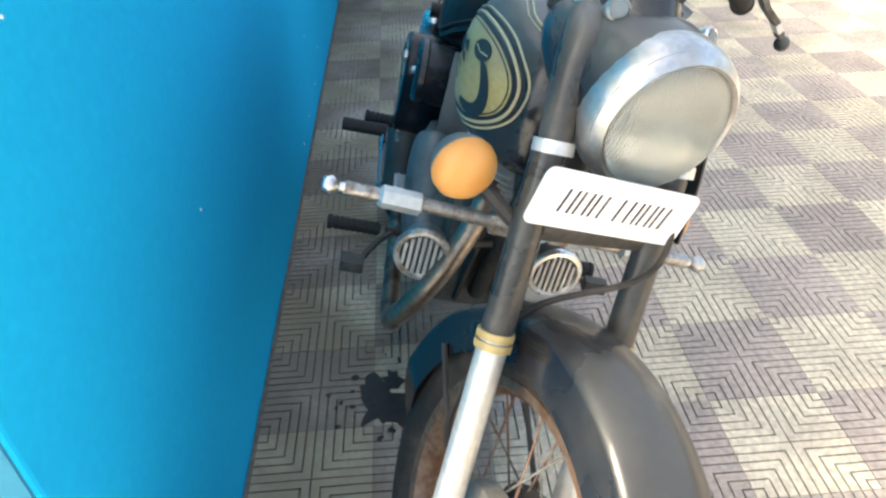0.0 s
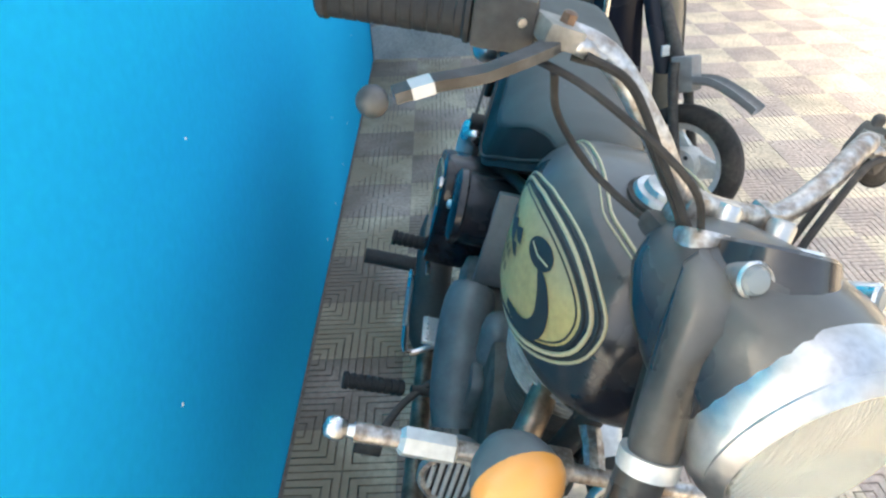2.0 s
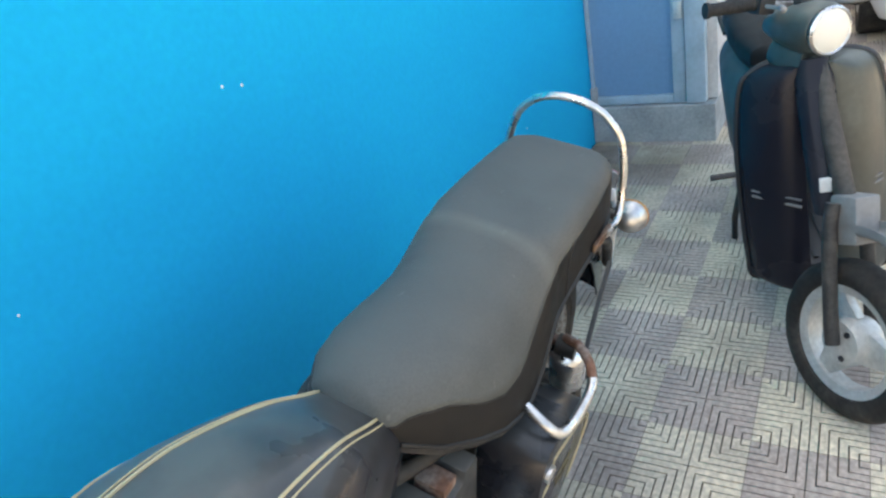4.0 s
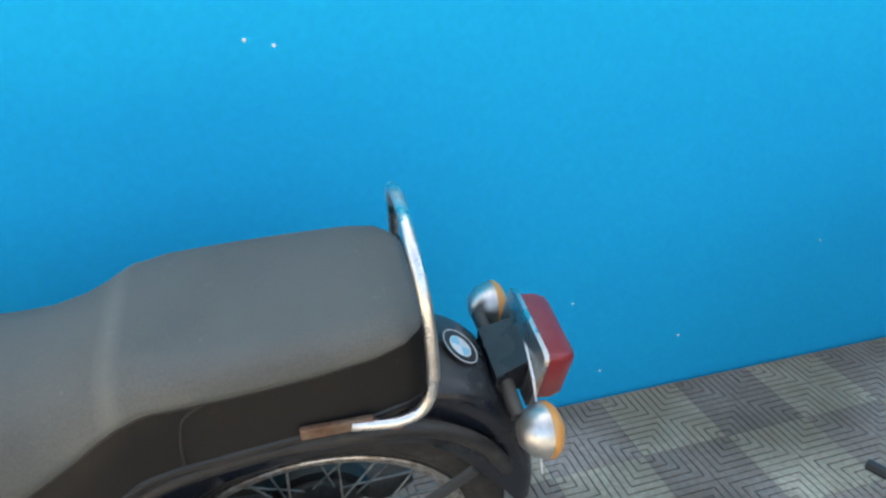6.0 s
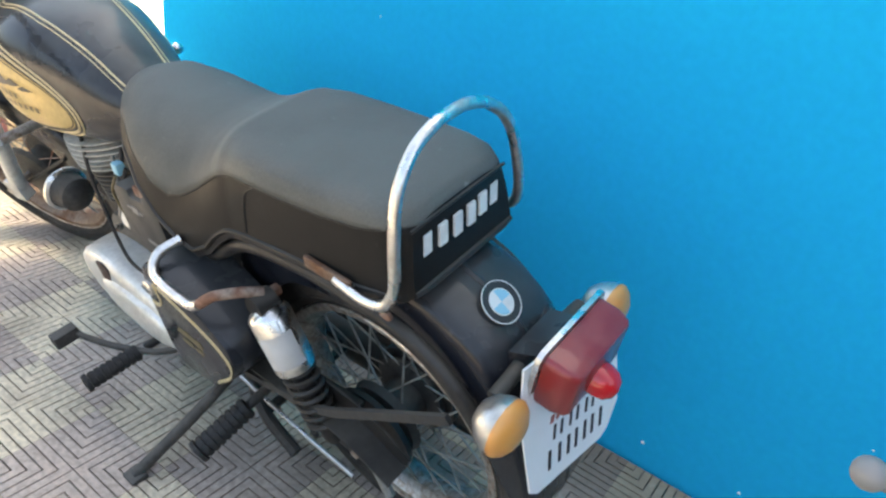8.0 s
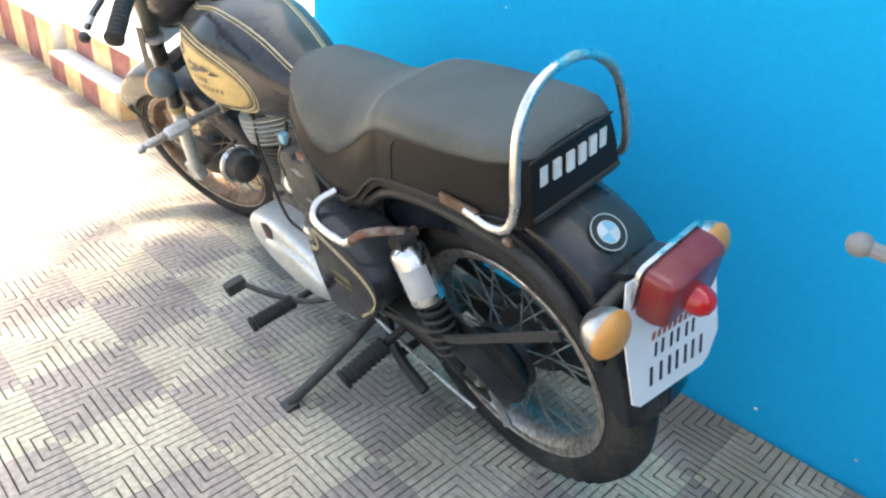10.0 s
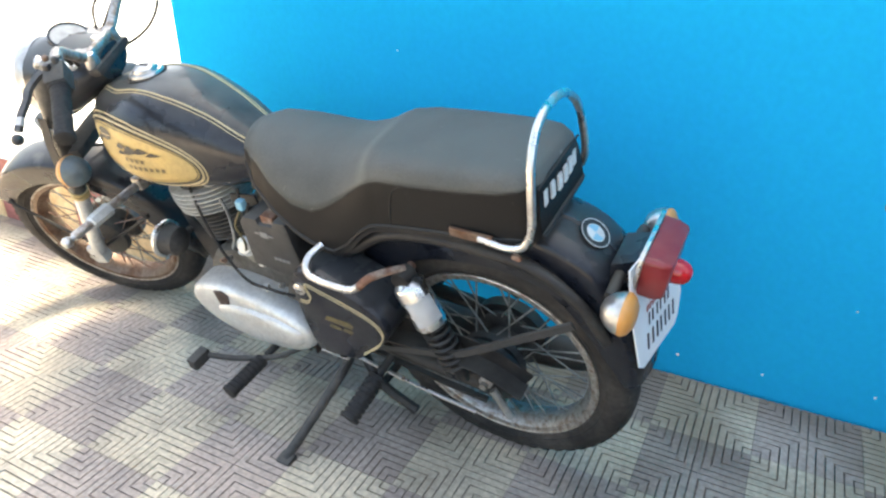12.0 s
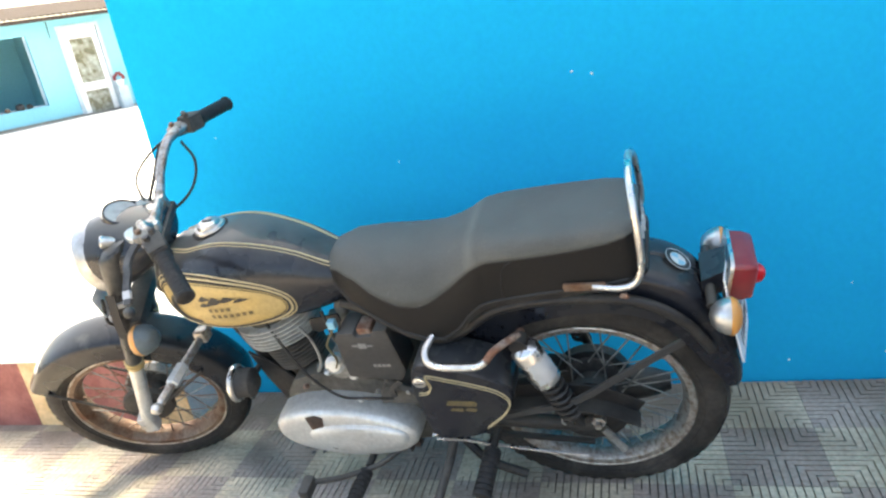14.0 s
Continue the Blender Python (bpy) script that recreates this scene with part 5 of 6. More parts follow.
for s in (-1, 1):
    y = 0.102 * s
    p = lambda z: Vector((fork_u(z), y, z))
    leg = on_leg("fork_leg", rod(p(0.285), p(0.575), 0.0205, 18), ALLOY, label="dull silver fork slider")
    on_leg("axle_clamp", box(p(0.30) + Vector((-0.022, -0.020, -0.035)), p(0.30) + Vector((0.022, 0.020, 0.035)), 0.008), ALLOY, leg)
    on_leg("brass_ring", joined(lathe([(0, 0.025), (0.010, 0.025)], p(0.560), RAKE, 24), lathe([(0.014, 0.025), (0.024, 0.025)], p(0.560), RAKE, 24)), GOLD, leg, "worn brass-coloured ring")
    on_leg("lower_shroud", rod(p(0.583), p(0.805), 0.0215, 20), SHROUD, leg, "black fork shroud under dust")
    on_fork("silver_ring", lathe([(0, 0.0262), (0.016, 0.0262)], p(0.802), RAKE, 24), ALLOY, leg)
    on_fork("upper_shroud", loft([[Vector((u + r * math.cos(a), s * v + 0.9 * r * math.sin(a), z)) for a in [2 * math.pi * i / 20 for i in range(20)]] for u, v, z, r in ((fork_u(0.815), 0.102, 0.815, 0.0235), (fork_u(0.86), 0.102, 0.86, 0.025), (fork_u(0.905), 0.100, 0.905, 0.028), (0.058, 0.095, 0.935, 0.030), (0.074, 0.088, 0.952, 0.028), (0.086, 0.078, 0.962, 0.020))]), SHROUD, leg, "upper fork cover grey with dust")
    # front indicator
    c = Vector((0.036, s * (0.192 if s > 0 else 0.165), 0.750 if s > 0 else 0.712))
    ind = on_fork("front_indicator", lathe([(-0.042, 0.004), (-0.038, 0.018), (-0.024, 0.032), (-0.008, 0.039), (0.004, 0.041)], c, (-1, 0, 0), 26), TIMING, label="front turn indicator with a grey body")
    on_fork("lens", lathe([(0.004, 0.0418), (0.012, 0.041), (0.022, 0.035), (0.029, 0.022), (0.032, 0.0)], c, (-1, 0, 0), 26), AMBER, ind, "faded orange domed lens")
    on_fork("stem", rod(p(0.700), c + Vector((0.02, 0, 0)), 0.010, 8), FRAME_BLACK, ind)
    # pilot lamp on the nacelle
    q = Vector((0.056, s * 0.074, 0.970))
    pilot = on_fork("pilot_lamp", lathe([(-0.035, 0.009), (-0.02, 0.012), (0.0, 0.0150), (0.005, 0.0160), (0.008, 0.0142), (0.006, 0.0125)], q, (-0.8, s * 0.25, 0.45), 24), CHROME, label="small round pilot lamp with a chrome rim")
    on_fork("lens", lathe([(0.0055, 0.0128), (0.010, 0.0095), (0.012, 0.0)], q, (-0.8, s * 0.25, 0.45), 24), FROSTED, pilot, "milky lens")
on_leg("axle", rod(FRONT_AXLE + Vector((0, -0.125, 0)), FRONT_AXLE + Vector((0, 0.125, 0)), 0.009, 10), OLD_CHROME)
front_drum = on_leg("front_drum", lathe([(0, 0.088), (0.03, 0.086), (0.036, 0.05), (0.045, 0.03)], FRONT_AXLE + Vector((0, 0.03, 0)), (0, 1, 0), 28), DIRTY_ALLOY)
on_fork("lower_yoke", box((fork_u(0.715) - 0.010, -0.11, 0.700), (fork_u(0.715) + 0.055, 0.11, 0.732), 0.012), GREY_BLACK)

# nacelle and headlamp
HL = Vector((-0.014, 0.002, 0.884))
HL_DIR = Vector((-1, 0, -0.10)).normalized()


def nacelle_ring(t):
    """Sections from the lamp rim backwards and up to the handlebar clamp."""
    c = HL.lerp(Vector((0.190, 0, 0.925)), t)
    hw = float(np.interp(t, (0, 0.25, 0.55, 0.8, 1), (0.096, 0.110, 0.118, 0.100, 0.060)))
    hu = float(np.interp(t, (0, 0.3, 0.6, 1), (0.094, 0.092, 0.072, 0.035)))
    hd = float(np.interp(t, (0, 0.3, 0.6, 1), (0.094, 0.086, 0.065, 0.040)))
    out = []
    for i in range(32):
        a = 2 * math.pi * i / 32
        s = math.sin(a)
        out.append(c + Vector((0.10 * 0 - 0.02 * s * (1 - t), hw * math.cos(a), (hu if s > 0 else hd) * s)))
    return out


nacelle = on_fork("headlamp_nacelle", loft([nacelle_ring(i / 12) for i in range(13)]), DUSTY_BLACK, label="rounded black headlamp nacelle under dust")
rim = on_fork("headlamp_rim", lathe([(-0.024, 0.0985), (-0.008, 0.1000), (0.008, 0.0990), (0.015, 0.0955), (0.017, 0.0962), (0.025, 0.0915), (0.030, 0.086), (0.027, 0.082), (0.010, 0.081)], HL, HL_DIR, 64, caps=False), DULL_CHROME, label="wide chrome headlamp rim")
bowl = on_fork("reflector", lathe([(0.012, 0.083), (0.000, 0.073), (-0.02, 0.055), (-0.035, 0.030), (-0.040, 0.006)], HL, HL_DIR, 40, caps=False), REFLECTOR, rim, "bright reflector bowl")
flute = []
for i in range(-17, 18):
    y = i * 0.0048
    l = math.sqrt(0.083 ** 2 - y * y) * 0.94
    pts = []
    for k in range(9):
        z = -l + 2 * l * k / 8
        pts.append(HL + HL_DIR * (0.0265 + 0.016 * (1 - (y * y + z * z) / 0.086 ** 2)) + Vector((0, y, z)))
    flute.append(sweep(pts, circle(0.0020, 5)))
lens = on_fork("headlamp_lens", lathe([(0.022, 0.085), (0.032, 0.070), (0.038, 0.045), (0.041, 0.0)], HL, HL_DIR, 48), LENS_GLASS, rim, "domed fluted headlamp glass")
on_fork("fluting", joined(*flute), LENS_GLASS, rim)
on_fork("bulb", ball(HL + HL_DIR * -0.005, 0.010), FROSTED, rim)
# instruments
SP = Vector((0.086, 0.022, 0.974))
SP_N = Vector((0.48, -0.05, 0.87)).normalized()
on_fork("speedometer", lathe([(-0.050, 0.060), (-0.020, 0.054), (0.000, 0.050), (0.007, 0.049), (0.010, 0.045), (0.005, 0.043)], SP, SP_N, 36), DUSTY_BLACK, nacelle, "round speedometer with a dusty glass")
on_fork("dial", lathe([(0.0055, 0.043), (0.0065, 0.0)], SP, SP_N, 36), DIAL, nacelle, "pale dusty dial")
on_fork("needle", moved(box((-0.002, -0.004, 0.0), (0.002, 0.030, 0.0016)), Matrix.Translation(SP + SP_N * 0.0066) @ SP_N.to_track_quat("Z", "Y").to_matrix().to_4x4() @ Matrix.Rotation(radians(130), 4, "Z")), DARK_PLASTIC, nacelle)
for y in (-0.062, 0.062):
    on_fork("ammeter" if y > 0 else "ignition_switch", lathe([(-0.02, 0.022), (0.006, 0.025), (0.010, 0.022), (0.010, 0.0)], (0.128, y, 0.955), SP_N, 24), OLD_CHROME if y > 0 else ALLOY, nacelle)
for x, y in ((0.164, 0.012), (0.152, -0.050), (0.184, -0.060)):
    on_fork("knob", lathe([(-0.03, 0.013), (0.008, 0.014), (0.013, 0.011), (0.014, 0.0)], (x, y, 0.966), (0.3, 0, 1), 16), DULL_CHROME, nacelle)
on_fork("top_yoke", box((0.140, -0.075, 0.920), (0.200, 0.075, 0.945), 0.012), GREY_BLACK, nacelle)
for s in (-1, 1):
    on_fork("bar_clamp", box((0.162, s * 0.050 - 0.012, 0.935), (0.192, s * 0.050 + 0.012, 0.981), 0.007), OLD_CHROME, nacelle, "rusty handlebar clamp")
# front plate
fplate = on_fork("front_number_plate", moved(prism(rounded(0.232, 0.076, 0.010, 3), (0, 1, 0), (0, 0, 1), (-1, 0, 0), (0, 0, 0), 0.003), Matrix.Translation((-0.064, 0.034, 0.780)) @ Matrix.Rotation(radians(1), 4, "X") @ Matrix.Rotation(radians(-2), 4, "Z")), WHITE, label="white number plate with black bars")
FP = Matrix.Translation((-0.064, 0.034, 0.780)) @ Matrix.Rotation(radians(1), 4, "X") @ Matrix.Rotation(radians(-2), 4, "Z")
for i in range(7):
    y0 = 0.080 - 0.022 * i - (0.010 if i > 2 else 0)
    for dy in ((0.0, -0.013) if i != 3 else (-0.006,)):
        on_fork("plate_bar", moved(prism([(y0 + dy, -0.016), (y0 + dy - 0.003, -0.016), (y0 + dy - 0.007, 0.016), (y0 + dy - 0.004, 0.016)], (0, 1, 0), (0, 0, 1), (-1, 0, 0), (-0.0032, 0, 0), 0.0008), FP), INK, fplate)
# handlebar
BAR = [(0.330, -0.372, 0.995), (0.292, -0.300, 1.020), (0.262, -0.235, 1.042), (0.225, -0.175, 1.050), (0.192, -0.115, 1.010), (0.178, -0.065, 0.972), (0.176, 0.0, 0.966)]
bar = on_fork("handlebar", tube(BAR + [(u, -y, z - 0.058 * y) for u, y, z in BAR[-2::-1]], 0.0120, 12, 8), OLD_CHROME, label="chrome handlebar pitted with rust")
for s in (-1, 1):
    a, b = Vector((0.268, s * 0.248, 1.052 if s > 0 else 1.038)), Vector((0.330, s * 0.375, 1.016 if s > 0 else 0.994))
    d = (b - a).normalized()
    on_fork("grip", lathe([(0.03, 0.014), (0.032, 0.0225), (0.036, 0.0225), (0.038, 0.0195), (0.044, 0.0195), (0.045, 0.0185)] + [(0.046 + 0.012 * i + k, r) for i in range(9) for k, r in ((0, 0.0185), (0.009, 0.0185), (0.0096, 0.0176), (0.0114, 0.0176))] + [(0.154, 0.0190), (0.156, 0.0205), (0.162, 0.0200), (0.165, 0.016), (0.166, 0.0)], a, d, 20), GRIP_RUBBER, bar, "ribbed black rubber grip")
    switch = on_fork("switch_block", moved(box((-0.028, -0.022, -0.022), (0.026, 0.022, 0.024), 0.008), Matrix.Translation(a + d * 0.005) @ d.to_track_quat("X", "Z").to_matrix().to_4x4()), GREY_BLACK, bar, "worn grey switch housing")
    on_fork("switch_button", box(a + Vector((-0.012, s * 0.006 - 0.006, 0.022)), a + Vector((0.0, s * 0.006 + 0.006, 0.034)), 0.002), DARK_PLASTIC, switch)
    perch = a - d * 0.035
    way = [perch + Vector(p) for p in ((-0.020, 0, -0.004), (-0.040, s * 0.022, -0.010), (-0.054, s * 0.050, -0.022), (-0.056, s * 0.072, -0.036), (-0.058, s * 0.105, -0.050), (-0.058, s * 0.132, -0.067))]
    lever = on_fork("lever", strap(way, 0.009, 0.015, up=(1, 0, 0)), LEVER, bar, "curved hand lever with a ball end")
    on_fork("lever_band", strap([way[4].lerp(way[5], k) for k in (0.05, 0.6)], 0.0100, 0.0160, up=(1, 0, 0)), BAND_WHITE, lever, "pale band round the lever")
    on_fork("lever_ball", ball(perch + Vector((-0.057, s * 0.146, -0.076)), 0.0125), LEVER, lever)
    on_fork("lever_perch", moved(box((-0.022, -0.016, -0.008), (0.016, 0.020, 0.012), 0.005), Matrix.Translation(perch + Vector((-0.012, 0, 0)))), DIRTY_ALLOY, bar, "grimy lever perch")
    on_fork("adjuster", lathe([(0, 0.006), (0.004, 0.008), (0.016, 0.008), (0.020, 0.005), (0.030, 0.005)], perch + Vector((-0.026, -s * 0.010, 0.0)), (-0.35, -s, -0.1), 12), OLD_CHROME, bar)
    on_fork("perch_bolt", lathe([(0, 0.007), (0.008, 0.007), (0.010, 0.004)], perch + Vector((-0.020, 0.0, 0.012)), (0, 0, 1), 6), RUSTY_RIM, bar)
    for k in (0, 1):
        on_fork("cable", tube([perch + Vector((-0.040 + 0.02 * k, -s * 0.018, -0.004 - 0.008 * k)), perch + Vector((-0.058 + 0.018 * k, -s * 0.060, -0.012)), Vector((0.165 + 0.014 * k, s * 0.110, 1.000)), Vector((0.140 + 0.014 * k, s * 0.075, 0.962)), Vector((0.120 + 0.02 * k, s * 0.052, 0.930))], 0.0042, 7), RUBBER, bar)
    on_fork("switch_lever", moved(lathe([(0, 0.007), (0.010, 0.0075), (0.014, 0.005), (0.016, 0)], (0, 0, 0), (0, 0, 1), 12), Matrix.Translation(a + Vector((0.004, -s * 0.012, 0.024)))), GREY_BLACK, switch)
    on_fork("switch_screw", lathe([(0, 0.004), (0.003, 0.004)], a + Vector((-0.024, s * 0.002, 0.008)), (-1, 0, 0), 10), OLD_CHROME, switch)
on_fork("cable", tube([(0.250, 0.235, 1.035), (0.18, 0.20, 1.04), (0.12, 0.12, 1.01), (0.13, 0.06, 0.955)], 0.0035, 7), RUBBER, bar)
on_fork("cable", tube([(0.238, 0.205, 1.030), (0.262, 0.165, 0.985), (0.245, 0.110, 0.945), (0.200, 0.060, 0.928), (0.160, 0.040, 0.938)], 0.0038, 7), RUBBER, bar)
on_fork("cable", tube([(-0.05, -0.075, 0.80), (-0.085, -0.06, 0.70), (-0.060, 0.075, 0.60), (-0.10, 0.135, 0.45), (-0.16, 0.12, 0.37)], 0.0045, 7), RUBBER)
on_fork("strap_tail", strap([(0.015, -0.13, 0.85), (-0.005, -0.14, 0.78), (-0.02, -0.145, 0.715)], 0.022, 0.003, up=(0, 1, 0)), DARK_PLASTIC, label="loose black strap")

# ---- door block at the end of the wall ----
structure("plinth", box((DOOR_X - 0.02, -0.62, -0.02), (DOOR_X + 5.6, WALL_Y - 0.003, 0.195), 0.008), CONCRETE, "worn concrete plinth under the door", "plinth")
# Length beyond the door and the height are unseen, added to shade the yard.
structure("wall_door", joined(box((DOOR_X + 0.06, -0.62, 0.20), (DOOR_X + 5.6, WALL_Y - 0.003, 4.3)), box((DOOR_X, -0.62, 2.25), (DOOR_X + 0.055, WALL_Y - 0.003, 4.3))), PLASTER, "plastered wall round the door, run on unseen to shade the yard", "wall")
door = tagged(part("door_1", box((DOOR_X + 0.020, -0.415, 0.245), (DOOR_X + 0.045, 0.000, 2.15), 0.004), DOOR_BLUE, smooth=False), "closed grey-blue sheet door in a pale frame", "door", kind="structure")
for a, b in (((0, -0.008, 0.20), (0.05, 0.010, 2.2)), ((0, -0.475, 0.20), (0.05, -0.415, 2.2)), ((0, -0.415, 0.20), (0.05, -0.008, 0.245)), ((0, -0.415, 2.15), (0.05, -0.008, 2.2))):
    part("door_frame", box((DOOR_X + a[0], a[1], a[2]), (DOOR_X + b[0], b[1], b[2]), 0.004), DOOR_FRAME, door, "pale blue-grey steel frame")
part("post", box((DOOR_X - 0.015, -0.575, 0.20), (DOOR_X + 0.05, -0.480, 2.2), 0.006), DOOR_FRAME, door, "pale painted post")
part("hinge", box((DOOR_X - 0.014, -0.470, 0.62), (DOOR_X - 0.002, -0.430, 0.70), 0.003), ALLOY, door)
part("patch", box((DOOR_X - 0.024, -0.02, 0.20), (DOOR_X + 0.02, WALL_Y - 0.002, 0.30), 0.006), CONCRETE, door, "crumbling plaster at the corner")

# ---- raised platform with a painted kerb, step, far house ----
PLAT = 0.29
structure("platform", joined(box((-2.45, -0.21, -0.02), (WALL_END - 0.002, 0.30, PLAT)), box((-30, -0.28, -0.02), (-2.452, 0.30, PLAT)), prism([(-32, 0.302), (WALL_END - 0.002, 0.302), (WALL_END - 0.002, 34.0), (-32, 34.0)], (1, 0, 0), (0, 1, 0), (0, 0, 1), (0, 0, -0.02), PLAT + 0.02)), PLASTER, "raised pale concrete platform in the sun", "platform")
kerb = tagged(new("kerb_paint"), "kerb face painted in yellow and maroon blocks", "kerb", kind="structure")
step = structure("step", box((-2.40, -0.33, -0.02), (-1.475, -0.216, 0.15), 0.006), PLASTER, "low concrete step before the platform", "step")
part("painted_block", box((-0.548, -0.2135, -0.01), (WALL_END - 0.004, -0.209, PLAT - 0.006)), YELLOW, kerb, smooth=False)
x, k = -0.55, 1
while x > -2.40:
    part("painted_block", box((x - 0.25, -0.2135, -0.01), (x - 0.002, -0.209, PLAT - 0.006)), YELLOW if k % 2 == 0 else MAROON, kerb, smooth=False)
    x, k = x - 0.25, k + 1
x = -2.455
while x > -9:
    part("painted_block", box((x - 0.25, -0.2835, -0.01), (x - 0.002, -0.279, PLAT - 0.006)), YELLOW if k % 2 else MAROON, kerb, smooth=False)
    x, k = x - 0.25, k + 1
for k in range(4):
    part("painted_block", box((-1.478 - 0.23 * (k + 1), -0.3335, -0.01), (-1.480 - 0.23 * k, -0.329, 0.13)), MAROON if k % 2 else YELLOW, step, smooth=False)
part("painted_block", box((-1.476, -0.328, -0.01), (-1.4715, -0.218, 0.13)), YELLOW, step, smooth=False)

H_AT, H_ALONG, H_BACK = Vector((-13.456, 11.316, 0.0)), Vector((0.55372, 0.83270, 0)), Vector((-0.83270, 0.55372, 0))
HOUSE = Matrix(((H_ALONG.x, H_BACK.x, 0, H_AT.x), (H_ALONG.y, H_BACK.y, 0, H_AT.y), (0, 0, 1, H_AT.z), (0, 0, 0, 1))) @ Matrix.Translation((0, 0, PLAT)) @ Matrix.Scale(1.318, 4) @ Matrix.Translation((0, 0, -PLAT))
house = thing("house", "pale blue single-storey house with a corrugated roof", "house", at=HOUSE)


def on_house(name, bm, material, parent=None, label=""):
    return part(name, bm, material, parent or house, label, smooth=False)


W0, W1, D0, D1 = -0.35, 1.10, 1.70, 2.36
WLO, WHI, DHI, EAVE = 0.62, 1.91, 1.94, 2.16
P0, P1 = -0.89, -0.75
for a, b in (((W0, 0, 0), (W1, 0.2, WLO)), ((P1, 0, WHI), (W1, 0.2, EAVE)), ((W1, 0, 0), (D0, 0.2, EAVE)), ((D0, 0, DHI), (D1, 0.2, EAVE)), ((D1, 0, 0), (9, 0.2, EAVE)), ((P0, 2.2, 0), (9, 2.4, EAVE)), ((P0, 0.2, 0), (P1, 2.2, EAVE)), ((8.8, 0.2, 0), (9, 2.2, EAVE)), ((1.35, 0.2, 0), (1.45, 2.2, EAVE))):
    on_house("wall", box(a, b), PALE_BLUE, label="pale blue painted wall")
on_house("pillar", box((P0, -0.01, 0), (P1, 0.19, EAVE)), PALE_BLUE, label="pale blue corner pillar")
on_house("inner_floor", box((P1, 0.2, 0.0), (8.8, 2.2, 0.30)), CONCRETE)
win = on_house("window", prism([(W0, WLO + 0.004), (W1, WLO + 0.004), (W1, WHI), (W1 - 0.04, WHI), (W1 - 0.04, WLO + 0.03), (W0 + 0.06, WLO + 0.03), (W0 + 0.06, WHI), (W0, WHI)], (1, 0, 0), (0, 0, 1), (0, 1, 0), (0, 0.10, 0), 0.06), DOOR_FRAME, label="wide open window with a dim room behind")
on_house("sill", box((W0, -0.03, WLO - 0.04), (W1, 0.2, WLO + 0.002)), PALE_BLUE, win)
hdoor = on_house("door", joined(box((D0, 0.04, 0.05), (D0 + 0.12, 0.10, DHI)), box((D1 - 0.10, 0.04, 0.05), (D1, 0.10, DHI)), box((D0 + 0.12, 0.04, 1.74), (D1 - 0.10, 0.10, DHI)), box((D0 + 0.12, 0.04, 0.74), (D1 - 0.10, 0.10, 0.90)), box((D0 + 0.12, 0.04, 0.05), (D1 - 0.10, 0.10, 0.20))), WHITE, label="white door with two glass panels")
on_house("pane", box((D0 + 0.12, 0.065, 0.90), (D1 - 0.10, 0.075, 1.74)), PANE_DIM, hdoor)
on_house("pane", box((D0 + 0.12, 0.065, 0.20), (D1 - 0.10, 0.075, 0.74)), PANE_DIM, hdoor)
on_house("frame", joined(box((D0 - 0.07, -0.02, 0.0), (D0, 0.10, DHI + 0.06)), box((D1, -0.02, 0.0), (D1 + 0.06, 0.10, DHI + 0.06)), box((D0, -0.02, DHI), (D1, 0.10, DHI + 0.06))), DOOR_FRAME, hdoor)
# Thin brown strip for the darker line along the wall's foot.
on_house("plinth", joined(box((W0, -0.035, PLAT - 0.004), (D0 - 0.072, -0.003, PLAT + 0.05)), box((D0 - 0.07, -0.035, PLAT - 0.004), (9, -0.022, PLAT + 0.035))), FAR_WALL, label="brown strip along the foot of the wall")
ridges = []
for i in range(98):
    x = P0 - 0.35 + 0.105 * i
    ridges.append(sweep([Vector((x, -0.30, EAVE + 0.02)), Vector((x, 3.4, EAVE + 0.55))], [(0.0525 * math.cos(math.pi * a / 6), 0.03 * math.sin(math.pi * a / 6)) for a in range(7)] + [(-0.0525 * math.cos(math.pi * a / 6), 0.03 * math.sin(math.pi * a / 6) - 0.01) for a in range(7)], up=(0, 0, 1)))
on_house("roof", joined(*ridges), ROOF_SHEET, label="weathered corrugated roof sheets")
# Added strip standing in for the overhang's shaded underside.
on_house("purlin", box((P0 - 0.3, -0.29, EAVE - 0.055), (9.2, -0.23, EAVE + 0.006)), ROOF_SHEET, label="dark strip for the shaded underside of the roof edge")
on_house("conduit", rod((1.50, -0.015, 1.80), (1.51, -0.015, 2.1), 0.008), DARK_PLASTIC)
for x, r, m in ((0.78, 0.055, DARK_PLASTIC), (0.62, 0.075, DARK_PLASTIC), (0.40, 0.05, RUST), (0.20, 0.06, DARK_PLASTIC)):
    q = part("jar", moved(lathe([(0, r * 0.7), (0.02, r), (r * 1.2, r), (r * 1.6, r * 0.5), (r * 1.7, 0.0)], (x, 0.08, WLO + 0.003), (0, 0, 1), 14), HOUSE), m)
    tagged(q, "small dark jar on the window sill", "jar", "jars on the sill")
pot = thing("flower_pot", "red and white potted flowers on a stand beside the door", "flower pot", at=HOUSE)
part("stand", box((2.36, -0.22, 0.29), (2.56, -0.04, 0.72), 0.01), DOOR_FRAME, pot)
part("pot", lathe([(0, 0.05), (0.12, 0.08), (0.12, 0.0)], (2.46, -0.13, 0.722), (0, 0, 1), 14), WHITE, pot)
part("flowers", joined(*[ball((2.46 + 0.09 * math.cos(i * 2.4), -0.13 + 0.07 * math.sin(i * 2.4), 0.87 + 0.035 * (i % 4)), 0.032, segs=8) for i in range(11)]), RED, pot)

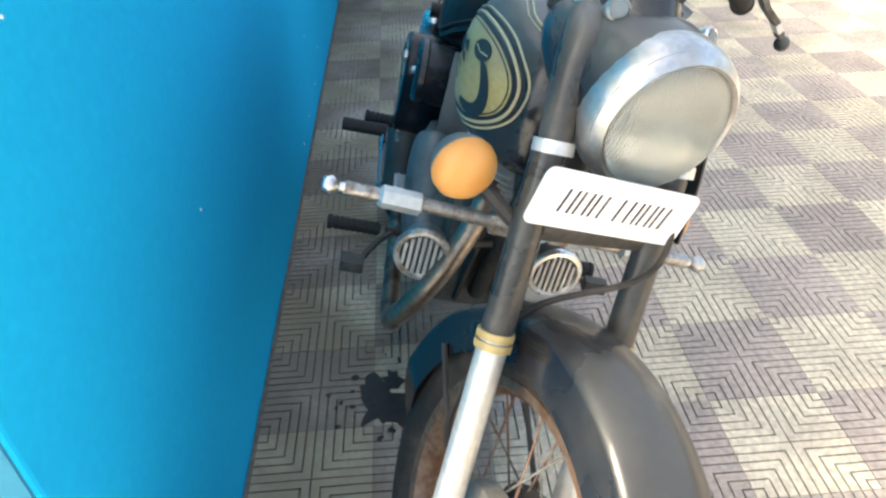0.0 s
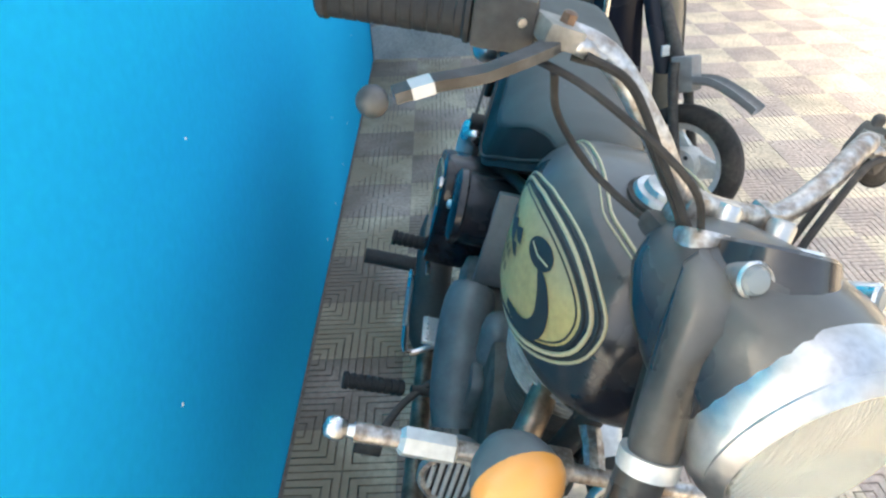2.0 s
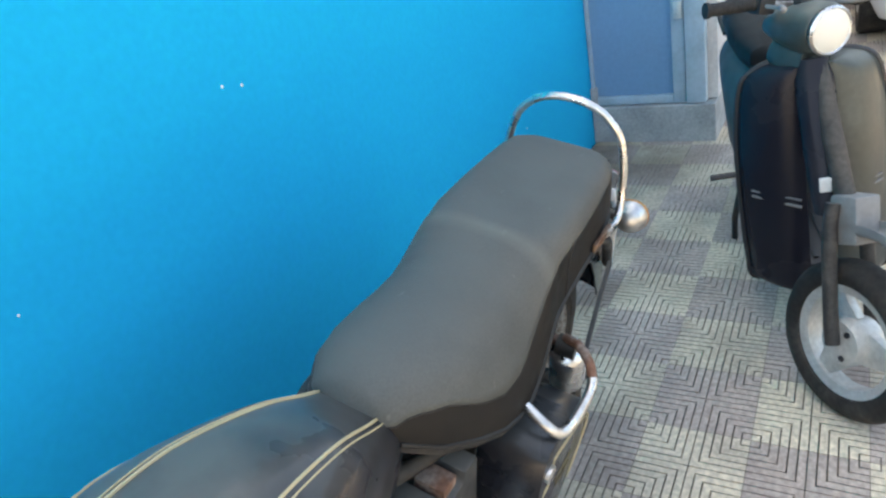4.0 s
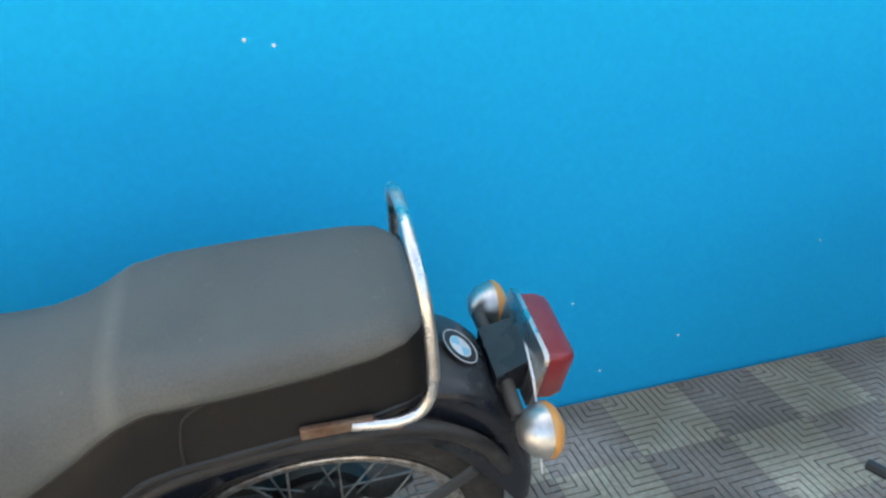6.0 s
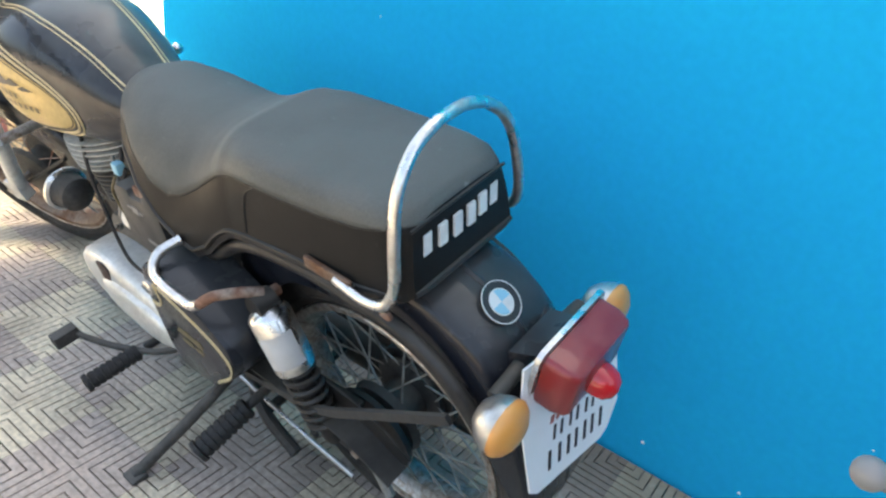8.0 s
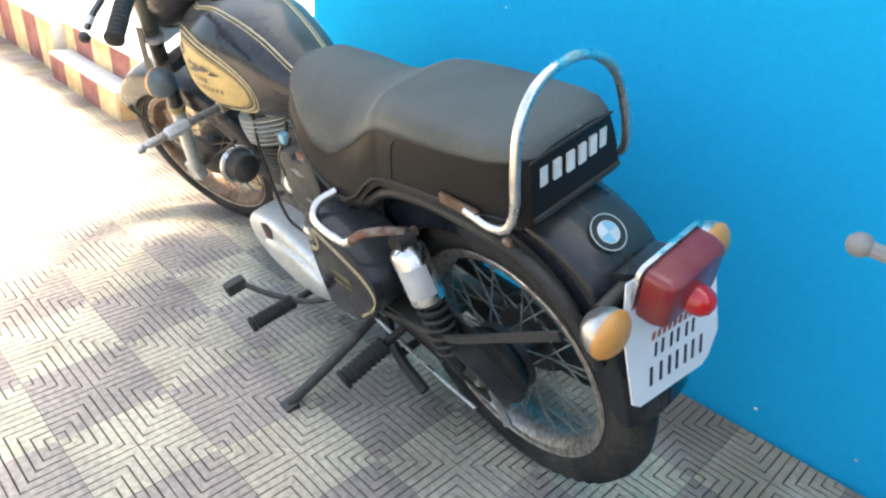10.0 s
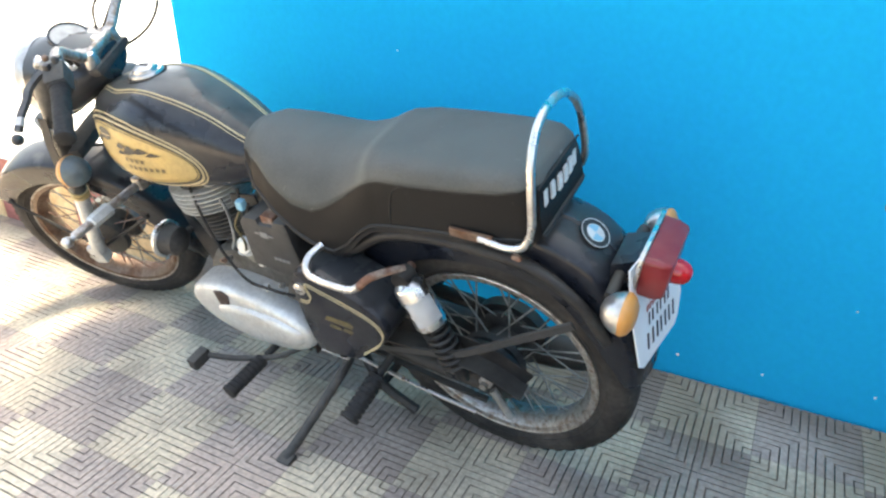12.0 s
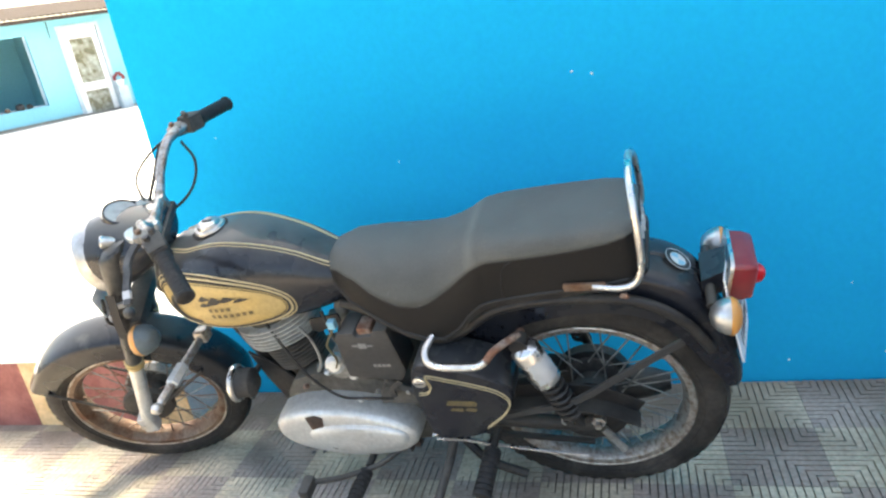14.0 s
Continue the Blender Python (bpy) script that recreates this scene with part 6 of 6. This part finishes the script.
# low yard wall beyond the house, with a coping, a bucket before it and a bush behind it
YARD_WALL = mat("blue grey yard wall paint", (0.20, 0.36, 0.44), 0.7, mottle=(2, (0.15, 0.28, 0.34), 0.7), grain=(30, 0.08), bump=0.2)
LEAF = mat("dry green leaves", (0.085, 0.105, 0.035), 0.6, mottle=(3, (0.16, 0.13, 0.06), 0.8), grain=(8, 0.4))
yard = tagged(part("wall_yard", moved(box((-7.0, 0.55, 0.0), (P0 - 0.004, 0.75, 0.98)), HOUSE), YARD_WALL, smooth=False), "low blue-grey yard wall beside the house", "wall", kind="structure")
part("coping", moved(box((-7.0, 0.52, 0.984), (P0 - 0.004, 0.78, 1.04), 0.01), HOUSE), RUST, yard, "rusty brown coping")
tagged(part("bucket", moved(lathe([(0, 0.075), (0.19, 0.095), (0.20, 0.100), (0.19, 0.090), (0.01, 0.07), (0.012, 0)], (-1.17, 0.30, PLAT), (0, 0, 1), 18), HOUSE), WHITE), "pale plastic bucket on the ground by the wall", "bucket")
rng = random.Random(21)
bush = thing("bush", "dry green bush behind the low yard wall", "bush", at=HOUSE)
part("stem", joined(*[tube([(-2.2 + 0.5 * i, 1.5, 0.2), (-2.2 + 0.5 * i + rng.uniform(-0.1, 0.1), 1.5, 0.9), (-2.2 + 0.5 * i + rng.uniform(-0.2, 0.2), 1.45, 1.7)], 0.03, 6, scale=lambda k: 1 - 0.7 * k) for i in range(5)]), RUST, bush)
leaf_v, leaf_f = [], []
for i in range(900):
    c = Vector((rng.uniform(-2.6, 0.0), 1.45 + rng.gauss(0, 0.22), 1.0 + abs(rng.gauss(0, 0.38))))
    a, b = Vector((rng.gauss(0, 1), rng.gauss(0, 1), rng.gauss(0, 1))).normalized(), Vector((rng.gauss(0, 1), rng.gauss(0, 1), rng.gauss(0, 1))).normalized()
    l, w = rng.uniform(0.05, 0.11), rng.uniform(0.02, 0.04)
    k = len(leaf_v)
    leaf_v += [c - a * l, c + b * w, c + a * l, c - b * w]
    leaf_f.append((k, k + 1, k + 2, k + 3))
tagged(part("leaves", raw(leaf_v, leaf_f), LEAF, bush, smooth=False), kind="stuff")

# ---- parked scooter ----
SC = Matrix.Translation((2.012, -1.162, 0)) @ pose(0, 0, 0, 0, 0, 13) @ pose(0, 0, 0, -5.0)
scooter = thing("scooter", "dusty black step-through scooter with its front wheel turned", "scooter", at=SC)
S_HEAD = Vector((0.06, 0, 0.95))
S_RAKE = Vector((0.40, 0, 0.917)).normalized()
S_TURN = Matrix.Translation(S_HEAD) @ Matrix.Rotation(radians(33), 4, S_RAKE) @ Matrix.Translation(-S_HEAD)


def on_scooter(name, bm, material, parent=None, label=""):
    return part(name, bm, material, parent or scooter, label)


def on_column(name, bm, material, parent=None, label=""):
    return part(name, moved(bm, S_TURN), material, parent or scooter, label)


def small_wheel(c, put, name):
    w = new(name)
    w.parent = scooter
    put("tyre", turned_ring(c, 0.165, [(-0.034, -0.018), (-0.040, 0.0), (-0.034, 0.024), (-0.018, 0.037), (0.018, 0.037), (0.034, 0.024), (0.040, 0.0), (0.034, -0.018), (0.02, -0.026), (-0.02, -0.026)], 56), RUBBER, w)
    put("rim", turned_ring(c, 0.138, [(-0.030, 0.012), (-0.024, 0.010), (-0.018, -0.008), (0.018, -0.008), (0.024, 0.010), (0.030, 0.012), (0.022, -0.016), (-0.022, -0.016)], 48), ALLOY, w, "dull pressed rim")
    put("hub", lathe([(-0.045, 0.02), (-0.040, 0.055), (-0.02, 0.062), (0.02, 0.062), (0.040, 0.055), (0.045, 0.02)], c, (0, 1, 0), 28), ALLOY, w)
    for i in range(3):
        a = 2 * math.pi * i / 3 + 0.6
        put("rim_arm", prism([(-0.045, 0.05), (0.045, 0.05), (0.022, 0.128), (-0.022, 0.128)], (math.cos(a), 0, -math.sin(a)), (math.sin(a), 0, math.cos(a)), (0, 1, 0), Vector(c) + Vector((0, -0.012, 0)), 0.024, 0.004), ALLOY, w)
    for i in range(3):
        a = 2 * math.pi * i / 3
        put("hub_bolt", lathe([(0, 0.008), (0.006, 0.008)], Vector(c) + Vector((0.038 * math.cos(a), 0.040, 0.038 * math.sin(a))), (0, 1, 0), 6), DARK_PLASTIC, w)
    return w


S_FRONT = Vector((-0.295, 0, 0.203))
small_wheel(S_FRONT, on_column, "front_wheel")
small_wheel(Vector((1.00, 0, 0.205)), on_scooter, "rear_wheel")
for s in (-1, 1):
    on_column("fork_arm", tube([S_FRONT + Vector((0.0, s * 0.060, 0.0)), S_FRONT + Vector((0.035, s * 0.058, 0.10)), S_FRONT + Vector((0.085, s * 0.052, 0.26)), S_FRONT + Vector((0.10, s * 0.045, 0.33))], 0.017, 10), GREY_BLACK, label="grey fork arm")
on_column("front_guard", shell([S_FRONT + Vector(p) for p in ((0.07, 0, 0.275), (-0.02, 0, 0.292), (-0.10, 0, 0.275), (-0.165, 0, 0.250), (-0.19, 0, 0.238))], guard_section(0.036, 0.014, 0.018)), PLASTIC_GREY, label="grey plastic front mudguard")
on_column("guard_skirt", prism([(0.02, 0.25), (0.10, 0.22), (0.125, 0.34), (0.05, 0.36)], (1, 0, 0), (0, 0, 1), (0, 1, 0), S_FRONT + Vector((0, -0.036, 0)), 0.072, 0.01), PLASTIC_GREY)
# leg shield: two swept panels and a centre cover
for s in (-1, 1):
    prof = [(0.030, 0.822), (0.090, 0.824), (0.142, 0.800), (0.165, 0.745), (0.180, 0.600), (0.181, 0.400), (0.176, 0.260), (0.160, 0.195), (0.030, 0.180)]
    rings = []
    for y, z in [(p.y, p.z) for p in smooth_path([(0, y, z) for y, z in prof], 4)]:
        x = 0.06 * ((y - 0.03) / 0.17) ** 1.4 - 0.02 + 0.10 * (0.5 - abs(z - 0.5)) * 0.0
        rings.append([(x + (z - 0.2) * 0.02, s * y, z)])
    outer = [r[0] for r in rings]
    verts, faces = [], []
    for i, (x, y, z) in enumerate(outer):
        for k in range(6):
            f = k / 5
            yy = s * 0.028 + (y - s * 0.028) * f
            xx = -0.030 + 0.085 * f ** 1.7 - 0.018 * math.sin(math.pi * f)
            verts += [Vector((xx, yy, z)), Vector((xx + 0.012, yy, z))]
    n = len(outer)
    for i in range(n - 1):
        for k in range(5):
            a, b = (i * 6 + k) * 2, ((i + 1) * 6 + k) * 2
            faces += [(a, a + 2, b + 2, b), (a + 1, b + 1, b + 3, a + 3)]
        a, b = (i * 6 + 5) * 2, ((i + 1) * 6 + 5) * 2
        faces += [(a, a + 1, b + 1, b)]
    bm = raw(verts, faces)
    bmesh.ops.recalc_face_normals(bm, faces=bm.faces)
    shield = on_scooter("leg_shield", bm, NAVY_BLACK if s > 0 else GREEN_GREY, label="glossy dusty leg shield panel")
    on_scooter("shield_edge", tube([Vector((0.060, y, z)) for x, y, z in outer[::2]], 0.008, 8), DARK_PLASTIC, shield)
    on_scooter("trim_rod", joined(rod((-0.050, s * 0.045, 0.458), (0.018, s * 0.155, 0.478), 0.004, 6), rod((-0.050, s * 0.045, 0.478), (0.018, s * 0.155, 0.494), 0.003, 6)), PLASTIC_GREY, shield)
    if s > 0:
        on_scooter("side_peg", rod((0.06, s * 0.19, 0.53), (0.06, s * 0.255, 0.53), 0.009, 8), DARK_PLASTIC, shield)
cover = on_scooter("centre_cover", loft([[(x0 - 0.030 * math.cos(a), w * math.sin(a), z) for a in [radians(-100 + 200 * i / 10) for i in range(11)]] for x0, w, z in ((-0.010, 0.034, 0.840), (-0.030, 0.044, 0.79), (-0.085, 0.042, 0.64), (-0.135, 0.036, 0.52), (-0.150, 0.033, 0.49))]), NAVY_BLACK, label="navy centre cover")
on_scooter("maker_mark", box((-0.160, -0.026, 0.545), (-0.148, 0.020, 0.580), 0.002), LETTER_WHITE, cover, "small white worn mark")
on_column("steering_tube", rod(S_FRONT + Vector((0.105, 0, 0.32)), S_HEAD + S_RAKE * 0.06, 0.024, 14), GREY_BLACK)
# handlebar head
head = on_column("headlamp_shell", loft([[(x + 0.07, w * math.cos(a), 0.900 + h * math.sin(a)) for a in [2 * math.pi * i / 24 for i in range(24)]] for x, w, h in ((-0.100, 0.056, 0.056), (-0.090, 0.064, 0.064), (-0.05, 0.070, 0.064), (0.0, 0.072, 0.052), (0.05, 0.060, 0.036), (0.075, 0.036, 0.020))]), GREEN_GREY, label="dusty dark headlamp shell")
on_column("headlamp_rim", lathe([(0, 0.056), (0.008, 0.058), (0.014, 0.053), (0.010, 0.049)], (-0.033, 0, 0.900), (-1, 0, 0), 30, caps=False), CHROME, head)
on_column("headlamp_lens", lathe([(0.010, 0.051), (0.018, 0.036), (0.022, 0.0)], (-0.033, 0, 0.900), (-1, 0, 0), 30), WHITE_GLASS, head, "milky headlamp glass")
on_column("horn_cowl", loft([[(x + 0.05, w * math.cos(a), z + h * math.sin(a)) for a in [2 * math.pi * i / 20 for i in range(20)]] for x, w, h, z in ((-0.06, 0.045, 0.045, 0.82), (0.0, 0.058, 0.055, 0.82), (0.05, 0.05, 0.05, 0.83))]), GREEN_GREY, head)
sbar = on_column("handlebar", tube([(0.123, -0.210, 0.946), (0.105, -0.115, 0.9546), (0.090, 0, 0.945), (0.105, 0.115, 0.9546), (0.123, 0.210, 0.946)], 0.010, 10), OLD_CHROME, label="scooter handlebar")
for s in (-1, 1):
    a, b = Vector((0.103, s * 0.098, 0.955)), Vector((0.125, s * 0.222, 0.945))
    d = (b - a).normalized()
    on_column("grip", lathe([(0.0, 0.019), (0.008, 0.019), (0.010, 0.016)] + [(0.012 + 0.012 * i + k, r) for i in range(9) for k, r in ((0, 0.0165), (0.006, 0.0165), (0.0065, 0.0152), (0.0115, 0.0152))] + [(0.122, 0.020), (0.130, 0.020), (0.132, 0)], a, d, 16), GRIP_RUBBER, sbar)
    on_column("switch_block", box(Vector((0.078, s * 0.085 - 0.022, 0.930)), Vector((0.122, s * 0.085 + 0.022, 0.975)), 0.006), DARK_PLASTIC, sbar)
    lever = on_column("lever", tube([(0.080, s * 0.090, 0.950), (0.030, s * 0.095, 0.952), (-0.020, s * 0.130, 0.962), (-0.104, s * 0.196, 0.969)], 0.0052, 8), PLASTIC_GREY, sbar, "alloy hand lever with a ball end")
    on_column("lever_ball", ball((-0.109, s * 0.199, 0.969), 0.0082), PLASTIC_GREY, lever)
# seat, body, floor
sseat = on_scooter("seat", loft([[(x, w * math.copysign(abs(math.cos(a)) ** 0.6, math.cos(a)), z + h * math.copysign(abs(math.sin(a)) ** 0.6, math.sin(a))) for a in [2 * math.pi * i / 24 for i in range(24)]] for x, w, h, z in ((0.45, 0.05, 0.03, 0.715), (0.47, 0.09, 0.045, 0.72), (0.60, 0.115, 0.052, 0.728), (0.80, 0.128, 0.056, 0.742), (1.00, 0.125, 0.060, 0.760), (1.10, 0.10, 0.055, 0.768), (1.13, 0.06, 0.035, 0.77))]), VINYL, label="dusty green-black scooter seat")
on_scooter("seat_trim", tube([(0.45, -0.10, 0.69), (0.62, -0.125, 0.685), (1.0, -0.135, 0.71), (1.13, -0.09, 0.72)], 0.006, 8), OLD_CHROME, sseat)
on_scooter("body_shell", loft([[(x, w * math.copysign(abs(math.cos(a)) ** 0.55, math.cos(a)), z + h * math.copysign(abs(math.sin(a)) ** 0.55, math.sin(a))) for a in [2 * math.pi * i / 24 for i in range(24)]] for x, w, h, z in ((0.43, 0.10, 0.20, 0.46), (0.50, 0.135, 0.22, 0.46), (0.75, 0.16, 0.21, 0.47), (1.05, 0.15, 0.16, 0.52), (1.24, 0.10, 0.11, 0.55))]), GREEN_GREY, label="dusty grey-green rear body")
board = on_scooter("floor_board", box((0.03, -0.155, 0.205), (0.52, 0.155, 0.235), 0.008), DARK_PLASTIC, label="ribbed black floor board")
for y in (-0.12, -0.08, -0.04, 0.0, 0.04, 0.08, 0.12):
    on_scooter("rib", box((0.06, y - 0.006, 0.234), (0.50, y + 0.006, 0.241)), DARK_PLASTIC, board)
on_scooter("carrier", joined(tube([(1.0, -0.12, 0.70), (1.2, -0.12, 0.74), (1.32, -0.06, 0.76), (1.32, 0.06, 0.76), (1.2, 0.12, 0.74), (1.0, 0.12, 0.70)], 0.008, 8), rod((1.2, -0.12, 0.74), (1.2, 0.12, 0.74), 0.007)), FRAME_BLACK)
on_scooter("tail_lamp", box((1.24, -0.05, 0.57), (1.29, 0.05, 0.64), 0.012), RED)
on_scooter("stand", joined(tube([(0.60, -0.14, 0.25), (0.62, -0.17, 0.12), (0.64, -0.18, 0.004)], 0.011, 8), tube([(0.60, 0.14, 0.25), (0.62, 0.17, 0.12), (0.64, 0.18, 0.004)], 0.011, 8)), FRAME_BLACK)

# ---- white car ----
car = thing("car", "white hatchback parked with its nose towards the yard", "car", at=Matrix.Translation((5.06, -2.09, 0)) @ pose(0, 0, 0, 0, 0, 3))


def on_car(name, bm, material, parent=None, label=""):
    return part(name, bm, material, parent or car, label)


def car_ring(x, w, lo, hi, top_w):
    return [(x, y, z) for y, z in ((-w * 0.94, lo), (-w, lo + 0.1), (-w, lo + (hi - lo) * 0.55), (-top_w, hi - 0.03), (-top_w * 0.9, hi), (top_w * 0.9, hi), (top_w, hi - 0.03), (w, lo + (hi - lo) * 0.55), (w, lo + 0.1), (w * 0.94, lo))]


on_car("body", loft([car_ring(*r) for r in ((0.0, 0.62, 0.21, 0.60, 0.55), (0.05, 0.74, 0.185, 0.72, 0.66), (0.2, 0.80, 0.18, 0.80, 0.70), (0.6, 0.83, 0.18, 0.92, 0.72), (1.0, 0.84, 0.18, 0.98, 0.74), (3.4, 0.84, 0.2, 1.0, 0.76), (3.7, 0.78, 0.25, 0.9, 0.7))]), CAR_WHITE, label="white painted body")
on_car("cabin", loft([car_ring(*r) for r in ((1.0, 0.78, 0.93, 0.99, 0.74), (1.7, 0.74, 0.93, 1.48, 0.60), (2.9, 0.74, 0.93, 1.50, 0.60), (3.5, 0.72, 0.93, 1.05, 0.64))]), DARK_PLASTIC, label="dark glazed cabin")
grille = on_car("grille", box((-0.012, -0.34, 0.262), (0.06, 0.34, 0.345), 0.015), DARK_PLASTIC, label="dark lower grille")
for i in range(4):
    on_car("grille_bar", box((-0.018, -0.33, 0.272 + 0.019 * i), (-0.010, 0.33, 0.278 + 0.019 * i)), FRAME_BLACK, grille)
on_car("upper_grille", box((0.005, -0.30, 0.66), (0.06, 0.30, 0.70), 0.01), DARK_PLASTIC)
on_car("badge", lathe([(0, 0.045), (0.012, 0.035), (0.014, 0.0)], (0.02, 0, 0.685), (-1, 0, 0.3), 6), CHROME)
cplate = on_car("number_plate", box((-0.026, -0.25, 0.356), (-0.016, 0.25, 0.456), 0.003), WHITE, label="white number plate with grey bars")
for y, w in ((-0.20, 0.07), (-0.10, 0.05), (-0.02, 0.05), (0.07, 0.13)):
    on_car("plate_bar", box((-0.0285, y, 0.378), (-0.0265, y + w, 0.432)), PLASTIC_GREY, cplate)
for s in (-1, 1):
    fog = on_car("fog_lamp", box((0.02, s * 0.50 - 0.055, 0.30), (0.09, s * 0.50 + 0.055, 0.385), 0.015), DARK_PLASTIC, label="dark fog lamp recess")
    on_car("lens", lathe([(0, 0.03), (0.008, 0.025), (0.010, 0)], (0.022, s * 0.50, 0.342), (-1, 0, 0), 16), FROSTED, fog)
    hl = on_car("headlight", loft([[(x, s * y, z) for y, z in ((0.42 + k, 0.62), (0.72 - k, 0.66 + k), (0.70 - k, 0.80 - k), (0.52 + k, 0.72 - k))] for x, k in ((0.20, 0.0), (0.06, 0.0), (0.035, 0.03))]), FROSTED, label="clear headlight")
    for x in (0.62, 3.0):
        cw = on_car("wheel", lathe([(-0.09, 0.20), (-0.09, 0.27), (-0.07, 0.29), (0.07, 0.29), (0.09, 0.27), (0.09, 0.20)], (x, s * 0.76, 0.29), (0, s, 0), 30), RUBBER)
        on_car("wheel_cover", lathe([(0.085, 0.20), (0.095, 0.12), (0.10, 0.0)], (x, s * 0.76, 0.29), (0, s, 0), 24), ALLOY, cw)

# far yard wall behind the car
structure("wall_far", box((10.5, -14, -0.1), (10.8, 8, 3.0)), FAR_WALL, "plain pale yard wall beyond the car", "wall")

# ---- floor tiles ----
def tile_mesh(name, material, sides=True):
    """One cement tile: four corners of nested angles standing proud of the grooves."""
    half, pitch, gap, top, low = TILE / 2 - 0.0008, 0.0212, 0.0038, 0.0, -0.004
    verts, faces = [], []

    def prism_up(poly):
        k, b = len(poly), len(verts)
        verts.extend((x, y, top) for x, y in poly)
        faces.append(tuple(range(b, b + k)))
        if sides:
            verts.extend((x, y, low) for x, y in poly)
            faces.extend((b + i, b + k + i, b + k + (i + 1) % k, b + (i + 1) % k) for i in range(k))

    for sx in (-1, 1):
        for sy in (-1, 1):
            for i in range(6):
                a = 0.0015 + pitch * i
                b = min(a + pitch - gap, half)
                if i == 5:
                    poly = [(a, a), (half, a), (half, half), (a, half)]
                else:
                    poly = [(a, a), (half, a), (half, b), (b, b), (b, half), (a, half)]
                poly = [(sx * x, sy * y) for x, y in poly]
                prism_up(poly if sx * sy > 0 else poly[::-1])
    me = bpy.data.meshes.new(name)
    me.from_pydata(verts, [], faces)
    me.materials.append(material)
    return me


floor = tagged(new("floor"), "patterned cream and mauve cement floor tiles", "floor", kind="structure")
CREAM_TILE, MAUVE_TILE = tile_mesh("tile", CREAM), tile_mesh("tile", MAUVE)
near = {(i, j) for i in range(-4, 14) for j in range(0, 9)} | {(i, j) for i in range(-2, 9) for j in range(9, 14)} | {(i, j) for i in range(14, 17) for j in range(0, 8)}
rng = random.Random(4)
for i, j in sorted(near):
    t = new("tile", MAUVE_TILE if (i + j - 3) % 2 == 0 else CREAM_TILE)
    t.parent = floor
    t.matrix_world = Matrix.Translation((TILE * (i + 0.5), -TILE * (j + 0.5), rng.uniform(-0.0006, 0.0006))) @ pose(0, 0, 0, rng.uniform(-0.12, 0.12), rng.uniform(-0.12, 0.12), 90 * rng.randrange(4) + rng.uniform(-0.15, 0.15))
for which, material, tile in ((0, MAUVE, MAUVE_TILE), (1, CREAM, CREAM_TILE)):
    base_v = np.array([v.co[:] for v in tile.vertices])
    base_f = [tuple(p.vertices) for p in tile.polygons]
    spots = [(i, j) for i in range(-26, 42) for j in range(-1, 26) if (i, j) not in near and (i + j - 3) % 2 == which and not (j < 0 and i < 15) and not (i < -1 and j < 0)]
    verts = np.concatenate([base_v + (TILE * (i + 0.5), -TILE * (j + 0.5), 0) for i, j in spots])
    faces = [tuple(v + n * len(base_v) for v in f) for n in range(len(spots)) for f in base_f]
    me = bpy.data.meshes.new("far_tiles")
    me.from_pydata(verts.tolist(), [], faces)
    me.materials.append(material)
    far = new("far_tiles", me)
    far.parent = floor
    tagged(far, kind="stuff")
# oil stain on the floor beside the front wheel: a ragged blot with drips and specks
stain = []
rng = random.Random(8)


def blot(x, y, r, n, z):
    pts = []
    for i in range(n):
        k = r * (0.55 + 0.65 * rng.random() + (0.35 if rng.random() < 0.2 else 0))
        pts.append((k * math.cos(2 * math.pi * i / n), k * 0.9 * math.sin(2 * math.pi * i / n)))
    pts = [(p.x, p.y) for p in smooth_path([(u, v, 0) for u, v in pts], 3, True)]
    return prism(pts, (1, 0, 0), (0, 1, 0), (0, 0, 1), (x, y, z), 0.0003)


for x, y, r, n, z in ((0.315, -0.275, 0.070, 26, 0.0012), (0.370, -0.255, 0.045, 18, 0.0016), (0.285, -0.315, 0.035, 16, 0.0020), (0.39, -0.30, 0.028, 14, 0.0024)):
    stain.append(blot(x, y, r, n, z))
for i in range(26):
    a, l = rng.uniform(0, 6.28), rng.uniform(0.07, 0.15)
    stain.append(blot(0.33 + l * math.cos(a), -0.28 + l * math.sin(a), rng.uniform(0.003, 0.011), 9, 0.0030 + 0.0001 * i))
tagged(part("oil_stain", joined(*stain), OIL, floor), "dark ragged oil stain on the tiles")
